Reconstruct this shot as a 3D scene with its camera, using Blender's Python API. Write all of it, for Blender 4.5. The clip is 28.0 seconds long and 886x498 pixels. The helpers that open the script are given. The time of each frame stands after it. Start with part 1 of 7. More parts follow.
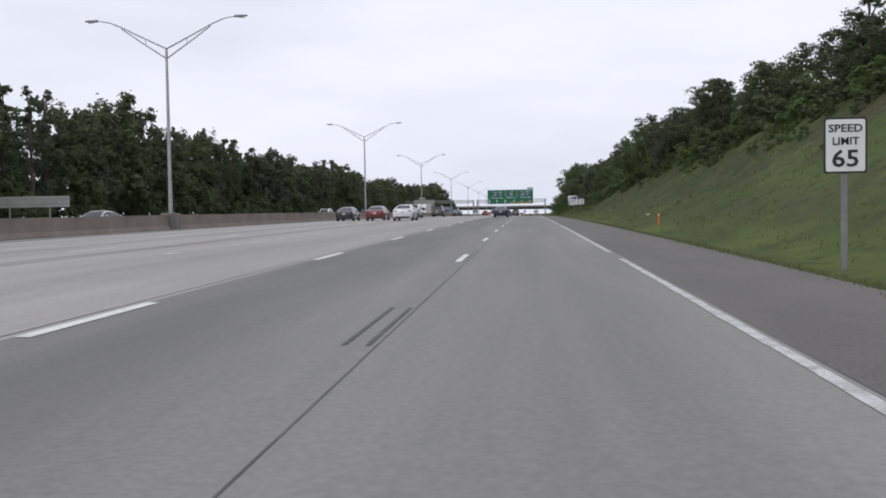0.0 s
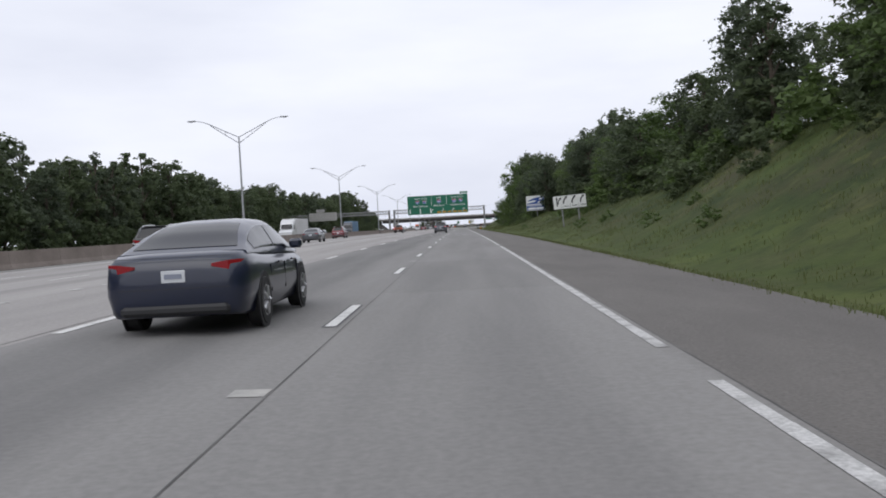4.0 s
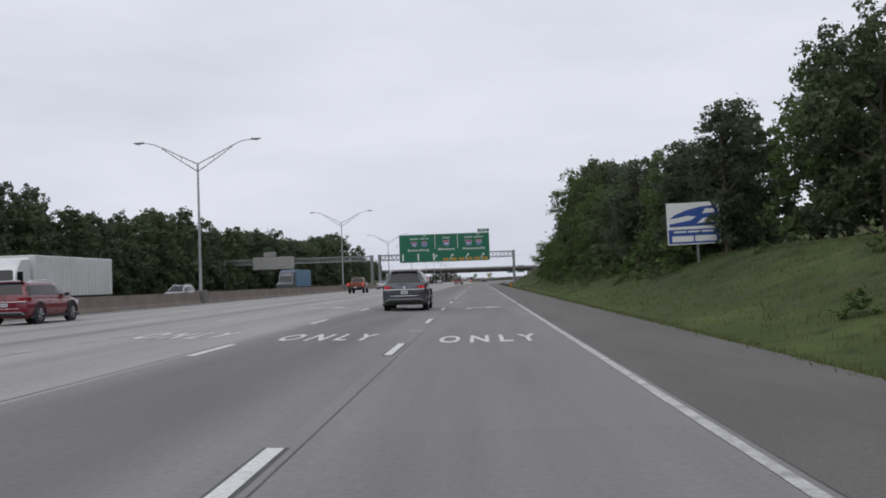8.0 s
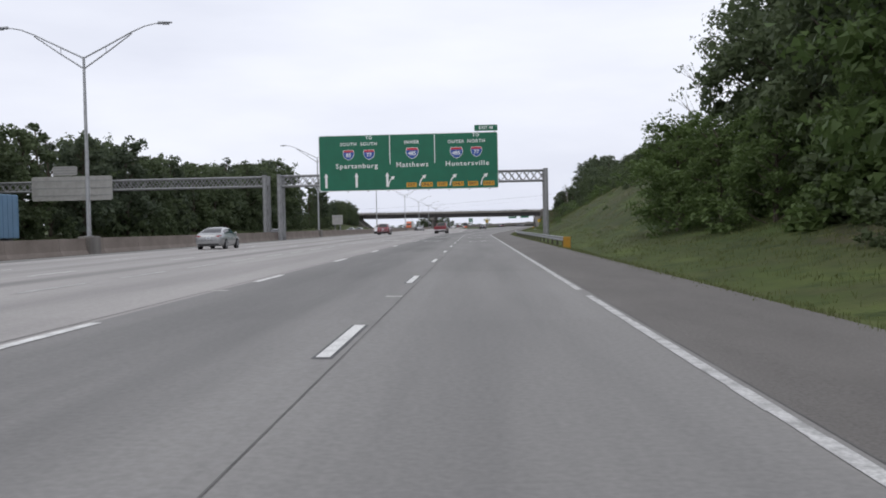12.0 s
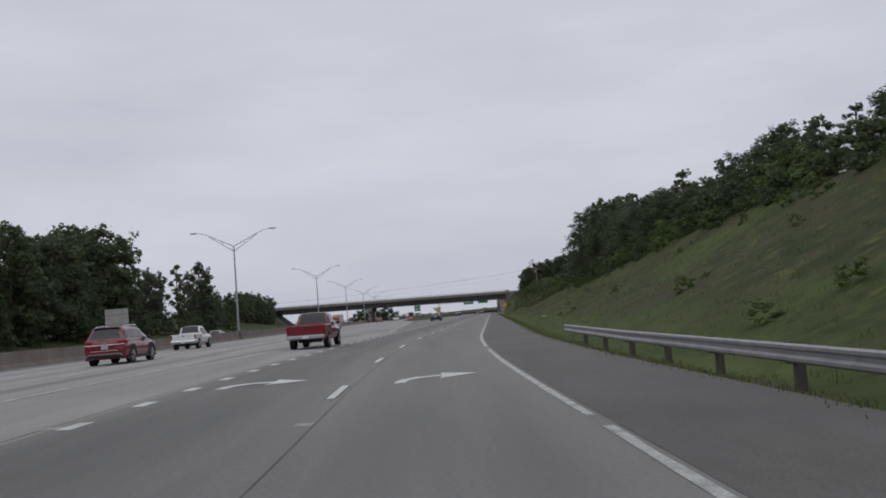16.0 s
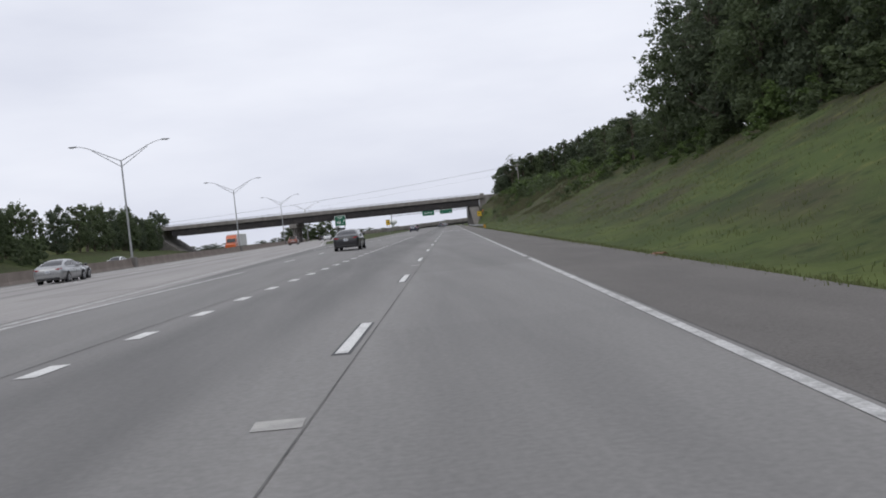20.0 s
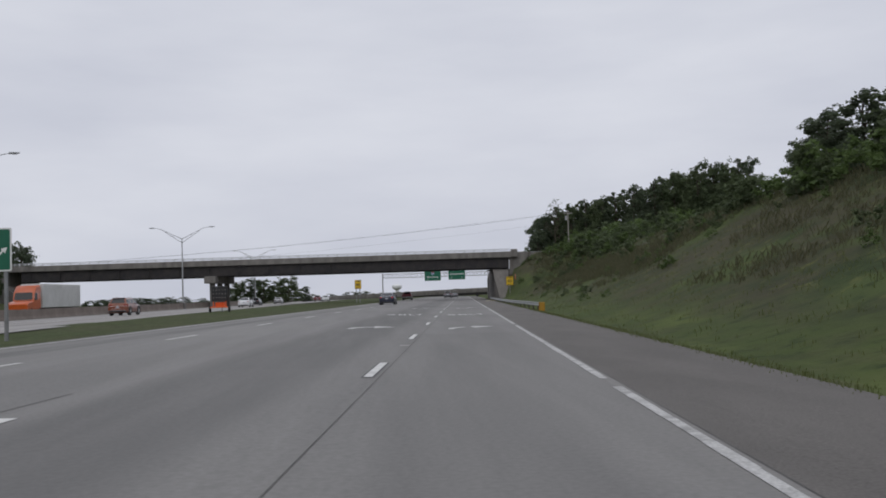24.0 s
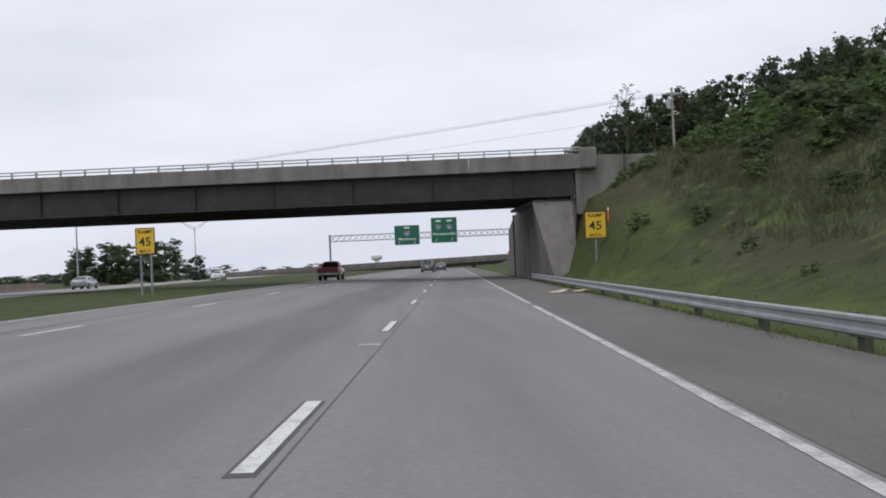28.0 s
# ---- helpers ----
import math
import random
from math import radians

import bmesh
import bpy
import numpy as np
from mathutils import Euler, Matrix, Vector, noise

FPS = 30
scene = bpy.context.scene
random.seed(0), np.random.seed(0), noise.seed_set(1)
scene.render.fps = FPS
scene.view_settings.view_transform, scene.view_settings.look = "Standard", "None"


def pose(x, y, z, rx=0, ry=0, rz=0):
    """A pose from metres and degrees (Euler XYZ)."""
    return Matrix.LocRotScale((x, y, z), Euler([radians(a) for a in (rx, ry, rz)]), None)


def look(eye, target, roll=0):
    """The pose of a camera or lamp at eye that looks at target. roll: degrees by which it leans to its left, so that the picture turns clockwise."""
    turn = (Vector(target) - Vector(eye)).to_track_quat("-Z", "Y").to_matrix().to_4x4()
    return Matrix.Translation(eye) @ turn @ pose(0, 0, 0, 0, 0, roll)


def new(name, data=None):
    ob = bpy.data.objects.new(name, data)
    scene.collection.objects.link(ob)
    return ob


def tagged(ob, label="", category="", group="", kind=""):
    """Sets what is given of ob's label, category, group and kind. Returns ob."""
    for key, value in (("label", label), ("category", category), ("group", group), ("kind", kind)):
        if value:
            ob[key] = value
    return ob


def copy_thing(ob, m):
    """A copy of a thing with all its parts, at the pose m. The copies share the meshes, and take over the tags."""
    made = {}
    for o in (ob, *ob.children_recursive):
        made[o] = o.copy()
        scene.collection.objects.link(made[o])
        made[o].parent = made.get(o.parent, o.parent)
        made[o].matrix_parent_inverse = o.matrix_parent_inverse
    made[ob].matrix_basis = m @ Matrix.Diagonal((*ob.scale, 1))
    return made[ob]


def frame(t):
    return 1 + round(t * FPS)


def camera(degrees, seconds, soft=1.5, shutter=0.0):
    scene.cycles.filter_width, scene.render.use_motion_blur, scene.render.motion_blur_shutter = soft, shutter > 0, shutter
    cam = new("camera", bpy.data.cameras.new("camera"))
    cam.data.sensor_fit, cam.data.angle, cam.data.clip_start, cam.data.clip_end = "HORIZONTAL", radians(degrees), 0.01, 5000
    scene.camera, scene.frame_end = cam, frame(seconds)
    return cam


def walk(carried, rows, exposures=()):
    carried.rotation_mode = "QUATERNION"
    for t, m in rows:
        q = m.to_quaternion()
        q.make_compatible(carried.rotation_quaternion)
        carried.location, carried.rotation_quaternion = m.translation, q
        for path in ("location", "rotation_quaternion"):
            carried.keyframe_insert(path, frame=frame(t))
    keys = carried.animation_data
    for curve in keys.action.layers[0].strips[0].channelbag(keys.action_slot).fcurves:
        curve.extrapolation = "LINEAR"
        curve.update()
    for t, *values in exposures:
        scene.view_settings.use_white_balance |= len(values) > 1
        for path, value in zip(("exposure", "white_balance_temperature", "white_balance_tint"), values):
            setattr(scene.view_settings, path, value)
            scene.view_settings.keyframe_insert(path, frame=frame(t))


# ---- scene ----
# ---- camera and drive ----
cam = camera(52.18, 28.0, soft=1.8)

# seconds, x, y, z, turn to the left, tilt up, roll (degrees)
DRIVE = [
    (0, -2.156, 0.000, -0.056, 5.342, -1.997, -0.928),
    (0.5, -2.065, 13.313, 0.131, 7.350, -0.779, -1.099),
    (1, -2.092, 26.318, 0.291, 8.247, -0.100, -2.158),
    (1.5, -2.121, 39.776, 0.438, 7.628, -0.775, -3.857),
    (2, -2.013, 53.247, 0.568, 2.751, -2.132, -4.507),
    (2.5, -2.052, 66.582, 0.709, 0.806, -1.809, -4.376),
    (3, -1.998, 79.745, 0.831, 1.232, -1.357, -3.596),
    (3.5, -1.889, 92.788, 0.927, 1.183, -1.773, -3.215),
    (5.5, -1.996, 145.230, 1.206, 1.672, 0.712, -2.897),
    (6, -2.015, 158.532, 1.238, 1.533, 0.505, -3.819),
    (6.5, -2.017, 171.511, 1.289, 1.035, 0.477, -3.379),
    (7, -1.981, 184.501, 1.322, 1.254, 0.633, -3.042),
    (7.5, -1.994, 197.726, 1.348, 1.690, 1.911, -2.605),
    (8, -1.997, 210.918, 1.370, 2.212, 1.995, -1.970),
    (8.5, -2.030, 224.123, 1.364, 2.588, 1.436, -1.666),
    (9, -2.069, 237.274, 1.358, 1.955, 1.359, -1.813),
    (9.5, -2.034, 250.648, 1.362, 2.525, 0.992, -2.353),
    (10, -2.081, 263.768, 1.367, 3.440, 0.682, -3.304),
    (10.5, -2.084, 276.825, 1.363, 2.859, 0.492, -3.333),
    (11, -2.148, 289.744, 1.360, 1.962, -0.374, -2.495),
    (11.5, -2.088, 302.797, 1.365, 1.658, -1.276, -1.671),
    (12, -2.109, 315.733, 1.371, 2.070, -1.443, -1.235),
    (12.5, -2.078, 328.583, 1.378, 2.929, -1.291, -1.144),
    (14.5, -2.093, 379.705, 1.390, 3.317, 1.826, -2.563),
    (15, -2.080, 392.488, 1.387, 1.450, 1.949, -3.173),
    (15.5, -2.045, 405.512, 1.379, -0.794, 3.164, -3.786),
    (16, -1.941, 418.580, 1.377, -1.466, 4.101, -4.364),
    (16.5, -1.730, 431.670, 1.380, -1.909, 5.016, -4.937),
    (17, -1.274, 444.674, 1.388, -2.346, 4.646, -5.412),
    (17.5, -1.038, 457.920, 1.372, -3.741, 2.358, -5.888),
    (18, -0.487, 470.899, 1.356, -4.313, 1.209, -5.803),
    (18.5, 0.220, 483.771, 1.360, -4.019, 2.540, -6.112),
    (19, 0.910, 496.535, 1.365, -4.114, 0.528, -6.330),
    (19.5, 1.874, 509.322, 1.356, -3.241, -0.866, -5.965),
    (20, 2.660, 522.217, 1.352, -3.584, -1.584, -5.973),
    (20.5, 3.619, 535.098, 1.362, -4.907, -1.528, -5.535),
    (21, 4.532, 548.150, 1.372, -5.998, -2.122, -4.369),
    (21.5, 5.539, 560.844, 1.365, -5.567, -0.797, -3.552),
    (22, 6.480, 573.755, 1.358, -4.645, 0.217, -2.960),
    (22.5, 7.626, 587.075, 1.365, -3.610, 0.571, -2.179),
    (24.5, 11.634, 640.321, 1.373, -2.801, 3.153, -1.632),
    (25, 12.645, 653.629, 1.379, -1.943, 2.558, -1.803),
    (25.5, 13.663, 666.902, 1.380, -2.146, 2.301, -1.825),
    (26, 14.579, 680.272, 1.384, -2.975, 1.826, -2.145),
    (26.5, 15.574, 693.770, 1.381, -3.476, 1.028, -2.670),
    (27, 16.495, 707.312, 1.379, -3.573, 1.113, -2.305),
    (27.5, 17.458, 720.531, 1.354, -3.341, 1.062, -3.104),
    (28, 18.387, 733.645, 1.334, -3.658, 0.923, -2.459),
]


def drive_rows():
    for t, x, y, z, yaw, tilt, roll in DRIVE:
        a, b = radians(yaw), radians(tilt)
        way = Vector((-math.sin(a) * math.cos(b), math.cos(a) * math.cos(b), math.sin(b)))
        yield t, look((x, y, z), Vector((x, y, z)) + way, roll)


EXPOSURES = [
    (0, 0.02), (2, 0.03), (3.5, 0.06), (6, -0.12), (8, -0.25), (9, -0.15), (10, -0.1), (11, -0.02), (12, 0.05), (15, -0.05), (15.6, -0.33), (16, -0.55), (17, -0.62),
    (18, -0.38), (19, -0.26), (20, -0.08), (21, -0.03), (22, -0.15), (24.5, -0.45), (25, -0.45), (26, -0.33), (27, -0.16), (28, -0.06),
]
walk(cam, list(drive_rows()), EXPOSURES)

# ---- sky and sun: an overcast day ----
world = bpy.data.worlds.new("overcast_sky")
scene.world = world
world.use_nodes = True
wn, wl = world.node_tree.nodes, world.node_tree.links
wn.clear()
sky = wn.new("ShaderNodeTexSky")
sky.sky_type = "NISHITA"
sky.sun_disc = False
sky.sun_elevation, sky.sun_rotation = radians(48), radians(200)
sky.air_density, sky.dust_density, sky.ozone_density = 1.0, 4.0, 1.0
grey = wn.new("ShaderNodeHueSaturation")
grey.inputs["Saturation"].default_value = 0.10
coord = wn.new("ShaderNodeTexCoord")
stretch = wn.new("ShaderNodeMapping")
stretch.inputs["Scale"].default_value = (1.0, 1.0, 4.0)
cloud = wn.new("ShaderNodeTexNoise")
cloud.inputs["Scale"].default_value = 2.2
cloud.inputs["Detail"].default_value = 6.0
cloud.inputs["Roughness"].default_value = 0.5
tone = wn.new("ShaderNodeValToRGB")
tone.color_ramp.elements[0].position, tone.color_ramp.elements[1].position = 0.33, 0.68
tone.color_ramp.elements[0].color = (7.95, 8.3, 9.6, 1)
tone.color_ramp.elements[1].color = (9.95, 10.25, 11.3, 1)
veil = wn.new("ShaderNodeMix")
veil.data_type = "RGBA"
veil.inputs["Factor"].default_value = 0.88
bg = wn.new("ShaderNodeBackground")
bg.inputs["Strength"].default_value = 0.1
wout = wn.new("ShaderNodeOutputWorld")
wl.new(sky.outputs["Color"], grey.inputs["Color"])
wl.new(coord.outputs["Generated"], stretch.inputs["Vector"])
wl.new(stretch.outputs["Vector"], cloud.inputs["Vector"])
wl.new(cloud.outputs["Fac"], tone.inputs["Fac"])
wl.new(grey.outputs["Color"], veil.inputs["A"])
wl.new(tone.outputs["Color"], veil.inputs["B"])
wl.new(veil.outputs["Result"], bg.inputs["Color"])
wl.new(bg.outputs["Background"], wout.inputs["Surface"])

sun_data = bpy.data.lights.new("sun", "SUN")
sun_data.energy, sun_data.angle, sun_data.color = 0.7, radians(60), (1.0, 0.98, 0.95)
sun = new("sun", sun_data)
sun.matrix_world = look((0, 0, 100), Vector((0, 0, 100)) - Vector((-0.25, -0.6, 0.85)))


# ---- materials ----
def material(name, base, rough=0.6, metal=0.0, second=None, scale=3.0, amount=0.5, grain=0.0, grain_scale=60.0, bump=0.0,
             bump_scale=40.0, spec=0.5, stretch_by=(1, 1, 1), vary=0.0, coat=0.0, low=0.38, high=0.66):
    """A surface whose base colour drifts to a second one in stains, with fine grain, relief and a change from piece to piece."""
    m = bpy.data.materials.new(name)
    m.use_nodes = True
    nt = m.node_tree
    n, l = nt.nodes, nt.links
    s = n["Principled BSDF"]
    s.inputs["Roughness"].default_value, s.inputs["Metallic"].default_value = rough, metal
    s.inputs["Specular IOR Level"].default_value = spec
    s.inputs["Coat Weight"].default_value = coat
    tc = n.new("ShaderNodeTexCoord")
    mp = n.new("ShaderNodeMapping")
    mp.inputs["Scale"].default_value = stretch_by
    l.new(tc.outputs["Object"], mp.inputs["Vector"])
    col = n.new("ShaderNodeRGB")
    col.outputs[0].default_value = (*base, 1)
    out = col.outputs[0]
    if second:
        nz = n.new("ShaderNodeTexNoise")
        nz.inputs["Scale"].default_value, nz.inputs["Detail"].default_value = scale, 6
        nz.inputs["Roughness"].default_value = 0.62
        l.new(mp.outputs["Vector"], nz.inputs["Vector"])
        rp = n.new("ShaderNodeMapRange")
        rp.inputs["From Min"].default_value, rp.inputs["From Max"].default_value = low, high
        rp.inputs["To Max"].default_value = amount
        l.new(nz.outputs["Fac"], rp.inputs["Value"])
        mx = n.new("ShaderNodeMix")
        mx.data_type = "RGBA"
        mx.inputs["B"].default_value = (*second, 1)
        l.new(rp.outputs["Result"], mx.inputs["Factor"])
        l.new(out, mx.inputs["A"])
        out = mx.outputs["Result"]
    if grain or vary:
        val = None
        if grain:
            gz = n.new("ShaderNodeTexNoise")
            gz.inputs["Scale"].default_value, gz.inputs["Detail"].default_value = grain_scale, 3
            l.new(tc.outputs["Object"], gz.inputs["Vector"])
            gr = n.new("ShaderNodeMapRange")
            gr.inputs["From Min"].default_value, gr.inputs["From Max"].default_value = 0.3, 0.7
            gr.inputs["To Min"].default_value, gr.inputs["To Max"].default_value = 1 - grain, 1 + grain
            l.new(gz.outputs["Fac"], gr.inputs["Value"])
            val = gr.outputs["Result"]
        if vary:
            oi = n.new("ShaderNodeObjectInfo")
            vr = n.new("ShaderNodeMapRange")
            vr.inputs["To Min"].default_value, vr.inputs["To Max"].default_value = 1 - vary, 1 + vary
            l.new(oi.outputs["Random"], vr.inputs["Value"])
            if val:
                mu = n.new("ShaderNodeMath")
                mu.operation = "MULTIPLY"
                l.new(val, mu.inputs[0])
                l.new(vr.outputs["Result"], mu.inputs[1])
                val = mu.outputs[0]
            else:
                val = vr.outputs["Result"]
        hs = n.new("ShaderNodeHueSaturation")
        l.new(val, hs.inputs["Value"])
        l.new(out, hs.inputs["Color"])
        out = hs.outputs["Color"]
    l.new(out, s.inputs["Base Color"])
    if bump:
        bz = n.new("ShaderNodeTexNoise")
        bz.inputs["Scale"].default_value, bz.inputs["Detail"].default_value = bump_scale, 5
        l.new(tc.outputs["Object"], bz.inputs["Vector"])
        bp = n.new("ShaderNodeBump")
        bp.inputs["Strength"].default_value, bp.inputs["Distance"].default_value = bump, 0.02
        l.new(bz.outputs["Fac"], bp.inputs["Height"])
        l.new(bp.outputs["Normal"], s.inputs["Normal"])
    return m


def leaf_material(name, a, b):
    """Leaves: two greens mixed leaf by leaf and tree by tree, a little light through them."""
    m = bpy.data.materials.new(name)
    m.use_nodes = True
    nt = m.node_tree
    n, l = nt.nodes, nt.links
    s = n["Principled BSDF"]
    s.inputs["Roughness"].default_value, s.inputs["Specular IOR Level"].default_value = 0.55, 0.25
    geo = n.new("ShaderNodeNewGeometry")
    oi = n.new("ShaderNodeObjectInfo")
    add = n.new("ShaderNodeMath")
    add.operation = "MULTIPLY_ADD"
    add.inputs[1].default_value, add.inputs[2].default_value = 0.55, 0.0
    l.new(geo.outputs["Random Per Island"], add.inputs[0])
    half = n.new("ShaderNodeMath")
    half.operation = "MULTIPLY"
    half.inputs[1].default_value = 0.45
    l.new(oi.outputs["Random"], half.inputs[0])
    l.new(half.outputs[0], add.inputs[2])
    mx = n.new("ShaderNodeMix")
    mx.data_type = "RGBA"
    mx.inputs["A"].default_value, mx.inputs["B"].default_value = (*a, 1), (*b, 1)
    l.new(add.outputs[0], mx.inputs["Factor"])
    l.new(mx.outputs["Result"], s.inputs["Base Color"])
    tr = n.new("ShaderNodeBsdfTranslucent")
    l.new(mx.outputs["Result"], tr.inputs["Color"])
    ms = n.new("ShaderNodeMixShader")
    ms.inputs["Fac"].default_value = 0.42
    l.new(s.outputs["BSDF"], ms.inputs[1])
    l.new(tr.outputs["BSDF"], ms.inputs[2])
    l.new(ms.outputs["Shader"], n["Material Output"].inputs["Surface"])
    return m


def glowing(name, colour, strength):
    m = material(name, colour, 0.3)
    s = m.node_tree.nodes["Principled BSDF"]
    s.inputs["Emission Color"].default_value, s.inputs["Emission Strength"].default_value = (*colour, 1), strength
    return m


def banded(m, centres, blur):
    """Wheel-track bands along the road: rubber and oil laid down in each lane, in metres across it."""
    nt = m.node_tree
    n, l = nt.nodes, nt.links
    s = n["Principled BSDF"]
    src = s.inputs["Base Color"].links[0].from_socket
    uv = n.new("ShaderNodeUVMap")
    sep = n.new("ShaderNodeSeparateXYZ")
    l.new(uv.outputs["UV"], sep.inputs[0])
    total = None
    for c, width, darken in centres:
        d = n.new("ShaderNodeMath")
        d.operation = "SUBTRACT"
        d.inputs[1].default_value = c
        l.new(sep.outputs["X"], d.inputs[0])
        a = n.new("ShaderNodeMath")
        a.operation = "ABSOLUTE"
        l.new(d.outputs[0], a.inputs[0])
        r = n.new("ShaderNodeMapRange")
        r.interpolation_type = "SMOOTHSTEP"
        r.inputs["From Min"].default_value, r.inputs["From Max"].default_value = width, width + blur
        r.inputs["To Min"].default_value, r.inputs["To Max"].default_value = darken, 0.0
        l.new(a.outputs[0], r.inputs["Value"])
        if total is None:
            total = r.outputs["Result"]
        else:
            p = n.new("ShaderNodeMath")
            l.new(total, p.inputs[0])
            l.new(r.outputs["Result"], p.inputs[1])
            total = p.outputs[0]
    # each poured slab has a tone of its own
    slab = n.new("ShaderNodeVectorMath")
    slab.operation = "DIVIDE"
    slab.inputs[1].default_value = (3.72, 13.7, 1.0)
    l.new(uv.outputs["UV"], slab.inputs[0])
    cell = n.new("ShaderNodeVectorMath")
    cell.operation = "FLOOR"
    l.new(slab.outputs["Vector"], cell.inputs[0])
    chance = n.new("ShaderNodeTexWhiteNoise")
    chance.noise_dimensions = "2D"
    l.new(cell.outputs["Vector"], chance.inputs["Vector"])
    shade = n.new("ShaderNodeMapRange")
    shade.inputs["To Min"].default_value, shade.inputs["To Max"].default_value = 0.96, 1.04
    l.new(chance.outputs["Value"], shade.inputs["Value"])
    toned = n.new("ShaderNodeHueSaturation")
    l.new(shade.outputs["Result"], toned.inputs["Value"])
    l.new(src, toned.inputs["Color"])
    src = toned.outputs["Color"]
    nz = n.new("ShaderNodeTexNoise")
    nz.inputs["Scale"].default_value, nz.inputs["Detail"].default_value = 0.35, 4
    tc = n.new("ShaderNodeTexCoord")
    mp = n.new("ShaderNodeMapping")
    mp.inputs["Scale"].default_value = (3, 0.25, 1)
    l.new(tc.outputs["Object"], mp.inputs["Vector"])
    l.new(mp.outputs["Vector"], nz.inputs["Vector"])
    k = n.new("ShaderNodeMath")
    k.operation = "MULTIPLY"
    l.new(total, k.inputs[0])
    k2 = n.new("ShaderNodeMapRange")
    k2.inputs["From Min"].default_value, k2.inputs["From Max"].default_value = 0.25, 0.75
    k2.inputs["To Min"].default_value, k2.inputs["To Max"].default_value = 0.5, 1.4
    l.new(nz.outputs["Fac"], k2.inputs["Value"])
    l.new(k2.outputs["Result"], k.inputs[1])
    mx = n.new("ShaderNodeMix")
    mx.data_type = "RGBA"
    mx.inputs["B"].default_value = (0.06, 0.06, 0.06, 1)
    l.new(k.outputs[0], mx.inputs["Factor"])
    l.new(src, mx.inputs["A"])
    l.new(mx.outputs["Result"], s.inputs["Base Color"])
    return m


GREY_CONCRETE = banded(material("grey_concrete", (0.207, 0.201, 0.193), 0.85, second=(0.252, 0.244, 0.233), scale=0.9, amount=0.85, grain=0.09, stretch_by=(1, 0.07, 1),
                       grain_scale=16, bump=0.14, bump_scale=90, spec=0.3), ((-1.85, 0.6, 0.12), (-5.9, 0.75, 0.32)), 1.0)
PALE_CONCRETE = banded(material("pale_concrete", (0.345, 0.328, 0.312), 0.85, second=(0.285, 0.272, 0.260), scale=0.8, amount=0.85, grain=0.10, stretch_by=(1, 0.07, 1),
                       grain_scale=16, bump=0.25, bump_scale=90, spec=0.3), ((-9.4, 0.4, 0.13), (-13.3, 0.12, 0.36), (-17.0, 0.3, 0.22), (-20.6, 0.3, 0.15)), 0.7)
ASPHALT = material("shoulder_asphalt", (0.143, 0.134, 0.125), 0.9, second=(0.181, 0.170, 0.158), scale=0.6, amount=0.8, grain=0.18, grain_scale=30,
                   bump=0.5, bump_scale=120, spec=0.25, stretch_by=(1, 0.3, 1))
OLD_ASPHALT = material("far_road_asphalt", (0.2, 0.195, 0.185), 0.9, second=(0.14, 0.138, 0.13), scale=0.3, amount=0.7, grain=0.1, grain_scale=20, spec=0.25)
PAINT = material("road_paint", (0.52, 0.515, 0.50), 0.75, second=(0.25, 0.245, 0.235), scale=2.6, amount=0.85, grain=0.22, grain_scale=28, low=0.44, high=0.66)
FRESH_PAINT = material("bright_road_paint", (0.66, 0.655, 0.63), 0.7, second=(0.38, 0.375, 0.36), scale=2.4, amount=0.75, grain=0.18, grain_scale=30, low=0.5, high=0.72)
BLACK_PAINT = material("contrast_paint", (0.06, 0.06, 0.062), 0.75, second=(0.12, 0.12, 0.12), scale=3, amount=0.7, grain=0.15)
JOINT = material("joint_filler", (0.085, 0.083, 0.08), 0.9, second=(0.17, 0.165, 0.155), scale=0.8, amount=0.8)
PATCH = material("pale_patch", (0.42, 0.41, 0.38), 0.85, second=(0.27, 0.26, 0.25), scale=4, amount=0.8, grain=0.1)
GRASS = material("grass", (0.058, 0.078, 0.027), 0.9, second=(0.080, 0.076, 0.042), scale=0.13, amount=0.8, grain=0.34, grain_scale=2.6, bump=1.0,
                 bump_scale=9, spec=0.1)


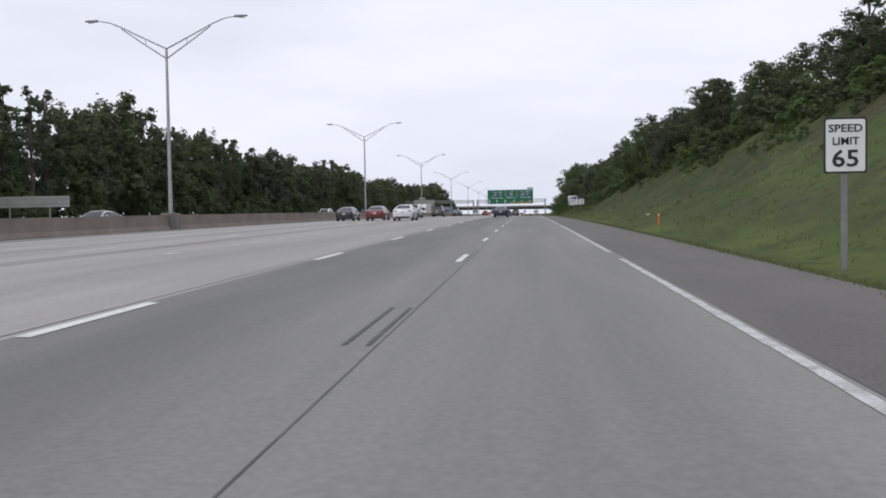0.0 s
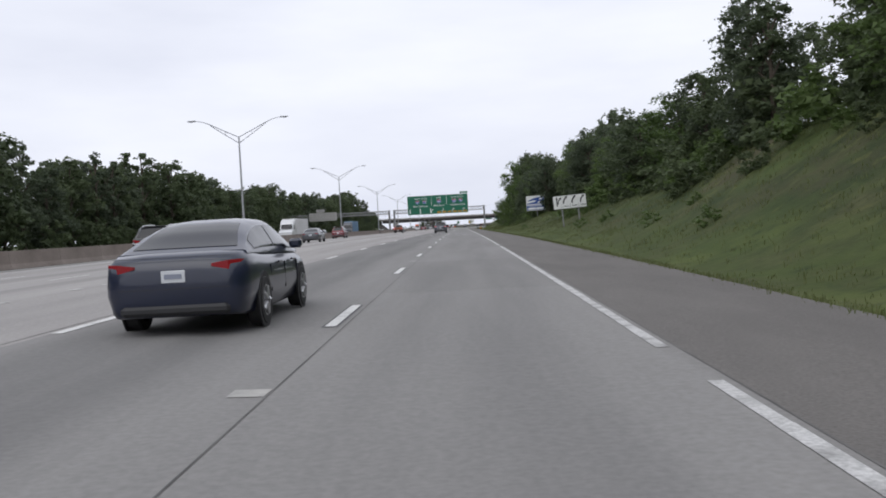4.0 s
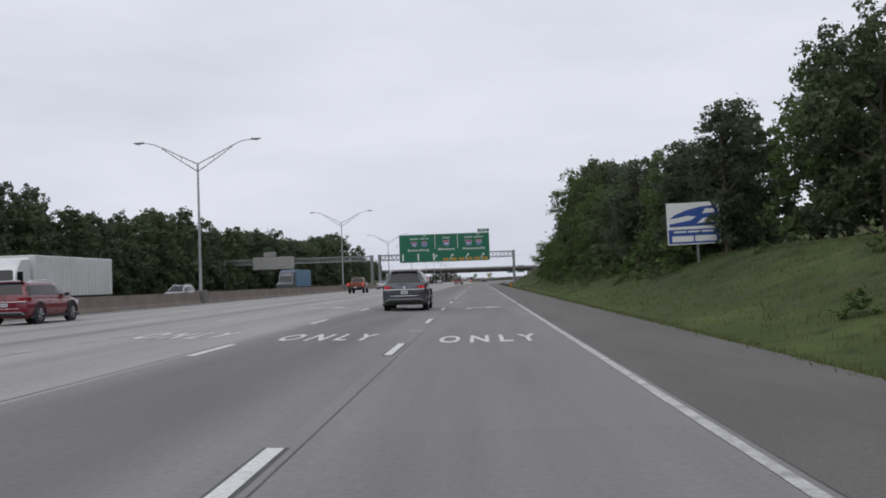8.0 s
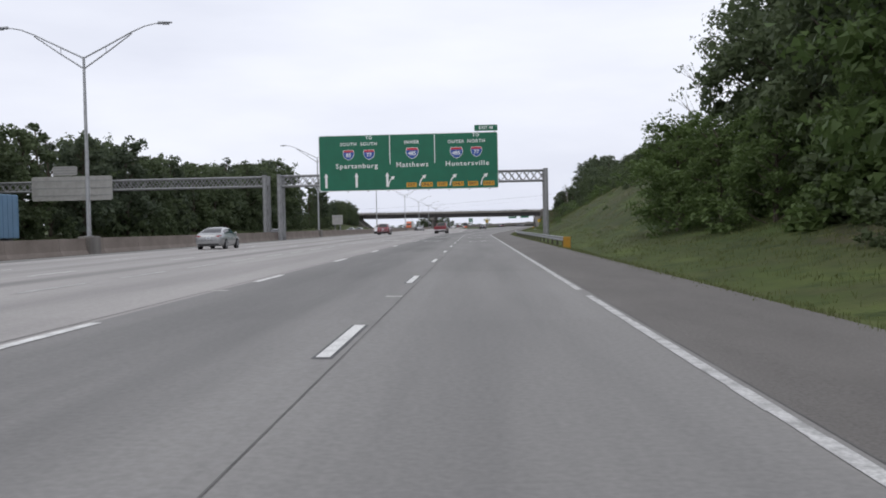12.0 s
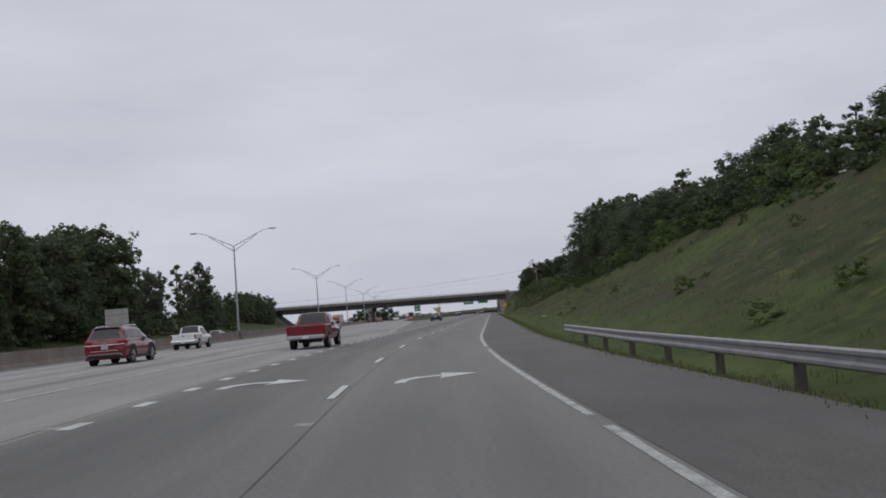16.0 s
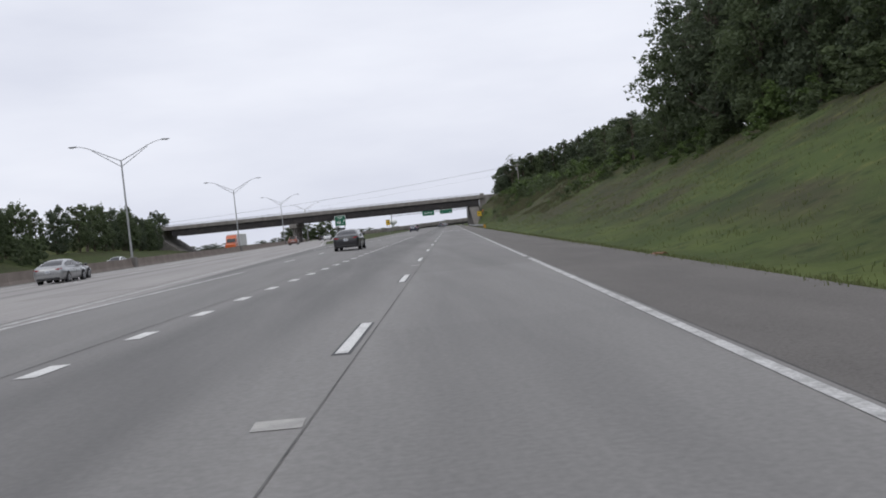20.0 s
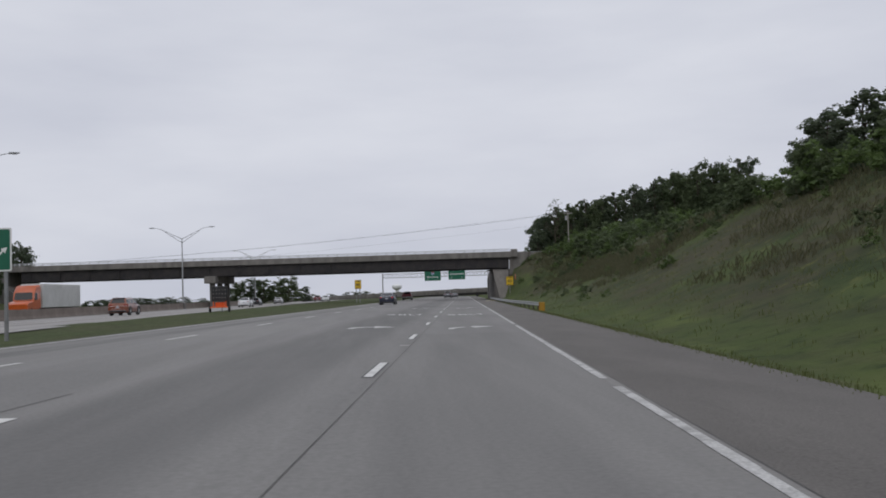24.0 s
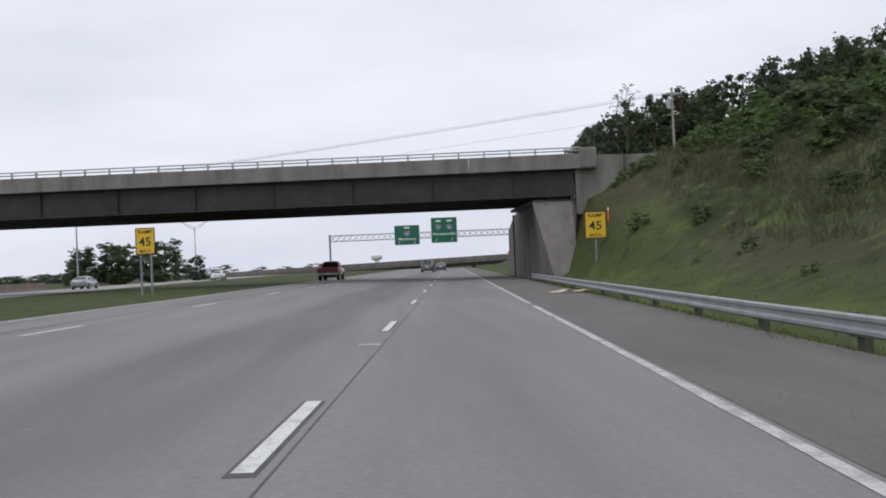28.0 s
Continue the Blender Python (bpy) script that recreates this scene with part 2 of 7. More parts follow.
def mottled(m):
    """Grass by its growth: a mown green verge, rank weeds and dry brown growth above it, clover patches, and bare soil along the pavement."""
    n, l = m.node_tree.nodes, m.node_tree.links
    s = n["Principled BSDF"]
    src = s.inputs["Base Color"].links[0].from_socket
    tc = n.new("ShaderNodeTexCoord")
    sep = n.new("ShaderNodeSeparateXYZ")
    l.new(tc.outputs["Object"], sep.inputs[0])
    uv = n.new("ShaderNodeUVMap")
    across = n.new("ShaderNodeSeparateXYZ")
    l.new(uv.outputs["UV"], across.inputs[0])
    wander = n.new("ShaderNodeTexNoise")
    wander.inputs["Scale"].default_value, wander.inputs["Detail"].default_value = 0.35, 4
    l.new(tc.outputs["Object"], wander.inputs["Vector"])
    lat = n.new("ShaderNodeMath")
    lat.operation = "MULTIPLY_ADD"
    lat.inputs[1].default_value = 4.0
    l.new(wander.outputs["Fac"], lat.inputs[0])
    l.new(across.outputs["X"], lat.inputs[2])

    def ramp(socket, a, b, to=1.0):
        r = n.new("ShaderNodeMapRange")
        r.inputs["From Min"].default_value, r.inputs["From Max"].default_value, r.inputs["To Max"].default_value = a, b, to
        l.new(socket, r.inputs["Value"])
        return r.outputs["Result"]

    def times(a, b):
        mu = n.new("ShaderNodeMath")
        mu.operation = "MULTIPLY"
        l.new(a, mu.inputs[0])
        l.new(b, mu.inputs[1])
        return mu.outputs[0]

    def stain(scale, low, high, amount, squash=(1, 1, 1)):
        mp = n.new("ShaderNodeMapping")
        mp.inputs["Scale"].default_value = squash
        l.new(tc.outputs["Object"], mp.inputs["Vector"])
        nz = n.new("ShaderNodeTexNoise")
        nz.inputs["Scale"].default_value, nz.inputs["Detail"].default_value = scale, 6
        nz.inputs["Roughness"].default_value = 0.6
        l.new(mp.outputs["Vector"], nz.inputs["Vector"])
        return ramp(nz.outputs["Fac"], low, high, amount)

    verge = times(ramp(lat.outputs[0], 11.0, 8.0), ramp(lat.outputs[0], 4.0, 5.2))
    rank = ramp(lat.outputs[0], 8.5, 12.0)
    soil = times(times(ramp(lat.outputs[0], 6.0, 4.9), ramp(across.outputs["X"], 2.6, 3.0)), stain(0.8, 0.35, 0.6, 0.85))
    late = ramp(sep.outputs["Y"], 390, 600)
    for colour, fac in (((0.066, 0.090, 0.028), times(verge, stain(0.45, 0.30, 0.60, 0.85))),
                        ((0.102, 0.128, 0.040), times(verge, stain(0.22, 0.47, 0.62, 0.85, (1, 0.45, 1)))),
                        ((0.030, 0.047, 0.018), times(rank, stain(0.42, 0.42, 0.58, 0.9))),
                        ((0.084, 0.072, 0.046), times(rank, stain(0.16, 0.46, 0.62, 0.75, (1, 0.6, 1)))),
                        ((0.062, 0.056, 0.036), times(times(rank, late), stain(0.2, 0.40, 0.60, 0.7, (1, 0.6, 1)))),
                        ((0.078, 0.106, 0.034), times(rank, stain(0.13, 0.50, 0.60, 0.85, (1, 0.6, 1)))),
                        ((0.024, 0.038, 0.015), stain(1.3, 0.54, 0.68, 0.75)),
                        ((0.130, 0.140, 0.048), times(rank, stain(0.9, 0.57, 0.68, 0.7))),
                        ((0.095, 0.078, 0.058), soil)):
        mx = n.new("ShaderNodeMix")
        mx.data_type = "RGBA"
        mx.inputs["B"].default_value = (*colour, 1)
        l.new(fac, mx.inputs["Factor"])
        l.new(src, mx.inputs["A"])
        src = mx.outputs["Result"]
    l.new(src, s.inputs["Base Color"])


mottled(GRASS)
CONCRETE = material("weathered_concrete", (0.225, 0.212, 0.196), 0.9, second=(0.125, 0.115, 0.106), scale=0.7, amount=0.85, grain=0.1, grain_scale=14,
                    bump=0.3, bump_scale=40, spec=0.25, stretch_by=(1, 1, 0.35))
BARRIER = material("barrier_concrete", (0.265, 0.228, 0.20), 0.9, second=(0.165, 0.135, 0.115), scale=0.6, amount=0.8, grain=0.1, grain_scale=14,
                   bump=0.3, bump_scale=40, spec=0.2, stretch_by=(1, 0.5, 0.6))
GIRDER = material("dark_girder_paint", (0.022, 0.020, 0.022), 0.75, second=(0.05, 0.042, 0.038), scale=0.8, amount=0.7, grain=0.15, grain_scale=10)
GALV = material("galvanised_steel", (0.40, 0.41, 0.42), 0.5, 0.6, second=(0.3, 0.305, 0.31), scale=2.5, amount=0.8, grain=0.08, grain_scale=30)
DULL_STEEL = material("weathered_steel", (0.28, 0.285, 0.29), 0.6, 0.4, second=(0.2, 0.2, 0.205), scale=2, amount=0.8, grain=0.1, grain_scale=20)
LENS = material("lamp_lens", (0.55, 0.56, 0.58), 0.25)
SIGN_GREEN = material("green_sign_sheet", (0.004, 0.125, 0.068), 0.5, second=(0.004, 0.10, 0.055), scale=0.7, amount=0.6)
SIGN_WHITE = material("white_sign_sheet", (0.78, 0.79, 0.78), 0.45, second=(0.66, 0.66, 0.64), scale=1.5, amount=0.6)
SIGN_YELLOW = material("yellow_sign_sheet", (0.75, 0.48, 0.015), 0.45, second=(0.62, 0.4, 0.02), scale=1.5, amount=0.6)
SIGN_ORANGE = material("exit_panel_sheet", (0.62, 0.31, 0.02), 0.5, second=(0.52, 0.28, 0.02), scale=2, amount=0.6)
SIGN_BLACK = material("black_sign_legend", (0.02, 0.02, 0.022), 0.5)
SIGN_BLUE = material("blue_sign_sheet", (0.03, 0.085, 0.32), 0.45, second=(0.025, 0.07, 0.26), scale=2, amount=0.6)
SIGN_RED = material("red_sign_sheet", (0.5, 0.03, 0.035), 0.45)
SIGN_BACK = material("aluminium_sign_back", (0.36, 0.355, 0.34), 0.55, 0.3, second=(0.27, 0.265, 0.25), scale=1.2, amount=0.8)
WOOD_POLE = material("weathered_pole", (0.3, 0.28, 0.25), 0.85, second=(0.2, 0.18, 0.16), scale=2, amount=0.7, stretch_by=(1, 1, 0.1))
POST_WOOD = material("dark_treated_wood", (0.115, 0.100, 0.085), 0.9, second=(0.07, 0.062, 0.053), scale=3, amount=0.8, stretch_by=(1, 1, 0.15))
BARK = material("bark", (0.10, 0.08, 0.06), 0.95, second=(0.055, 0.045, 0.035), scale=5, amount=0.8, bump=0.8, bump_scale=14, stretch_by=(1, 1, 0.25))
LEAF_OAK = leaf_material("oak_leaves", (0.072, 0.098, 0.050), (0.118, 0.150, 0.072))
LEAF_DARK = leaf_material("dark_leaves", (0.066, 0.088, 0.054), (0.108, 0.134, 0.078))
LEAF_LIGHT = leaf_material("bright_leaves", (0.080, 0.125, 0.040), (0.130, 0.185, 0.062))
LEAF_GRASS = leaf_material("grass_blades", (0.090, 0.118, 0.040), (0.165, 0.180, 0.075))
STRAW = leaf_material("dry_stalks", (0.080, 0.086, 0.044), (0.150, 0.138, 0.080))
TYRE = material("tyre_rubber", (0.018, 0.018, 0.019), 0.8, second=(0.035, 0.034, 0.033), scale=6, amount=0.6)
RIM = material("alloy_rim", (0.5, 0.5, 0.51), 0.35, 0.8, second=(0.3, 0.3, 0.31), scale=8, amount=0.5)
TRIM = material("black_trim", (0.02, 0.02, 0.022), 0.6)
CHROME = material("bright_trim", (0.7, 0.7, 0.72), 0.2, 1.0)
GLASS = material("tinted_glass", (0.012, 0.013, 0.015), 0.10, spec=0.45)
RED_LENS = material("red_lens", (0.25, 0.008, 0.012), 0.2)
LIT_LENS = glowing("lit_red_lens", (0.9, 0.03, 0.05), 0.9)
HEADLAMP = glowing("lit_headlamp", (1.0, 0.97, 0.9), 2.5)
PLATE = material("number_plate", (0.6, 0.62, 0.64), 0.45)
PLATE_BAR = material("plate_bar", (0.24, 0.26, 0.32), 0.5)
AMBER = material("amber_reflector", (0.44, 0.23, 0.02), 0.5, second=(0.33, 0.18, 0.02), scale=3, amount=0.7)
CONE_ORANGE = material("orange_plastic", (0.75, 0.13, 0.02), 0.5)
SCRAP_BROWN = material("scrap_brown", (0.21, 0.085, 0.04), 0.7, second=(0.13, 0.06, 0.035), scale=6.0, amount=0.8)


def car_paint(name, colour, metal=0.0, rough=0.28):
    return material(name, colour, rough, metal, second=tuple(c * 0.75 for c in colour), scale=1.2, amount=0.5, coat=0.6)


# ---- mesh tools ----
class Build:
    """Collects vertices and faces of one mesh."""

    def __init__(self):
        self.v, self.f, self.uv = [], [], None

    def poly(self, pts):
        i = len(self.v)
        self.v += [tuple(p) for p in pts]
        self.f.append(tuple(range(i, i + len(pts))))
        return self

    def box(self, x0, x1, y0, y1, z0, z1, m=None, cut=0.0):
        """A block, with its edges cut off where cut is given, moved by m."""
        c = min(cut, (x1 - x0) / 2.2, (y1 - y0) / 2.2, (z1 - z0) / 2.2)
        if c <= 0:
            pts = [(x, y, z) for z in (z0, z1) for x, y in ((x0, y0), (x1, y0), (x1, y1), (x0, y1))]
            fs = [(3, 2, 1, 0), (4, 5, 6, 7), (0, 1, 5, 4), (1, 2, 6, 5), (2, 3, 7, 6), (3, 0, 4, 7)]
        else:
            def ring(d, z):
                return [(x0 + d + c, y0 + d, z), (x1 - d - c, y0 + d, z), (x1 - d, y0 + d + c, z), (x1 - d, y1 - d - c, z),
                        (x1 - d - c, y1 - d, z), (x0 + d + c, y1 - d, z), (x0 + d, y1 - d - c, z), (x0 + d, y0 + d + c, z)]

            pts = ring(c * 0.7, z0) + ring(0, z0 + c) + ring(0, z1 - c) + ring(c * 0.7, z1)
            fs = [tuple(range(7, -1, -1)), tuple(range(24, 32))]
            for r in range(3):
                fs += [(r * 8 + k, r * 8 + (k + 1) % 8, r * 8 + 8 + (k + 1) % 8, r * 8 + 8 + k) for k in range(8)]
        i = len(self.v)
        self.v += [tuple(m @ Vector(p)) if m else p for p in pts]
        self.f += [tuple(i + k for k in f) for f in fs]
        return self

    def tube(self, path, radii, n=8, caps=True, flat=1.0):
        """A round bar along a path of points."""
        i = len(self.v)
        pts = [Vector(p) for p in path]
        for k, p in enumerate(pts):
            d = (pts[min(k + 1, len(pts) - 1)] - pts[max(k - 1, 0)]).normalized()
            side = d.cross(Vector((0, 0, 1)))
            side = side.normalized() if side.length > 1e-3 else Vector((1, 0, 0))
            up = side.cross(d)
            r = radii[k] if isinstance(radii, (list, tuple)) else radii
            for j in range(n):
                a = 2 * math.pi * j / n
                self.v.append(tuple(p + side * (r * math.cos(a)) + up * (r * flat * math.sin(a))))
        for k in range(len(pts) - 1):
            self.f += [(i + k * n + j, i + k * n + (j + 1) % n, i + (k + 1) * n + (j + 1) % n, i + (k + 1) * n + j) for j in range(n)]
        if caps:
            self.f.append(tuple(i + j for j in range(n - 1, -1, -1)))
            self.f.append(tuple(i + (len(pts) - 1) * n + j for j in range(n)))
        return self

    def loft(self, rings, caps=True, closed=True):
        """Skins a row of rings with as many points each."""
        i, n = len(self.v), len(rings[0])
        for r in rings:
            self.v += [tuple(p) for p in r]
        last = n if closed else n - 1
        for k in range(len(rings) - 1):
            self.f += [(i + k * n + j, i + k * n + (j + 1) % n, i + (k + 1) * n + (j + 1) % n, i + (k + 1) * n + j) for j in range(last)]
        if caps and closed:
            self.f.append(tuple(i + j for j in range(n - 1, -1, -1)))
            self.f.append(tuple(i + (len(rings) - 1) * n + j for j in range(n)))
        return self

    def plate(self, outline, y, depth=0.006):
        """A flat shape in x and z, facing -y, with a little thickness."""
        front = [(x, y, z) for x, z in outline]
        back = [(x, y + depth, z) for x, z in outline]
        i, n = len(self.v), len(outline)
        self.v += front + back
        self.f.append(tuple(range(i, i + n)))
        self.f.append(tuple(range(i + 2 * n - 1, i + n - 1, -1)))
        self.f += [(i + (j + 1) % n, i + j, i + n + j, i + n + (j + 1) % n) for j in range(n)]
        return self

    def mesh(self, name, mat, smooth=False, fix=True):
        me = bpy.data.meshes.new(name)
        me.from_pydata(self.v, [], self.f)
        if self.uv:
            layer = me.uv_layers.new(name="across")
            loops = np.zeros(len(me.loops), dtype=np.int32)
            me.loops.foreach_get("vertex_index", loops)
            layer.data.foreach_set("uv", np.array(self.uv, dtype=np.float32)[loops].ravel())
        if fix:
            bm = bmesh.new()
            bm.from_mesh(me)
            bmesh.ops.recalc_face_normals(bm, faces=bm.faces)
            bm.to_mesh(me)
            bm.free()
        if smooth:
            me.polygons.foreach_set("use_smooth", [True] * len(me.polygons))
            me.set_sharp_from_angle(angle=radians(smooth if smooth > 1 else 40))
        me.materials.append(mat)
        return me


def part(name, built, mat, parent, label="", smooth=False, at=None):
    """One mesh object under a thing or under a part."""
    ob = new(name, built.mesh(name, mat, smooth) if isinstance(built, Build) else built)
    ob.parent = parent
    if at is not None:
        ob.matrix_basis = at
    if label:
        ob["label"] = label
    return ob


def thing(name, m, label, category, group="", kind=""):
    ob = new(name)
    ob.empty_display_size = 0.2
    ob.matrix_basis = m
    return tagged(ob, label, category, group, kind)


def solid(name, built, mat, label, category, kind="", smooth=False, m=None, group=""):
    ob = new(name, built.mesh(name, mat, smooth))
    if m is not None:
        ob.matrix_basis = m
    return tagged(ob, label, category, group, kind)


def lettering(name, text, size, mat, parent, x, y, z, label="", lean=None, fit=0.0, bold=0.0, spacing=1.0):
    """Raised letters in the built-in font, standing upright and facing -y, centred on x, as a mesh."""
    cu = bpy.data.curves.new(name, "FONT")
    cu.body, cu.size, cu.align_x, cu.align_y = text, size, "CENTER", "CENTER"
    cu.extrude, cu.resolution_u, cu.offset, cu.space_character = 0.004, 2, bold, spacing
    tmp = bpy.data.objects.new(name, cu)
    scene.collection.objects.link(tmp)
    me = bpy.data.meshes.new_from_object(tmp.evaluated_get(bpy.context.evaluated_depsgraph_get()))
    bpy.data.objects.remove(tmp)
    co = np.zeros(len(me.vertices) * 3)
    me.vertices.foreach_get("co", co)
    co = co.reshape(-1, 3)
    if fit:
        co[:, 0] *= fit / max(np.ptp(co[:, 0]), 1e-6)
    me.vertices.foreach_set("co", co.ravel())
    me.materials.clear()
    me.materials.append(mat)
    ob = new(name, me)
    ob.parent = parent
    ob.matrix_basis = lean if lean is not None else pose(x, y, z, 90, 0, 0)
    if label:
        ob["label"] = label
    return ob


# ---- the plan: the drive runs along +y; the exit road bends off to the right, the main road runs straight on ----
BEND_AT, BEND, BEND_LONG = 434.5, 0.0741, 40.0
DASH_AT, CYCLE = 9.58, 12.192
PROFILE, PROFILE_TO = 3.01, 210.75


def bx(y):
    """How far the exit road has bent to the right at y."""
    u = min(max((y - BEND_AT) / BEND_LONG, 0.0), 1.0)
    return BEND * BEND_LONG * u * u / 2 + BEND * max(y - BEND_AT - BEND_LONG, 0.0)


def table(y, rows):
    """Smooth reading of a table of (y, value, ...)."""
    if y <= rows[0][0]:
        return rows[0][1:]
    for a, b in zip(rows, rows[1:]):
        if y <= b[0]:
            u = (y - a[0]) / (b[0] - a[0])
            u = u * u * (3 - 2 * u)
            return tuple(p + (q - p) * u for p, q in zip(a[1:], b[1:]))
    return rows[-1][1:]


def zprof(y):
    """The road climbs gently at first, then runs level."""
    return -1e-5 * PROFILE * max(0.0, PROFILE_TO - max(y, -150)) ** 2


def zroad(x, y):
    """The road's crown: level at the shoulder, highest at the third lane, falling to the median."""
    lat = x - bx(y)
    z = min(max((-lat - 2.5) * 0.026, 0.0), 0.22)
    if x < -11:
        z -= min((-x - 11) * 0.008, 0.12)
    if lat > 0.2:
        z -= (min(lat, 3.2) - 0.2) * 0.03
    return z + zprof(y)


# y, distance of the tree line from the edge line, height of the ground there
RIGHT_BANK = [(-80, 20, 8.0), (0, 20, 8.3), (60, 18, 7.9), (100, 15.5, 6.2), (145, 14, 5.2), (168, 13.7, 3.8), (190, 13.5, 3.2), (220, 13.4, 2.4), (260, 13, 2.6), (300, 12.5, 2.0),
              (345, 13, 1.6), (380, 13, 1.4), (388, 15, 3.2), (400, 18.5, 6.2), (420, 21, 7.8), (450, 22, 8.3), (510, 22, 8.2), (545, 22, 7.6), (590, 22, 6.5), (615, 22, 6.3), (650, 22, 7.3),
              (690, 22, 8.2), (760, 23, 8.5), (800, 24, 10.2), (835, 26, 12.2), (870, 28, 13.2), (950, 31, 11.0), (1000, 38, 6.0), (1100, 60, 3.0)]
# the bank where the bridge's wing wall holds it: distance from the edge line, height
WING_BANK = [(5.6, 0.0), (8.3, 5.9), (12.6, 8.6), (24.0, 10.2), (60.0, 12.0)]


def hill(lat, y):
    """Height of the bank beside the shoulder."""
    tl, tz = table(y, RIGHT_BANK)
    z = zprof(y)
    if lat < 3.1:
        return z - 0.09
    if lat < 5.6:
        return z - 0.09 - 0.22 * math.sin((lat - 3.1) / 2.5 * math.pi)
    z -= 0.09
    u = min((lat - 5.6) / (tl - 5.6), 1.0)
    z += tz * (u ** 1.25)
    if lat > tl:
        z += (min(lat, 70) - tl) * 0.10
    # the bank is steeper beside the bridge
    s = min(max((y - 770) / 28, 0.0), 1.0) * min(max((850 - y) / 30, 0.0), 1.0)
    if s > 0:
        e = table(lat, WING_BANK)[0]
        z += max(0.0, e - z) * s * s * (3 - 2 * s)
    return z


def taper(y):
    """The second lane is a little narrower where the drive begins."""
    return 0.55 * min(max((95 - y) / 95, 0.0), 1.6)


def left_edge(y):
    """Left edge of the exit road's pavement: the seam to the main road, then the grass wedge."""
    if y < BEND_AT:
        return -7.5 + taper(y)
    return max(min(-7.5 + bx(y), -4.6), bx(y) - 15.4)


def main_edge(y):
    """Right edge of the main road's pavement."""
    if y < BEND_AT:
        return -7.5 + taper(y)
    return min(-7.5 + bx(y), -4.6) - 4.2 * min(max((y - 632) / 70, 0.0), 1.0)


# ---- ground and roads ----
Y_NEAR, Y_FAR = -60, 982


def strip(edges, y0, y1, step, lift=0.0, height=zroad):
    """A sheet between lines x = edge(y), given as functions, that follows the road's crown."""
    b = Build()
    n = max(2, int(round((y1 - y0) / step)) + 1)
    ys = [y0 + (y1 - y0) * k / (n - 1) for k in range(n)]
    b.uv = []
    for y in ys:
        for e in edges:
            x = e(y)
            b.v.append((x, y, height(x, y) + lift))
            b.uv.append((x - bx(y) if y > BEND_AT and x - bx(y) > -12 else x, y))
    m = len(edges)
    for k in range(n - 1):
        for j in range(m - 1):
            i = k * m + j
            b.f.append((i, i + 1, i + m + 1, i + m))
    return b


def between(a, b, u):
    return lambda y: a(y) + (b(y) - a(y)) * u


def at_lat(lat):
    return lambda y: lat + bx(y) + (taper(y) if -7.8 < lat < -7.2 else 0.0)


def at_x(x):
    return lambda y: x


def make_ground():
    """One sheet of land out to the horizon, with the banks beside the road."""
    lats = [-1900, -900, -420, -220, -150, -115, -95, -82, -72, -64, -58, -53, -50, -27, -26, -22, -18, -14, -11, -9, -7.5, -6, -4.5, -2, 0, 3.0, 3.6, 4.3, 5, 6, 7, 8, 9.2, 10.5, 12, 13.5, 15, 17, 19,
            21, 23, 25, 28, 32, 38, 46, 58, 75, 110, 180, 320, 700, 1900]
    ys = [-700, -300, -150] + [-70 + 5 * k for k in range(235)] + [1120, 1160, 1220, 1320, 1500, 1900, 2600]
    b = Build()
    b.uv = []
    for y in ys:
        for u in lats:
            w = 1.0 if u >= -14 else max(0.0, 1 + (u + 14) / 12)
            x = u + (bx(min(y, 1100)) if u < 400 else 0) * w
            if u < -52:
                z = left_land(u, y)
            elif u > 3.05:
                z = hill(u, y) + 0.10 * noise.noise((x * 0.25, y * 0.25, 3.1)) * min((u - 3) / 4, 1.5)
            else:
                low = 0.14 if y < 560 else 0.05
                z = zroad(x, y) - low if main_edge(y) + 0.4 > x or left_edge(y) - 0.4 < x else zroad(x, y) + 0.03 + 0.05 * noise.noise((x * 0.4, y * 0.3, 1))
            b.v.append((x, y, z))
            b.uv.append((u, y))
    m = len(lats)
    for k in range(len(ys) - 1):
        for j in range(m - 1):
            i = k * m + j
            b.f.append((i, i + 1, i + m + 1, i + m))
    solid("ground", b, GRASS, "green and straw-coloured roadside grass on rising banks", "ground", "structure", 60)


LEFT_BANK = [(-80, 1.0), (300, 1.0), (430, 1.2), (520, 2.0), (640, 3.2), (730, 3.6), (790, 2.5), (860, 0.3), (1100, 0.0)]


def left_land(u, y):
    top = table(y, LEFT_BANK)[0]
    s = min(max((-u - 52) / 14, 0.0), 1.0)
    return -0.05 + zprof(y) + top * s * s * (3 - 2 * s) + 0.15 * noise.noise((u * 0.1, y * 0.1, 7.7)) * s


make_ground()


def crown_line(y):
    return max(left_edge(y) + 0.3, bx(y) - 10.96)


right_lanes = solid("road_right_lanes", strip([left_edge, crown_line] + [between(crown_line, at_lat(-2.5), k / 4) for k in range(1, 5)] + [at_lat(0.0), at_lat(0.13)], Y_NEAR, Y_FAR, 4),
                    GREY_CONCRETE, "worn grey concrete lanes with darker wheel tracks", "road", "structure")
left_lanes = solid("road_left_lanes", strip([at_x(-25.8), at_x(-21), at_x(-16), at_x(-11), main_edge], Y_NEAR, Y_FAR, 4),
                   PALE_CONCRETE, "pale pinkish concrete lanes of the main road", "road", "structure")
shoulder = solid("shoulder", strip([at_lat(0.13), at_lat(0.2), at_lat(1.7), at_lat(3.15)], Y_NEAR, Y_FAR, 3), ASPHALT,
                 "dark worn asphalt shoulder along the grass", "shoulder", "structure")
gore = solid("gore_pavement", strip([lambda y: main_edge(y) - 0.1, lambda y: left_edge(y) + 0.1], 584, 648, 4, -0.004), OLD_ASPHALT,
             "worn asphalt point between the main road and the exit", "road", "structure")
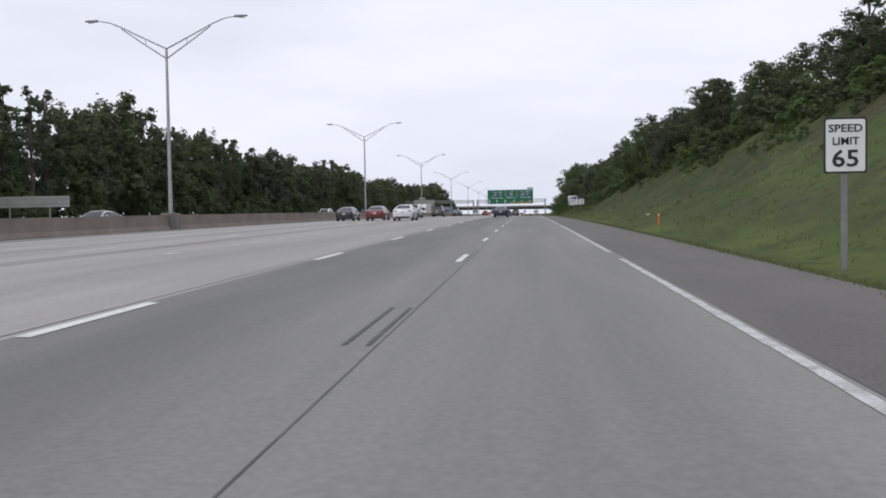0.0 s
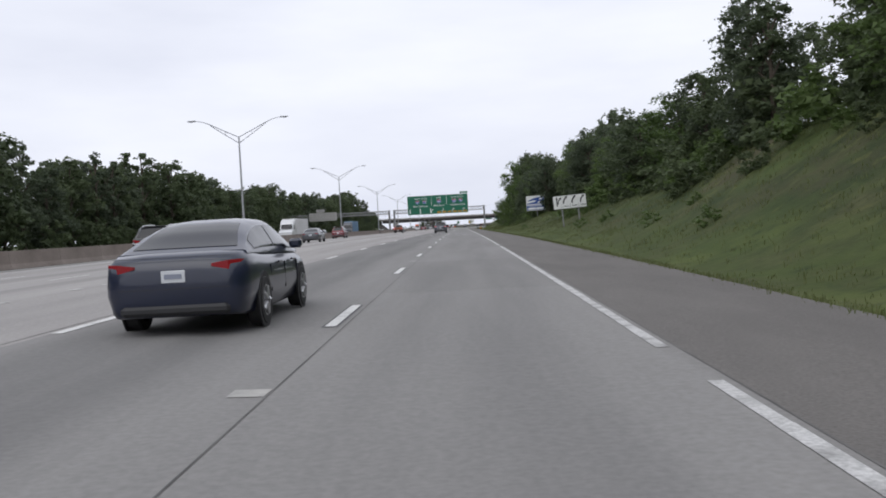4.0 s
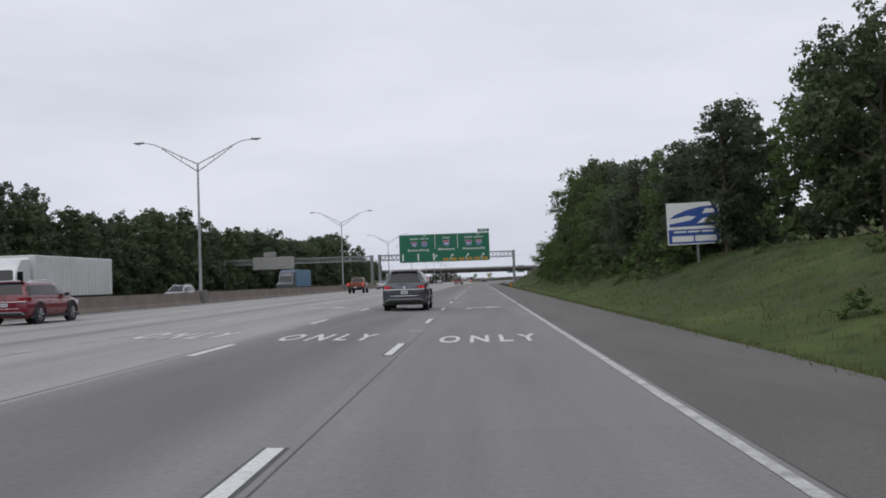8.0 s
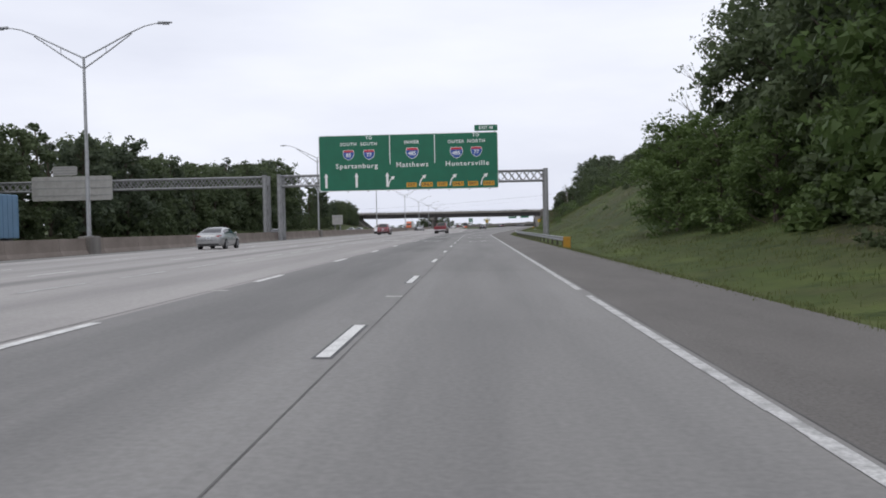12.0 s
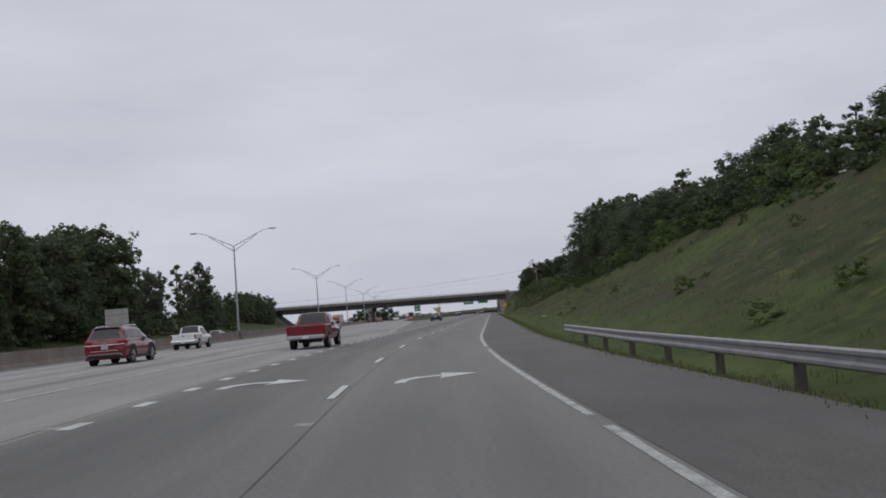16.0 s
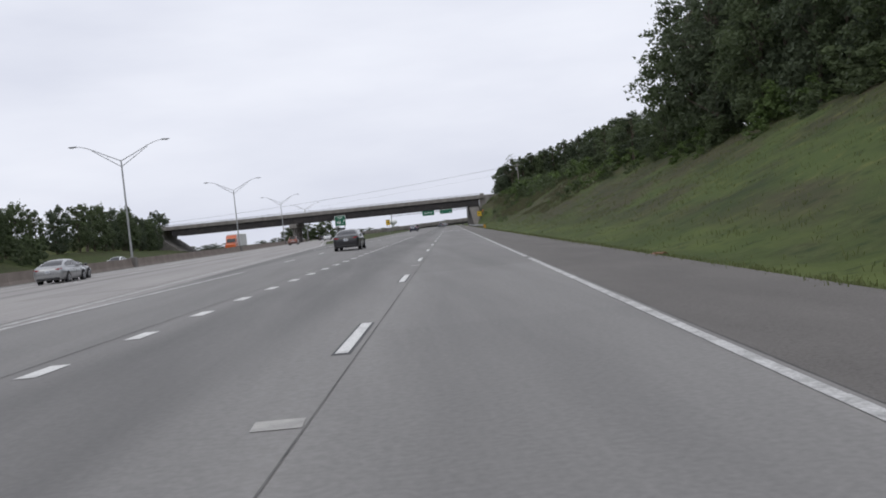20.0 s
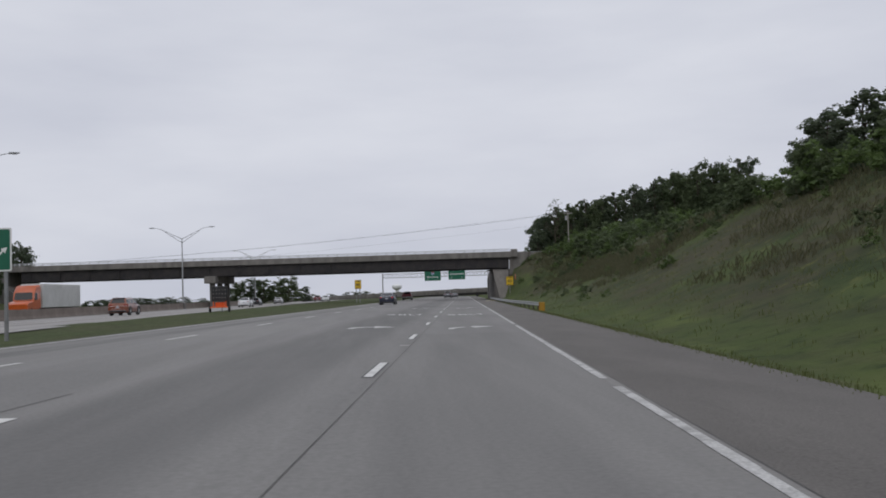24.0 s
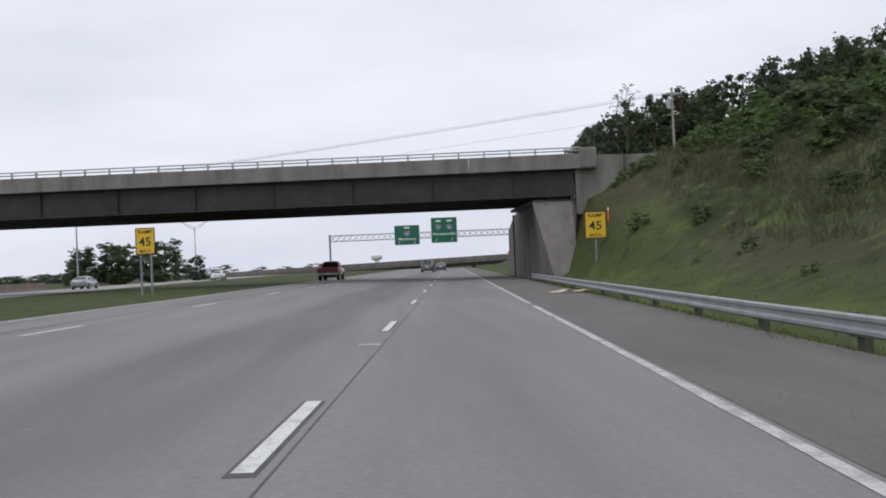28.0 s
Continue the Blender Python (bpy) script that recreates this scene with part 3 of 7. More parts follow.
far_road = solid("road_opposite", strip([at_x(-49), at_x(-38), at_x(-26.6)], -400, 1600, 10, 0.0, lambda x, y: 0.02 + zprof(y)), OLD_ASPHALT,
                 "grey carriageway behind the median barrier", "road", "structure")


def stripes(name, runs, mat, label, lift=0.006, parent=None):
    """Painted bars: runs of (line function, width, y0, y1)."""
    b = Build()
    for line, w, y0, y1 in runs:
        n = max(1, int((y1 - y0) / 6))
        for k in range(n):
            a, c = y0 + (y1 - y0) * k / n, y0 + (y1 - y0) * (k + 1) / n
            q = [(line(a) - w / 2, a), (line(a) + w / 2, a), (line(c) + w / 2, c), (line(c) - w / 2, c)]
            b.poly([(x, y, zroad(x, y) + lift) for x, y in q])
    ob = part(name, b, mat, parent, label)
    return ob


def dash_rows(lat, y0, y1, wide=0.15, long=3.05, cycle=CYCLE, at=DASH_AT, shift=0.0):
    k0 = int(math.ceil((y0 - at) / cycle))
    k = k0
    while at + k * cycle < y1:
        c = at + k * cycle + shift
        yield (at_lat(lat) if lat > -12 else at_x(lat)), wide, c - long / 2, c + long / 2
        k += 1


def dashes(lat, y0, y1, parent, border=True, skip=(), mat=None, **kw):
    """Each painted dash, with the black contrast strip that trails it."""
    for n, (line, w, a, c) in enumerate(dash_rows(lat, y0, y1, **kw)):
        if any(abs((a + c) / 2 - s) < 3 for s in skip):
            if border:
                stripes("worn_dash", [(lambda y, f=line: f(y) - 0.11, 0.05, a, c), (lambda y, f=line: f(y) + 0.11, 0.05, a, c)], BLACK_PAINT, "", 0.006, parent)
            continue
        if border:
            stripes("dash_border", [(line, w + 0.07, a - 0.10, c + 0.03)], BLACK_PAINT, "", 0.004, parent)
        stripes("dash", [(line, w, a, c)], mat or FRESH_PAINT, "", 0.008, parent)


# edge line with a few worn breaks
breaks = [22.5, 61, 88.6, 114, 152, 203, 259, 306, 333, 402, 429, 452, 486, 551, 590, 640, 664, 705, 728, 760]
re_ = random.Random(21)
gaps = [(br, br + 0.35 + 0.25 * (k % 3)) for k, br in enumerate(breaks)]
edge_runs, y = [], float(Y_NEAR)
while y < Y_FAR:
    step = re_.uniform(0.5, 1.6) if y < 790 else 8.0
    if not any(a < y + step and y < c for a, c in gaps):
        edge_runs.append((lambda q, d=re_.uniform(-0.005, 0.005): at_lat(0.0)(q) + d, re_.uniform(0.115, 0.14), y, y + step))
    y += step
stripes("edge_line", edge_runs, PAINT, "worn white edge line along the shoulder", 0.006, right_lanes)
dashes(-3.72, -12, 900, right_lanes, skip=(9.6,))
dashes(-7.40, -12, 386, right_lanes, border=False, wide=0.16)
dashes(-11.2, 190, 420, left_lanes, border=False, wide=0.14, long=3.2, cycle=5.35, at=190.4, mat=PAINT)
dashes(-11.1, 20, 188, left_lanes, border=False, wide=0.22, long=0.55, cycle=5.25, at=22.0, mat=PAINT)
dashes(-11.05, 20, 188, left_lanes, border=False, wide=0.18, long=0.4, cycle=5.25, at=23.7, mat=PAINT)
dashes(-14.95, -12, 1000, left_lanes, border=False, wide=0.14, shift=4.0)
dashes(-18.65, -12, 1000, left_lanes, border=False, wide=0.13, shift=7.0)
stripes("median_edge_line", [(at_x(-22.3), 0.13, Y_NEAR, Y_FAR)], PAINT, "faint worn line by the median shoulder", 0.006, left_lanes)
dashes(-7.25, 388, 640, right_lanes, border=False, wide=0.24, long=0.95, cycle=3.355, at=388.7)
stripes("exit_line", [(at_lat(-11.1), 0.2, 425, 560)], PAINT, "solid white exit line", 0.007, right_lanes)
stripes("gore_line", [(lambda y: main_edge(y) - 0.55, 0.18, 500, 860)], PAINT, "solid white line along the main road", 0.009, left_lanes)
stripes("exit_edge_line", [(at_lat(-14.9), 0.16, 604, 860)], PAINT, "solid white line along the exit road's far edge", 0.009, right_lanes)
dashes(-11.2, 566, 900, right_lanes, border=False, wide=0.15, shift=0.9)
stripes("seam", [(lambda y: at_lat(-7.62)(y), 0.022, Y_NEAR, 640)], JOINT, "dark seam between the lanes", 0.0045, right_lanes)
stripes("seam", [(lambda y: at_lat(-3.53)(y), 0.018, Y_NEAR, 900)], JOINT, "dark lane joint", 0.0045, right_lanes)
stripes("seam", [(at_x(-24.4), 1.8, Y_NEAR, 860)], OLD_ASPHALT, "darker strip by the median", 0.003, left_lanes)
stripes("seam", [(lambda y: -5.0 - (y - 520) * 0.02, 0.035, 505, 640)], JOINT, "dark wandering joint", 0.0095, right_lanes)
stripes("shoulder_joint", [(at_lat(0.14), 0.018, Y_NEAR, Y_FAR)], JOINT, "dark shoulder joint", 0.004, shoulder)


def across_bar(y, lat0, lat1, depth, mat, name, lift=0.005):
    b = Build()
    b.poly([(lat0 + bx(y), y, zroad(lat0 + bx(y), y) + lift), (lat1 + bx(y), y, zroad(lat1 + bx(y), y) + lift),
            (lat1 + bx(y), y + depth, zroad(lat1 + bx(y), y) + lift), (lat0 + bx(y), y + depth, zroad(lat0 + bx(y), y) + lift)])
    part(name, b, mat, right_lanes)


# small pale patches where old lane markers were cut out
for k in range(30):
    y = 88.5 + 24.45 * k
    across_bar(y, -3.92 + 0.06 * (k % 3), -3.55, 0.34, PATCH, "marker_patch", 0.0052)
    if k > 2 and y < 640:
        across_bar(y + 1.2, -7.62, -7.28, 0.32, PATCH, "marker_patch", 0.0058)

# paint symbols: turn arrows and the word ONLY, stretched along the road
ARROW = [(-0.84, 0.0), (-0.62, 0.0), (-0.60, 0.35), (-0.50, 0.75), (-0.28, 1.05), (0.05, 1.15), (0.12, 1.15), (0.05, 0.55), (0.86, 1.32), (0.10, 2.1),
         (0.12, 1.52), (-0.05, 1.50), (-0.45, 1.35), (-0.72, 0.95), (-0.82, 0.45)]


def turn_arrow(lat, y, parent, worn=False):
    """A painted right-turn arrow; a worn one has lost a stretch of its shaft."""
    shapes = [ARROW]
    if worn:
        shapes = [[(-0.84, 0.0), (-0.62, 0.0), (-0.60, 0.35), (-0.50, 0.75), (-0.30, 1.00), (-0.12, 1.10), (-0.17, 1.25), (-0.10, 1.38), (-0.22, 1.40), (-0.45, 1.35), (-0.72, 0.95), (-0.82, 0.45)],
                  [(0.12, 1.22), (0.20, 1.12), (0.11, 0.95), (0.20, 0.72), (0.05, 0.55), (0.86, 1.32), (0.10, 2.1), (0.17, 1.86), (0.08, 1.70), (0.18, 1.52), (0.08, 1.40)]]
    b = Build()
    for shape in shapes:
        pts = [(lat + bx(y) - 0.84 + (px + 0.84) * 1.09, y + py * 1.15) for px, py in shape]
        b.poly([(px, py, zroad(px, py) + 0.011) for px, py in pts])
    me = b.mesh("turn_arrow", FRESH_PAINT)
    bm = bmesh.new()
    bm.from_mesh(me)
    bmesh.ops.triangulate(bm, faces=bm.faces)
    bm.to_mesh(me)
    bm.free()
    part("turn_arrow", me, PAINT, parent, "white right-turn arrow painted on the lane, its shaft worn away" if worn else "white right-turn arrow painted on the lane")


def road_word(lat, y, parent):
    cu = bpy.data.curves.new("word_only", "FONT")
    cu.body, cu.size, cu.align_x, cu.align_y, cu.offset, cu.resolution_u, cu.space_character = "ONLY", 1.0, "CENTER", "BOTTOM", 0.024, 2, 1.55
    tmp = bpy.data.objects.new("word", cu)
    scene.collection.objects.link(tmp)
    me = bpy.data.meshes.new_from_object(tmp.evaluated_get(bpy.context.evaluated_depsgraph_get()))
    bpy.data.objects.remove(tmp)
    co = np.zeros(len(me.vertices) * 3)
    me.vertices.foreach_get("co", co)
    co = co.reshape(-1, 3)
    co[:, 0] *= 2.25 / np.ptp(co[:, 0])
    co[:, 1] *= 2.5 / np.ptp(co[:, 1])
    for c in co:
        c[0] += lat + bx(y)
        c[1] += y
        c[2] = zroad(c[0], c[1]) + 0.010
    me.vertices.foreach_set("co", co.ravel())
    me.materials.clear()
    me.materials.append(FRESH_PAINT)
    part("word_only", me, PAINT, parent, "the word ONLY painted in white on the lane")


for y, lanes in ((206.2, 3), (253.2, 3), (392.8, 3), (437.6, 2), (661.5, 2), (706.6, 2)):
    for n in range(lanes):
        turn_arrow((-1.86, -5.80, -9.6)[n], y + 0.9 * n, right_lanes if n < 2 else left_lanes, worn=y == 661.5 and n == 0)
for y, lanes in ((230.0, 3), (415.2, 3), (682.0, 2)):
    for n in range(lanes):
        road_word((-1.86, -5.70, -9.5)[n], y + 1.0 * n, right_lanes if n < 2 else left_lanes)

# ---- median barrier ----
BAR = [(-0.30, 0.0), (-0.30, 0.08), (-0.17, 0.33), (-0.09, 1.04), (0.09, 1.04), (0.17, 0.33), (0.30, 0.08), (0.30, 0.0)]


def barrier_piece(long):
    b = Build()
    b.loft([[(x, y, z) for x, z in BAR] for y in (0.012, long - 0.012)])
    return b.mesh("barrier_unit", BARRIER)


median = thing("median_barrier", pose(-26.2, 0, 0), "long brown-stained concrete median barrier between the carriageways", "barrier", kind="structure")
bar_mesh = barrier_piece(6.1)
for k in range(150):
    y = -60 + 6.1 * k
    if y < 860:
        ob = part("barrier_unit", bar_mesh, BARRIER, median)
        ob.matrix_basis = pose(0, y, 0.06 + zprof(y) + 0.008 * math.sin(k * 1.7), math.degrees(math.atan((zprof(y + 6.1) - zprof(y)) / 6.1)))


# ---- street lamps on the median ----
def make_lamp():
    lamp = thing("street_lamp", pose(0, 0, 0), "tall galvanised twin-arm street lamp on the median barrier", "street lamp", "lamps on the median")
    b = Build()
    b.box(-0.42, 0.42, -0.75, 0.75, 0.0, 1.16, cut=0.05)
    part("pedestal", b, CONCRETE, lamp, "pale concrete pedestal in the barrier")
    b = Build()
    b.tube([(0, 0, 1.16), (0, 0, 6), (0, 0, 12.3)], [0.145, 0.115, 0.08], 12)
    part("pole", b, GALV, lamp, smooth=40)
    b = Build()
    b.box(-0.22, 0.22, -0.22, 0.22, 1.16, 1.2, cut=0.01)
    part("base_plate", b, DULL_STEEL, lamp)
    for s in (-1, 1):
        b = Build()
        upper = [(s * 0.05, 0, 12.25), (s * 1.6, 0, 13.0), (s * 3.1, 0, 13.75), (s * 3.9, 0, 14.08), (s * 4.5, 0, 14.2), (s * 4.85, 0, 14.24)]
        b.tube(upper, [0.055, 0.05, 0.045, 0.04, 0.035, 0.035], 7)
        b.tube([(s * 0.05, 0, 11.6), (s * 1.6, 0, 12.62), (s * 3.1, 0, 13.66)], [0.05, 0.045, 0.04], 7)
        for u in (0.45, 0.95):
            b.tube([(s * 3.2 * u, 0, 11.6 + 2.1 * u), (s * 3.2 * u, 0, 12.22 + 1.52 * u)], 0.022, 5)
        arm = part("arm", b, GALV, lamp, smooth=40)
        h = Build()
        h.loft([[(s * (4.75 + 0.9 * u), w * math.cos(a), 14.25 + 0.1 * math.sin(a) * (1 - 0.5 * u)) for a in [2 * math.pi * k / 10 for k in range(10)]]
                for u, w in ((0, 0.05), (0.12, 0.14), (0.5, 0.19), (0.85, 0.15), (1.0, 0.05))])
        part("lamp_head", h, GALV, arm, "oval grey lamp head", smooth=40)
        g = Build()
        g.box(min(s * 5.05, s * 5.45), max(s * 5.05, s * 5.45), -0.12, 0.12, 14.13, 14.17, cut=0.02)
        part("lens", g, LENS, arm)
    return lamp


LAMPS = [59.4, 133.9, 206.6, 288.8, 371.4, 454.5, 537.2, 627.5, 704.5, 786.5, 868.0, 950.0]
first_lamp = make_lamp()
first_lamp.matrix_basis = pose(-26.2, LAMPS[0], 0.06 + zprof(LAMPS[0]))
for y in LAMPS[1:]:
    copy_thing(first_lamp, pose(-26.2, y, 0.06 + zprof(y), 0, 0, random.uniform(-2, 2)))


# ---- guardrails ----
def guardrail(points, label, low):
    """A W-beam on posts along points (x, y)."""
    total = [Vector((x, y, 0)) for x, y in points]
    rail = thing("guardrail", pose(total[0].x, total[0].y, low), label, "guardrail")
    o = total[0]
    wave = [(0.0, 0.84), (0.045, 0.81), (0.045, 0.76), (0.0, 0.72), (0.0, 0.66), (0.045, 0.62), (0.045, 0.57), (0.0, 0.53),
            (-0.012, 0.53), (0.03, 0.58), (0.03, 0.615), (-0.012, 0.655), (-0.012, 0.725), (0.03, 0.765), (0.03, 0.805), (-0.012, 0.835)]
    posts = []
    for a, c in zip(total, total[1:]):
        n = max(1, int((c - a).length / 3.81))
        d = (c - a).normalized()
        out = Vector((-d.y, d.x, 0))
        for k in range(n):
            p, q = a + (c - a) * (k / n), a + (c - a) * ((k + 1) / n)
            b = Build()
            b.loft([[tuple(r - o + out * w + Vector((0, 0, z))) for w, z in wave] for r in (p, q + d * 0.05)])
            part("rail_panel", b, GALV, rail)
            posts.append((p, out))
    b = Build()
    b.box(-0.07, 0.07, -0.1, 0.1, -0.3, 0.80, cut=0.01)
    post_mesh = b.mesh("post", POST_WOOD)
    b = Build()
    b.box(-0.05, 0.05, -0.07, 0.07, 0.50, 0.86, cut=0.008)
    block_mesh = b.mesh("spacer_block", POST_WOOD)
    for p, out in posts:
        part("post", post_mesh, POST_WOOD, rail, at=Matrix.Translation(p - o - out * 0.22))
        part("spacer_block", block_mesh, POST_WOOD, rail, at=Matrix.Translation(p - o - out * 0.075))
    return rail


def end_marker(x, y, parent_label, low):
    t = thing("rail_end_marker", pose(x, y, low), parent_label, "marker")
    b = Build()
    b.box(-0.24, 0.24, -0.09, 0.03, 0.12, 0.86, cut=0.03)
    part("panel", b, AMBER, t, "amber reflective panel")
    b = Build()
    b.box(-0.06, 0.06, 0.03, 0.16, -0.2, 0.7, cut=0.01)
    part("post", b, WOOD_POLE, t)


lat_pts = lambda lat, ys: [(lat + bx(y), y) for y in ys]
guardrail(lat_pts(3.7, [374, 400, 425, 445, 459]), "long galvanised guardrail on timber posts beside the shoulder", -0.33)
end_marker(3.7, 373.6, "amber end marker on the guardrail's near end", -0.33)
guardrail([(p + bx(y), y) for p, y in ((4.2, 700), (3.9, 712), (3.45, 730), (3.2, 750), (3.15, 772), (3.15, 795.6))], "galvanised guardrail running to the bridge abutment", -0.44)
end_marker(4.25 + bx(699.6), 699.6, "amber end marker on the guardrail's near end", -0.44)


# ---- overhead sign gantry ----
def lattice(b, x0, x1, y, z0, z1, bays, r=0.045):
    for k in range(bays):
        a, c = x0 + (x1 - x0) * k / bays, x0 + (x1 - x0) * (k + 1) / bays
        m = (a + c) / 2
        b.tube([(a, y, z0), (m, y, z1)], r, 5)
        b.tube([(m, y, z1), (c, y, z0)], r, 5)
        b.tube([(a, y, z1), (m, y, z0)], r, 5)
        b.tube([(m, y, z0), (c, y, z1)], r, 5)


def gantry_span(name, x0, x1, y, z0, z1, depth, label, tower, legs=(True, True), bays=None, base=0.0, chord=0.11):
    g = thing(name, pose(0, y, 0), label, "sign gantry", kind="structure")
    bays = bays or int((x1 - x0) / 1.7)
    for dy in (0, depth):
        for z in (z0, z1):
            b = Build()
            b.tube([(x0, dy, z), (x1, dy, z)], chord, 8)
            part("chord", b, DULL_STEEL, g, smooth=40)
        b = Build()
        lattice(b, x0, x1, dy, z0, z1, bays, chord * 0.42)
        part("lattice", b, DULL_STEEL, g, "crossed steel braces")
    for x, on in ((x0, legs[0]), (x1, legs[1])):
        if not on:
            continue
        for dy in (-0.25, depth + 0.25):
            b = Build()
            b.tube([(x, dy, base), (x, dy, z1 + 0.2)], tower, 12)
            part("column", b, DULL_STEEL, g, smooth=40)
        b = Build()
        n = 5
        for k in range(n):
            a, c = base + (z1 - base) * k / n, base + (z1 - base) * (k + 1) / n
            b.tube([(x, -0.25, a), (x, depth + 0.25, c)] if k % 2 else [(x, depth + 0.25, a), (x, -0.25, c)], 0.07, 6)
        part("brace", b, DULL_STEEL, g)
        b = Build()
        b.box(x - 0.7, x + 0.7, -0.8, depth + 0.8, -0.8, base + 0.15, cut=0.06)
        part("footing", b, CONCRETE, g)
    return g


GY = 423.0
gantry_span("sign_gantry", -25.3, 6.3, GY, 6.55, 7.75, 1.4, "grey steel truss gantry that spans the lanes", 0.27, base=-0.1)
gantry_span("sign_gantry", -62.0, -27.1, GY + 0.2, 6.6, 7.7, 1.4, "grey steel truss gantry over the opposite carriageway", 0.27, base=0.1)


def board(name, x0, x1, z0, z1, y, mat, label, category, edge=None, thick=0.06, corner=0.25):
    """A sign panel with rounded corners, a border and a ribbed back."""
    s = thing(name, pose((x0 + x1) / 2, y, z0), label, category)
    w, h = (x1 - x0) / 2, z1 - z0

    def rounded(ins, c):
        pts = []
        for cx, cz, a0 in ((w - ins - c, ins + c, -90), (w - ins - c, h - ins - c, 0), (-w + ins + c, h - ins - c, 90), (-w + ins + c, ins + c, 180)):
            pts += [(cx + c * math.cos(radians(a0 + 22.5 * k)), cz + c * math.sin(radians(a0 + 22.5 * k))) for k in range(5)]
        return pts

    b = Build()
    b.plate(rounded(0, corner), 0, thick)
    part("panel", b, edge or mat, s)
    if edge:
        b = Build()
        b.plate(rounded(min(0.07, h * 0.035), corner * 0.8), -0.006, 0.006)
        part("face", b, mat, s)
    return s, w, h


big, bw, bh = board("destination_sign", -20.45, 0.75, 5.75, 12.35, GY - 0.45, SIGN_GREEN, "huge green overhead destination sign with white legend", "road sign", SIGN_WHITE)


def sx(px):
    """Distance along the big sign from its left edge, as a share of its width, to its own x."""
    return -bw + 2 * bw * px


def shield(parent, x, z, w, number, y=-0.013):
    """A route shield: blue, with a red head and a white border."""
    out = [(-0.5, 0.30), (-0.42, 0.46), (-0.2, 0.42), (0, 0.48), (0.2, 0.42), (0.42, 0.46), (0.5, 0.30), (0.52, 0.05), (0.44, -0.2), (0.28, -0.38), (0, -0.52),
           (-0.28, -0.38), (-0.44, -0.2), (-0.52, 0.05)]
    b = Build()
    b.plate([(x + px * w * 1.08, z + pz * w * 1.04) for px, pz in reversed(out)], y, 0.006)
    s = part("route_shield", b, SIGN_WHITE, parent, "blue and red route shield with white numerals")
    b = Build()
    b.plate([(x + px * w, z + pz * w * 0.96) for px, pz in reversed(out)], y - 0.006, 0.006)
    part("field", b, SIGN_BLUE, s)
    b = Build()
    b.plate([(x + px * w, z + max(pz * 0.96, 0.25) * w) for px, pz in reversed(out) if pz > 0.0], y - 0.010, 0.004)
    part("head", b, SIGN_RED, s)
    lettering("numerals", number, w * (0.52 if len(number) < 3 else 0.46), SIGN_WHITE, s, x, y - 0.012, z - 0.06 * w, bold=0.012)


def straight_arrow(parent, x, z, h, y=-0.013):
    b = Build()
    w = h * 0.075
    b.plate([(x - w, z - h / 2), (x + w, z - h / 2), (x + w, z + h * 0.24), (x + h * 0.15, z + h * 0.2), (x, z + h / 2), (x - h * 0.15, z + h * 0.2), (x - w, z + h * 0.24)], y)
    part("arrow", b, SIGN_WHITE, parent, "white upward arrow")


def curved_arrow(parent, x, z, h, mat=None, y=-0.013, base=0.10):
    b = Build()
    mid = [(-0.30, -0.5), (-0.26, -0.2), (-0.16, 0.05), (0.02, 0.27)]
    wd = base * h / 2
    left, right = [], []
    for k, (px, pz) in enumerate(mid):
        q = mid[min(k + 1, 3)]
        p = mid[max(k - 1, 0)]
        dx, dz = q[0] - p[0], q[1] - p[1]
        n = math.hypot(dx, dz)
        left.append((x + px * h - dz / n * wd, z + pz * h + dx / n * wd))
        right.append((x + px * h + dz / n * wd, z + pz * h - dx / n * wd))
    b.plate(right + [(x + 0.17 * h, z + 0.14 * h), (x + 0.3 * h, z + 0.5 * h), (x - 0.08 * h, z + 0.42 * h)] + left[::-1], y)
    me = b.mesh("arrow", mat or SIGN_WHITE)
    part("arrow", me, mat or SIGN_WHITE, parent, "curved turn arrow")


def text(parent, words, px, pz, size, mat=None, fit=0.0):
    lettering("legend", words, size, mat or SIGN_WHITE, parent, sx(px), -0.012, pz * bh, fit=fit * 2 * bw, bold=0.010, spacing=1.18)


# first third
text(big, "TO", 0.282, 0.945, 0.52)
text(big, "SOUTH", 0.167, 0.835, 0.54)
text(big, "SOUTH", 0.281, 0.835, 0.54)
shield(big, sx(0.167), 0.65 * bh, 1.2, "85")
shield(big, sx(0.282), 0.65 * bh, 1.2, "77")
text(big, "Spartanburg", 0.211, 0.445, 0.80, fit=0.235)
for px in (0.039, 0.209, 0.381):
    straight_arrow(big, sx(px), 0.195 * bh, 1.75)
curved_arrow(big, sx(0.405), 0.16 * bh, 1.25)
# middle third
for px in (0.398, 0.648):
    b = Build()
    z0 = 0.47 * bh
    b.plate([(sx(px) - 0.045, z0), (sx(px) + 0.045, z0), (sx(px) + 0.045, bh - 0.12), (sx(px) - 0.045, bh - 0.12)], -0.012)
    part("divider", b, SIGN_WHITE, big)
text(big, "INNER", 0.520, 0.85, 0.54)
shield(big, sx(0.523), 0.66 * bh, 1.35, "485")
text(big, "Matthews", 0.522, 0.45, 0.80, fit=0.178)
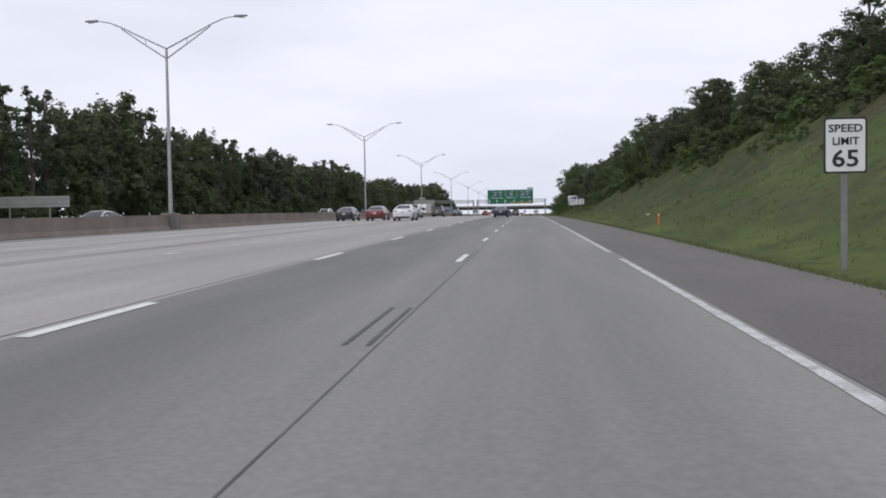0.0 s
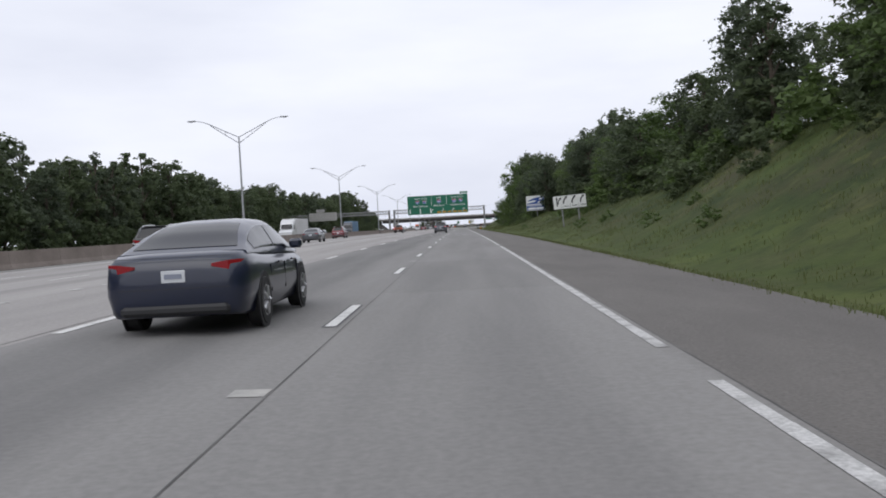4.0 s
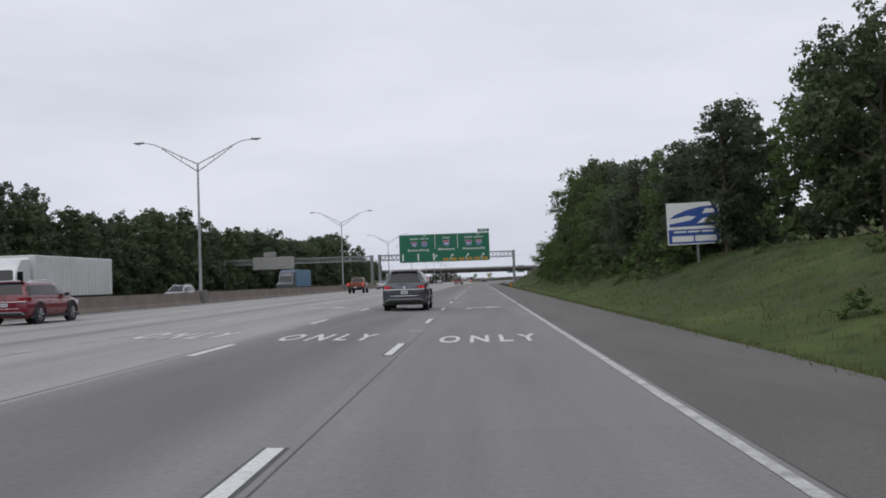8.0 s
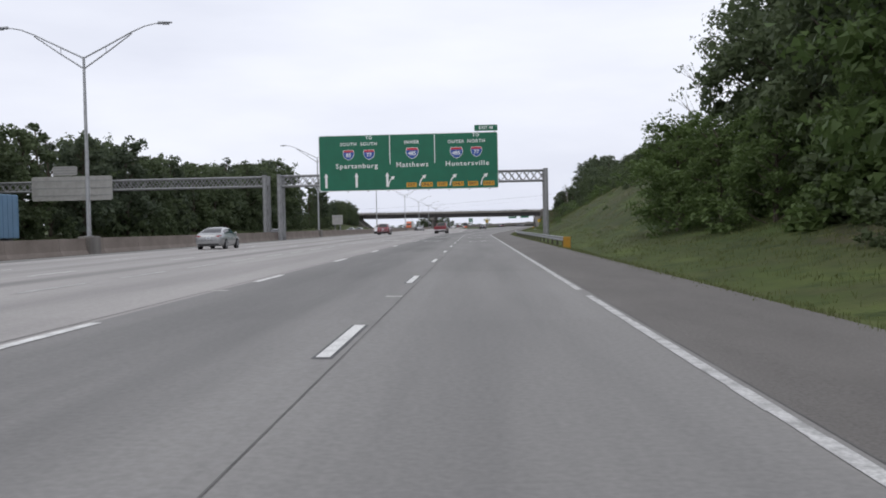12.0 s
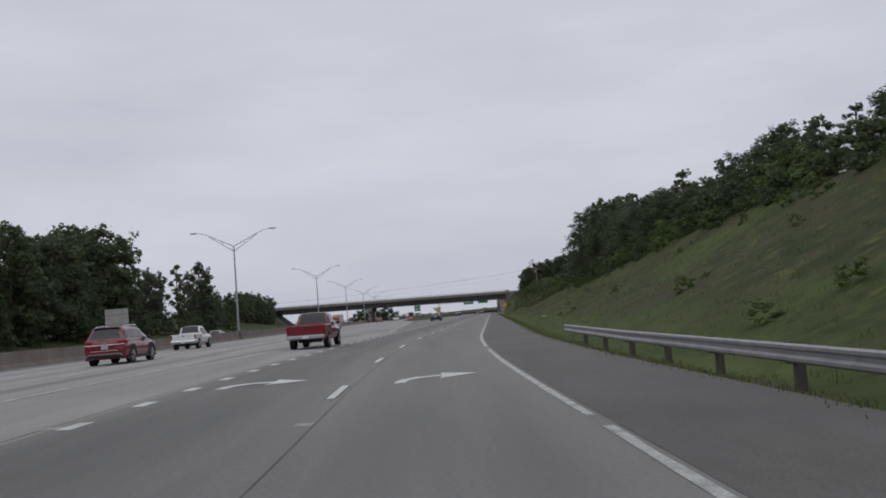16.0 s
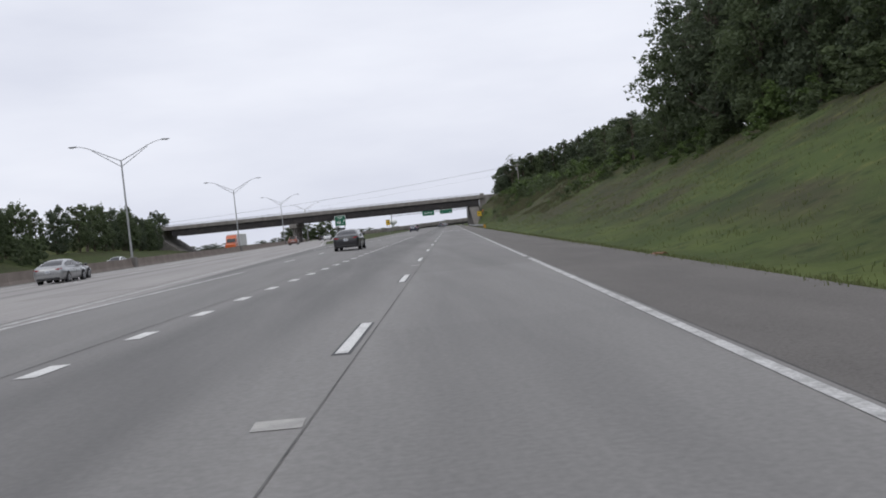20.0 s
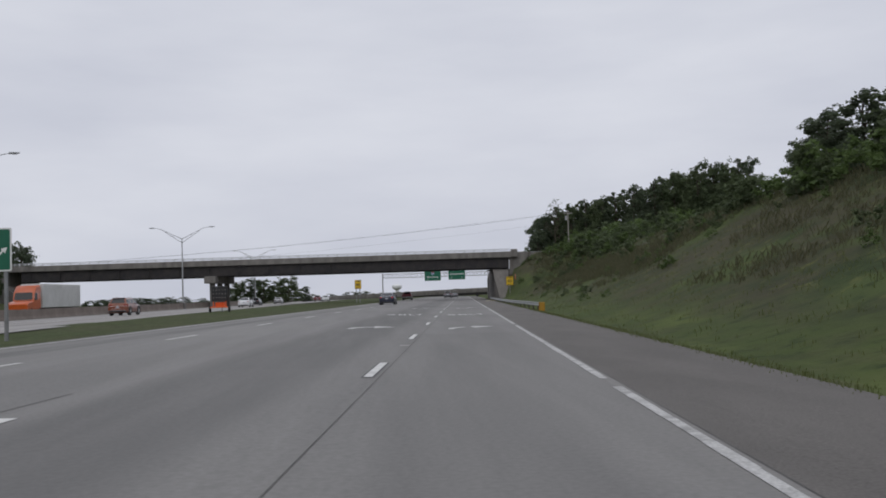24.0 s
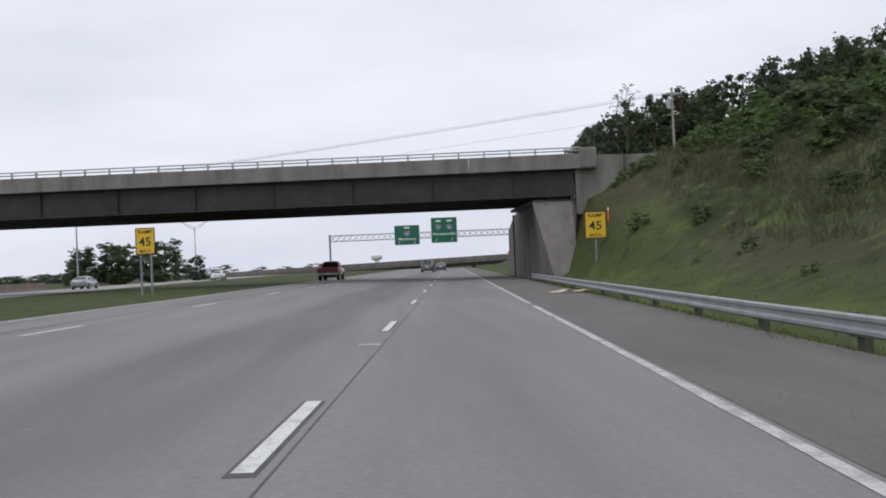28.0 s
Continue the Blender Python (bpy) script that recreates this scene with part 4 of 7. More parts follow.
# last third
text(big, "TO", 0.878, 0.95, 0.52)
text(big, "OUTER", 0.767, 0.84, 0.54)
text(big, "NORTH", 0.88, 0.845, 0.54)
shield(big, sx(0.769), 0.65 * bh, 1.35, "485")
shield(big, sx(0.88), 0.66 * bh, 1.2, "77")
text(big, "Huntersville", 0.828, 0.45, 0.80, fit=0.24)
for pe, pa, po in ((0.516, 0.580, 0.602), (0.687, 0.750, 0.775), (0.858, 0.922, 0.946)):
    for px, word in ((pe, "EXIT"), (po, "ONLY")):
        b = Build()
        cx, hw = sx(px), 0.60 + 0.06 * (word == "ONLY")
        b.plate([(cx - hw, 0.050 * bh), (cx + hw, 0.050 * bh), (cx + hw, 0.130 * bh), (cx - hw, 0.130 * bh)], -0.012)
        p = part("exit_panel", b, SIGN_ORANGE, big, "orange EXIT ONLY panel")
        lettering("legend", word, 0.44, SIGN_BLACK, p, cx, -0.02, 0.09 * bh, bold=0.008)
    curved_arrow(big, sx(pa), 0.165 * bh, 1.35, y=-0.02)
tab, tw, th = board("exit_number_tab", -2.0, 0.75, 12.47, 13.2, GY - 0.45, SIGN_GREEN, "small green exit tab above the big sign", "road sign", SIGN_WHITE, corner=0.12)
lettering("legend", "EXIT 48", 0.5, SIGN_WHITE, tab, 0, -0.012, th / 2, bold=0.008)
for x in (-1.6, 0.4):
    b = Build()
    b.box(x - 0.05, x + 0.05, GY - 0.38, GY - 0.30, 11.9, 13.1)
    solid("tab_bracket", b, DULL_STEEL, "short steel bracket behind the exit tab", "bracket", "structure")
hangers = thing("sign_hangers", pose(0, GY, 0), "steel hangers that hold the sign on the truss", "bracket", kind="structure")
for k in range(9):
    x = -19.5 + 2.4 * k
    b = Build()
    b.box(x - 0.06, x + 0.06, -0.38, -0.12, 5.65, 12.2)
    part("hanger", b, DULL_STEEL, hangers)

# backs of signs that face the other way
for x0, x1, z0, z1 in ((-55.2, -45.4, 5.4, 8.3), (-52.6, -49.6, 8.4, 9.5)):
    s, _, _ = board("sign_back", x0, x1, z0, z1, GY - 0.35, SIGN_BACK, "bare aluminium back of an overhead sign", "road sign")
    for k in range(3):
        b = Build()
        hw = (x1 - x0) / 2
        b.box(-hw + 0.1, hw - 0.1, -0.05, 0.0, (z1 - z0) * (0.2 + 0.3 * k), (z1 - z0) * (0.2 + 0.3 * k) + 0.07)
        part("stiffener", b, DULL_STEEL, s)


# ---- roadside signs on posts ----
def posted(name, x0, x1, y, z0, z1, mat, label, posts, ground, turn=0.0, tilt=0.0, edge=None, corner=0.06, wood=False):
    s, w, h = board(name, x0, x1, z0, z1, y, mat, label, "road sign", edge, 0.02, corner)
    s.matrix_basis = pose((x0 + x1) / 2, y, z0, 0, tilt, turn)
    for px in posts:
        b = Build()
        b.box(px - 0.06, px + 0.06, 0.025, 0.13, ground - z0 - 0.4, h - 0.12, cut=0.012)
        part("post", b, DULL_STEEL if not wood else WOOD_POLE, s)
    return s, w, h


speed, w, h = posted("speed_limit_sign", 4.34, 5.26, 20.6, 0.77, 1.99, SIGN_WHITE, "white speed limit sign with black legend on a post", (0.0,), -1.1, edge=SIGN_BLACK)
lettering("legend", "SPEED", 0.235, SIGN_BLACK, speed, 0, -0.012, h * 0.80, fit=0.72, bold=0.004)
lettering("legend", "LIMIT", 0.235, SIGN_BLACK, speed, 0, -0.012, h * 0.57, fit=0.56, bold=0.004)
lettering("legend", "65", 0.52, SIGN_BLACK, speed, 0, -0.012, h * 0.25, fit=0.56, bold=0.008)

lanes, w, h = posted("lane_use_sign", 6.6, 9.68, 189, 2.08, 3.36, SIGN_WHITE, "wide white lane-use sign with four black arrows on two posts", (-0.75, 0.75), 0.6,
                     tilt=-3.0, edge=SIGN_BLACK)
straight_arrow_black = Build()
straight_arrow_black.plate([(-1.22, 0.3), (-1.13, 0.3), (-1.13, 0.95), (-1.06, 0.9), (-1.175, 1.2), (-1.29, 0.9), (-1.22, 0.95)], -0.013)
part("arrow", straight_arrow_black, SIGN_BLACK, lanes, "black forward arrow")
curved_arrow(lanes, -0.9, 0.78, 0.62, SIGN_BLACK, base=0.16)
for k in range(3):
    cx = -0.38 + 0.78 * k
    curved_arrow(lanes, cx, 0.84, 0.68, SIGN_BLACK, base=0.18)
    lettering("legend", "ONLY", 0.2, SIGN_BLACK, lanes, cx + 0.02, -0.012, 0.26, fit=0.5, bold=0.004)
    b = Build()
    b.plate([(cx - 0.39, 0.1), (cx - 0.36, 0.1), (cx - 0.36, 0.45), (cx - 0.39, 0.45)], -0.013)
    part("divider", b, SIGN_BLACK, lanes)

train, w, h = posted("train_service_sign", 9.9, 13.2, 268, 3.1, 5.72, SIGN_BLUE, "white and blue train-service sign with a streamlined shape on a post", (0.2,), 1.2, edge=SIGN_WHITE, tilt=-1.0)
b = Build()
b.plate([(-1.58, 0.95), (1.58, 0.95), (1.58, 2.56), (-1.58, 2.56)], -0.012)
part("field", b, SIGN_WHITE, train)
nose = [(1.55, 1.15), (1.55, 2.2), (1.2, 2.38), (0.5, 2.34), (-0.4, 2.15), (-1.1, 1.9), (-1.5, 1.62), (-1.05, 1.68), (-0.35, 1.8), (0.2, 1.72), (-0.2, 1.5), (-1.5, 1.3), (-1.5, 1.12)]
b = Build()
b.plate(nose[::-1], -0.018)
part("emblem", b, SIGN_BLUE, train, "blue streamlined train shape")
b = Build()
b.plate([(0.55, 1.9), (1.35, 1.95), (1.25, 2.2), (0.75, 2.2)], -0.024)
part("emblem_window", b, SIGN_WHITE, train)
b = Build()
b.plate([(0.2, 1.3), (1.3, 1.35), (1.1, 1.62), (0.6, 1.62)], -0.024)
part("emblem_window", b, SIGN_WHITE, train)
for z, hw, t in ((0.80, 1.3, 0.10), (0.36, 1.42, 0.36)):
    b = Build()
    n = 3 if t < 0.2 else 2
    for k in range(n):
        a, c = -hw + 2 * hw * k / n + 0.05, -hw + 2 * hw * (k + 1) / n - 0.05
        b.plate([(a, z - t / 2), (c, z - t / 2), (c, z + t / 2), (a, z + t / 2)], -0.012)
    part("legend_bar", b, SIGN_WHITE, train)


def ramp_sign(x, y, z0, w2, h2, ground, posts, label):
    s, w, h = posted("ramp_speed_sign", x - w2, x + w2, y, z0, z0 + h2, SIGN_YELLOW, label, posts, ground, edge=SIGN_BLACK)
    lettering("legend", "RAMP", h * 0.19, SIGN_BLACK, s, 0, -0.012, h * 0.84, fit=w * 1.35, bold=0.004)
    lettering("legend", "45", h * 0.46, SIGN_BLACK, s, 0, -0.012, h * 0.46, fit=w * 1.2, bold=0.01)
    lettering("legend", "M.P.H.", h * 0.15, SIGN_BLACK, s, 0, -0.012, h * 0.12, fit=w * 1.2, bold=0.003)


ramp_sign(6.35 + bx(787), 787.0, 2.45, 0.66, 1.62, 0.6, (0.0,), "yellow ramp speed sign on a post before the bridge")
ramp_sign(4.03, 789.0, 2.65, 0.58, 1.6, 0.2, (-0.3, 0.3), "yellow ramp speed sign on two posts in the grass wedge")

b48, w, h = posted("gore_exit_sign", -4.6, -2.95, 660, 2.65, 4.2, SIGN_GREEN, "green exit number sign on two posts in the gore", (-0.6, 0.6), 0.1, edge=SIGN_WHITE)
lettering("legend", "EXIT", 0.34, SIGN_WHITE, b48, 0, -0.012, h * 0.78, bold=0.006)
lettering("legend", "48", 0.6, SIGN_WHITE, b48, -0.25, -0.012, h * 0.34, bold=0.008)
curved_arrow(b48, 0.5, h * 0.36, 0.6)
for x, y, w2, z0, z1, gz in ((-31, 505, 1.1, 2.2, 4.2, 0.0), (-51.5, 86, 4.2, 1.6, 2.7, -0.6), (-57, 300, 0.5, 2.2, 3.2, 0.3)):
    s, w, h = posted("sign_back", x - w2, x + w2, y, z0, z1, SIGN_BACK, "bare metal back of a roadside sign on posts", (-w2 * 0.5, w2 * 0.5), gz)
    for k in range(2):
        b = Build()
        b.box(-w2 + 0.05, w2 - 0.05, -0.04, 0.0, h * (0.25 + 0.45 * k), h * (0.25 + 0.45 * k) + 0.06)
        part("stiffener", b, DULL_STEEL, s)

# ---- second gantry beyond the bridge ----
G2 = 930.5
g2 = gantry_span("sign_gantry", 6.5, 46.5, G2, 7.1, 8.35, 1.0, "slim grey steel gantry beyond the bridge", 0.16, bays=16, base=0.0, chord=0.075)
for x0, x1, z0, z1 in ((20.5, 26.0, 5.7, 10.0), (28.5, 34.2, 5.86, 11.4)):
    s, w, h = board("ramp_sign", x0, x1, z0, z1, G2 - 0.5, SIGN_GREEN, "green overhead ramp sign with white legend and arrows", "road sign", SIGN_WHITE, corner=0.2)
    tall = z1 > 11
    rows = [(0.62 if tall else 0.56, 0.42, "485"), (0.62 if tall else 0.56, -0.42, "77")] if tall else [(0.58, 0.0, "485")]
    for zz, px, num in rows:
        shield(s, px * w, zz * h, 1.05, num)
    b = Build()
    for px in ((-0.42, 0.42) if tall else (0.0,)):
        b.plate([(px * w - 0.6, h * 0.83), (px * w + 0.6, h * 0.83), (px * w + 0.6, h * 0.83 + 0.34), (px * w - 0.6, h * 0.83 + 0.34)], -0.013)
    part("legend_bar", b, SIGN_WHITE, s)
    lettering("legend", "Huntersville" if tall else "Matthews", 0.8, SIGN_WHITE, s, 0, -0.013, h * (0.35 if tall else 0.30), fit=w * (1.7 if tall else 1.35), bold=0.01)
    for px in (-w * 0.6, w * 0.6):
        curved_arrow(s, px, h * 0.11, 0.62, base=0.14)
    for px in (-w * 0.5, w * 0.5):
        b = Build()
        b.box(px - 0.05, px + 0.05, 0.07, 0.44, 0.4, h - 0.3)
        part("hanger", b, DULL_STEEL, s)


# ---- overpass ----
OY, OW = 800.0, 13.0


def oz(x):
    """Height of the girders' underside."""
    return 5.95 + (30 - x) * 0.003


SKEW = math.degrees(math.atan(0.11))


bridge = thing("overpass", pose(32 - 32 * math.cos(radians(SKEW)), OY + 32 * math.sin(radians(SKEW)), 0, 0, 0, -SKEW), "concrete road bridge on dark steel girders over the lanes", "bridge", kind="structure")
XR, XL = 34.3, -64.0
for k in range(6):
    y = 0.35 + k * (OW - 0.7) / 5
    b = Build()
    b.loft([[(x, y - 0.3, oz(x)), (x, y + 0.3, oz(x)), (x, y + 0.3, oz(x) + 0.08), (x, y + 0.03, oz(x) + 0.1), (x, y + 0.03, oz(x) + 1.9), (x, y + 0.3, oz(x) + 1.94),
             (x, y + 0.3, oz(x) + 2.0), (x, y - 0.3, oz(x) + 2.0), (x, y - 0.3, oz(x) + 1.94), (x, y - 0.03, oz(x) + 1.9), (x, y - 0.03, oz(x) + 0.1),
             (x, y - 0.3, oz(x) + 0.08)] for x in (XL, -26, XR - 1.7)])
    part("girder", b, GIRDER, bridge)
b = Build()
for k in range(16):
    x = XL + 2 + k * 6.0
    for j in (0,):
        b.box(x - 0.02, x + 0.02, 0.1, 0.32, oz(x) + 0.1, oz(x) + 1.9)
part("stiffener", b, GIRDER, bridge)
b = Build()
b.loft([[(x, -0.15, oz(x) + 2.0), (x, OW + 0.15, oz(x) + 2.0), (x, OW + 0.15, oz(x) + 2.22), (x, -0.15, oz(x) + 2.22)] for x in (XL - 6, -26, XR)])
part("deck", b, CONCRETE, bridge)
for y0, nm in ((-0.2, "parapet"), (OW - 0.15, "parapet")):
    n = 11
    for k in range(n):
        a, c = XL - 6 + (XR - XL + 6) * k / n + 0.01, XL - 6 + (XR - XL + 6) * (k + 1) / n - 0.01
        b = Build()
        b.loft([[(x, y0, oz(x) + 2.02), (x, y0 + 0.35, oz(x) + 2.24), (x, y0 + 0.30, oz(x) + 3.12), (x, y0 + 0.02, oz(x) + 3.12)] for x in (a, c)])
        part(nm, b, CONCRETE, bridge)
b = Build()
post_x = [XL - 5 + 1.9 * k for k in range(int((XR - XL + 4) / 1.9))]
b.box(-0.06, 0.06, 0.06, 0.2, 0, 0.47, cut=0.01)
rail_post = b.mesh("rail_post", GALV)
for x in post_x:
    part("rail_post", rail_post, GALV, bridge, at=pose(x, -0.08, oz(x) + 3.12))
for dz in (0.24, 0.47):
    b = Build()
    b.tube([(x, 0.05, oz(x) + 3.12 + dz) for x in (XL - 6, -26, XR - 1.2)], 0.055, 6)
    part("rail", b, GALV, bridge)
b = Build()
b.box(XR - 1.3, XR, -0.26, 0.36, oz(XR) + 2.0, oz(XR) + 3.55, cut=0.12)
part("end_block", b, CONCRETE, bridge)

# abutment at the shoulder: a wall along the lane, a battered wing before it and the back wall above
ab = thing("abutment", pose(0, OY, 0), "stained concrete bridge abutment with a sloping wing wall", "abutment", kind="structure")
b = Build()
b.loft([[(30.1 + 0.02 * y, y, -0.4), (34.6, y, -0.4), (34.6, y, t), (30.1 + 0.02 * y, y, t)] for y, t in ((0.9, 5.72), (OW, 5.72), (OW + 4, 5.5), (OW + 9, 4.2))])
part("stem", b, CONCRETE, ab)
b = Build()
b.loft([[(30.45 - 0.95 * u, -2.6 + 3.2 * u, z), (32.1 + 0.3 * u, -2.9 + 3.2 * u, z), (32.9, 0.88, z), (30.09 - 0.55 * u, 0.88, z)] for u, z in ((0, -0.4), (0.5, 2.6), (1, 5.6))])
part("wing", b, CONCRETE, ab)
b = Build()
b.box(29.6, 34.4, 0.7, OW + 0.2, 5.56, 5.80, cut=0.04)
part("bearing_shelf", b, CONCRETE, ab)
b = Build()
b.loft([[(x, 0.15, 4.6), (x, 0.55, 4.6), (x, 0.55, z), (x, 0.15, z)] for x, z in ((32.75, oz(32) + 3.05), (36.0, oz(32) + 3.0), (41.5, oz(32) + 2.7))])
part("back_wall", b, CONCRETE, ab)
for k in range(6):
    y = 0.75 + k * (OW - 0.9) / 5
    b = Build()
    b.box(30.6, 31.5, y - 0.3, y + 0.3, 5.80, oz(31) + 0.01, cut=0.02)
    part("bearing", b, TRIM, ab)
b = Build()
b.tube([(29.93, OW + 1.0, -0.2), (29.93, OW + 1.0, 5.4)], 0.06, 8)
part("drain_pipe", b, TRIM, ab, "dark drain pipe on the wall", 40)

# median pier
pier = thing("bridge_pier", pose(-24.6, OY + 11.5, 0, 0, 0, -SKEW), "concrete bridge pier with a cap beam on columns at the median", "bridge pier", kind="structure")
b = Build()
b.box(-1.1, 1.1, -6.6, 6.6, 4.75, oz(-23) + 0.01, cut=0.08)
part("cap_beam", b, CONCRETE, pier)
for y in (-4.8, 0, 4.8):
    b = Build()
    b.tube([(0, y, -0.2), (0, y, 4.8)], 0.55, 16)
    part("column", b, CONCRETE, pier, smooth=40)
far_ab = thing("abutment", pose(-65.5, OY + 10.7, 0, 0, 0, -SKEW), "pale sloping concrete abutment under the bridge's far end", "abutment", kind="structure")
b = Build()
b.loft([[(6.5, y, -0.2), (-3, y, -0.2), (-3, y, 5.4), (-0.5, y, 5.4)] for y in (-1, OW + 1)])
part("slope_paving", b, CONCRETE, far_ab)
b = Build()
b.loft([[(-0.8, y, 5.3), (-3, y, 5.3), (-3, y, oz(-66) + 2.0), (-0.8, y, oz(-66) + 2.0)] for y in (-0.3, OW + 0.3)])
part("seat", b, CONCRETE, far_ab)
approach = Build()
for side, x0, x1 in ((1, XR + 8.5, 175), (-1, XL - 6, -230)):
    approach.loft([[(x, OY - 1 - d + (32 - x) * 0.11, -1.0), (x, OY - 0.3 + (32 - x) * 0.11, z), (x, OY + OW + 0.3 + (32 - x) * 0.11, z), (x, OY + OW + 1 + d + (32 - x) * 0.11, -1.0)]
                   for x, z, d in ((x0, oz(x0) + 2.2, 11), ((x0 + x1) / 2, oz(x0) + 2.1, 14), (x1, oz(x0) + 1.9, 16))])
solid("bridge_approach", approach, GRASS, "grassy embankment that carries the bridge road", "embankment", "structure")

# ---- curved flyover ramps in the distance ----
fly = thing("flyover_ramp", pose(0, 0, 0), "long low curved concrete flyover ramp in the distance", "bridge", kind="structure")


def ramp_line(u):
    return Vector((-70 + 200 * u, 985 + 70 * u * u + 12 * math.sin(u * 3), -1.6 + 5.2 * min(u, 0.65)))


pts = [ramp_line(k / 24) for k in range(25)]
b = Build()
b.loft([[p + Vector((0, -0.2, 0.9)), p + Vector((0, 8, 0.9)), p + Vector((0, 8, 0.0)), p + Vector((0, -0.2, 0.0))] for p in pts])
part("deck", b, CONCRETE, fly)
b = Build()
b.loft([[p + Vector((0, -0.35, 0.7)), p + Vector((0, -0.05, 0.7)), p + Vector((0, -0.1, 1.9)), p + Vector((0, -0.3, 1.9))] for p in pts])
part("parapet", b, CONCRETE, fly)
b = Build()
b.loft([[p + Vector((0, 0.3, -1.1)), p + Vector((0, 7.5, -1.1)), p + Vector((0, 7.5, 0.0)), p + Vector((0, 0.3, 0.0))] for p in pts])
part("girder", b, GIRDER, fly)
for k in range(2, 24, 4):
    b = Build()
    b.tube([pts[k] + Vector((0, 4, -3 - pts[k].z)), pts[k] + Vector((0, 4, -1.0))], 0.7, 12)
    part("column", b, CONCRETE, fly)


# ---- trees ----
def crown_mesh(name, seed, lumps, leaves, leaf, mat, ragged=0.3, core=0.5):
    """A crown: each limb's mass breaks up into small boughs, each bough into many single leaf sprays, with gaps and stray twigs. lumps: (x, y, z, radius)."""
    rnd = np.random.RandomState(seed)
    big = np.array(lumps)
    boughs = []
    for x, y, z, rad in lumps:
        for k in range(9):
            d = rnd.normal(size=3)
            d /= np.linalg.norm(d)
            d[2] = d[2] * 0.85 + 0.12
            q = rad * rnd.uniform(0.50, 0.85 + ragged * (k % 4 == 0))
            boughs.append((x + d[0] * q, y + d[1] * q, z + d[2] * q, rad * rnd.uniform(0.28, 0.50)))
    boughs = np.array(boughs)
    area = boughs[:, 3] ** 1.7
    pick = rnd.choice(len(boughs), leaves, p=area / area.sum())
    c = boughs[pick]
    d = rnd.normal(size=(leaves, 3))
    d /= np.linalg.norm(d, axis=1)[:, None]
    d[:, 2] = np.where(rnd.rand(leaves) < 0.6, np.abs(d[:, 2]), d[:, 2])
    r = c[:, 3] * (0.45 + 0.75 * rnd.rand(leaves) ** 0.8)
    stray = rnd.rand(leaves) < 0.06
    r = np.where(stray, r * 1.6, r)
    p = c[:, :3] + d * r[:, None]
    nrm = d + rnd.normal(scale=0.6, size=(leaves, 3))
    nrm /= np.linalg.norm(nrm, axis=1)[:, None]
    t = np.cross(nrm, rnd.normal(size=(leaves, 3)))
    t /= np.linalg.norm(t, axis=1)[:, None]
    s = np.cross(nrm, t)
    k = leaf * (0.55 + 0.9 * rnd.rand(leaves))[:, None]
    w = k * (0.45 + 0.35 * rnd.rand(leaves))[:, None]
    v = np.stack([p - t * k * 0.6 - s * w, p - t * k * 0.5 + s * w, p + t * k], 1).reshape(-1, 3)
    f = np.arange(leaves * 3).reshape(-1, 3)
    cv, cf = [], []
    base = len(v)
    nr, rings = 6, 2
    for x, y, z, rad in lumps:
        i = base + len(cv)
        cv.append((x, y, z - rad * core))
        for a in range(rings):
            e = -0.5 + 1.0 * a
            for b in range(nr):
                g = 2 * math.pi * (b + 0.5 * a) / nr
                q = rad * core * math.cos(e) * (0.7 + 0.45 * rnd.rand())
                cv.append((x + q * math.cos(g), y + q * math.sin(g), z + rad * core * math.sin(e)))
        cv.append((x, y, z + rad * core))
        for b in range(nr):
            cf.append((i, i + 1 + (b + 1) % nr, i + 1 + b))
            o = i + 1
            cf.append((o + b, o + (b + 1) % nr, o + nr + (b + 1) % nr, o + nr + b))
            o = i + 1 + nr
            cf.append((o + b, o + (b + 1) % nr, i + 1 + rings * nr))
    me = bpy.data.meshes.new(name)
    me.from_pydata(np.concatenate([v, np.array(cv)]).tolist(), [], f.tolist() + cf)
    me.materials.append(mat)
    return me


def tree_kind(seed, height, wide, mat, leaves, leaf, slim=False, bare=0.25, clumps=15):
    """Trunk, limbs and crown of one kind of tree, as three meshes."""
    rnd = random.Random(seed)
    trunk = Build()
    lean = (rnd.uniform(-0.3, 0.3), rnd.uniform(-0.3, 0.3))
    top = height * 0.8
    r0 = height * 0.017
    trunk.tube([(0, 0, -0.6), (0, 0, 0.4), (lean[0] * 0.4, lean[1] * 0.4, top * 0.5), (lean[0], lean[1], top)], [r0 * 1.5, r0, r0 * 0.7, r0 * 0.2], 7)
    lumps, limbs = [], Build()
    n = clumps if not slim else 13
    for k in range(n):
        u = k / (n - 1)
        z = height * (bare + (0.90 - bare) * u)
        spread = wide * (1 - (0.7 if slim else 0.5) * u ** 2.2) * (0.72 + 0.28 * math.sin(min(1, u * 2.2) * math.pi / 2))
        a = k * 2.4 + rnd.uniform(-0.5, 0.5)
        q = spread * rnd.uniform(0.35, 0.8)
        rad = wide * rnd.uniform(0.34, 0.52) * (1.0 - 0.28 * u)
        x, y = lean[0] * u + q * math.cos(a), lean[1] * u + q * math.sin(a)
        lumps.append((x, y, z, rad))
        limbs.tube([(lean[0] * u * 0.8, lean[1] * u * 0.8, z - height * 0.12), (x * 0.6, y * 0.6, z - rad * 0.3), (x, y, z + rad * 0.3)], [r0 * 0.45, r0 * 0.28, r0 * 0.1], 5)
    return trunk.mesh("trunk", BARK, 40), limbs.mesh("branchwork", BARK), crown_mesh("crown", seed, lumps, leaves, leaf, mat, core=0.3 if leaf < 0.25 else 0.5)


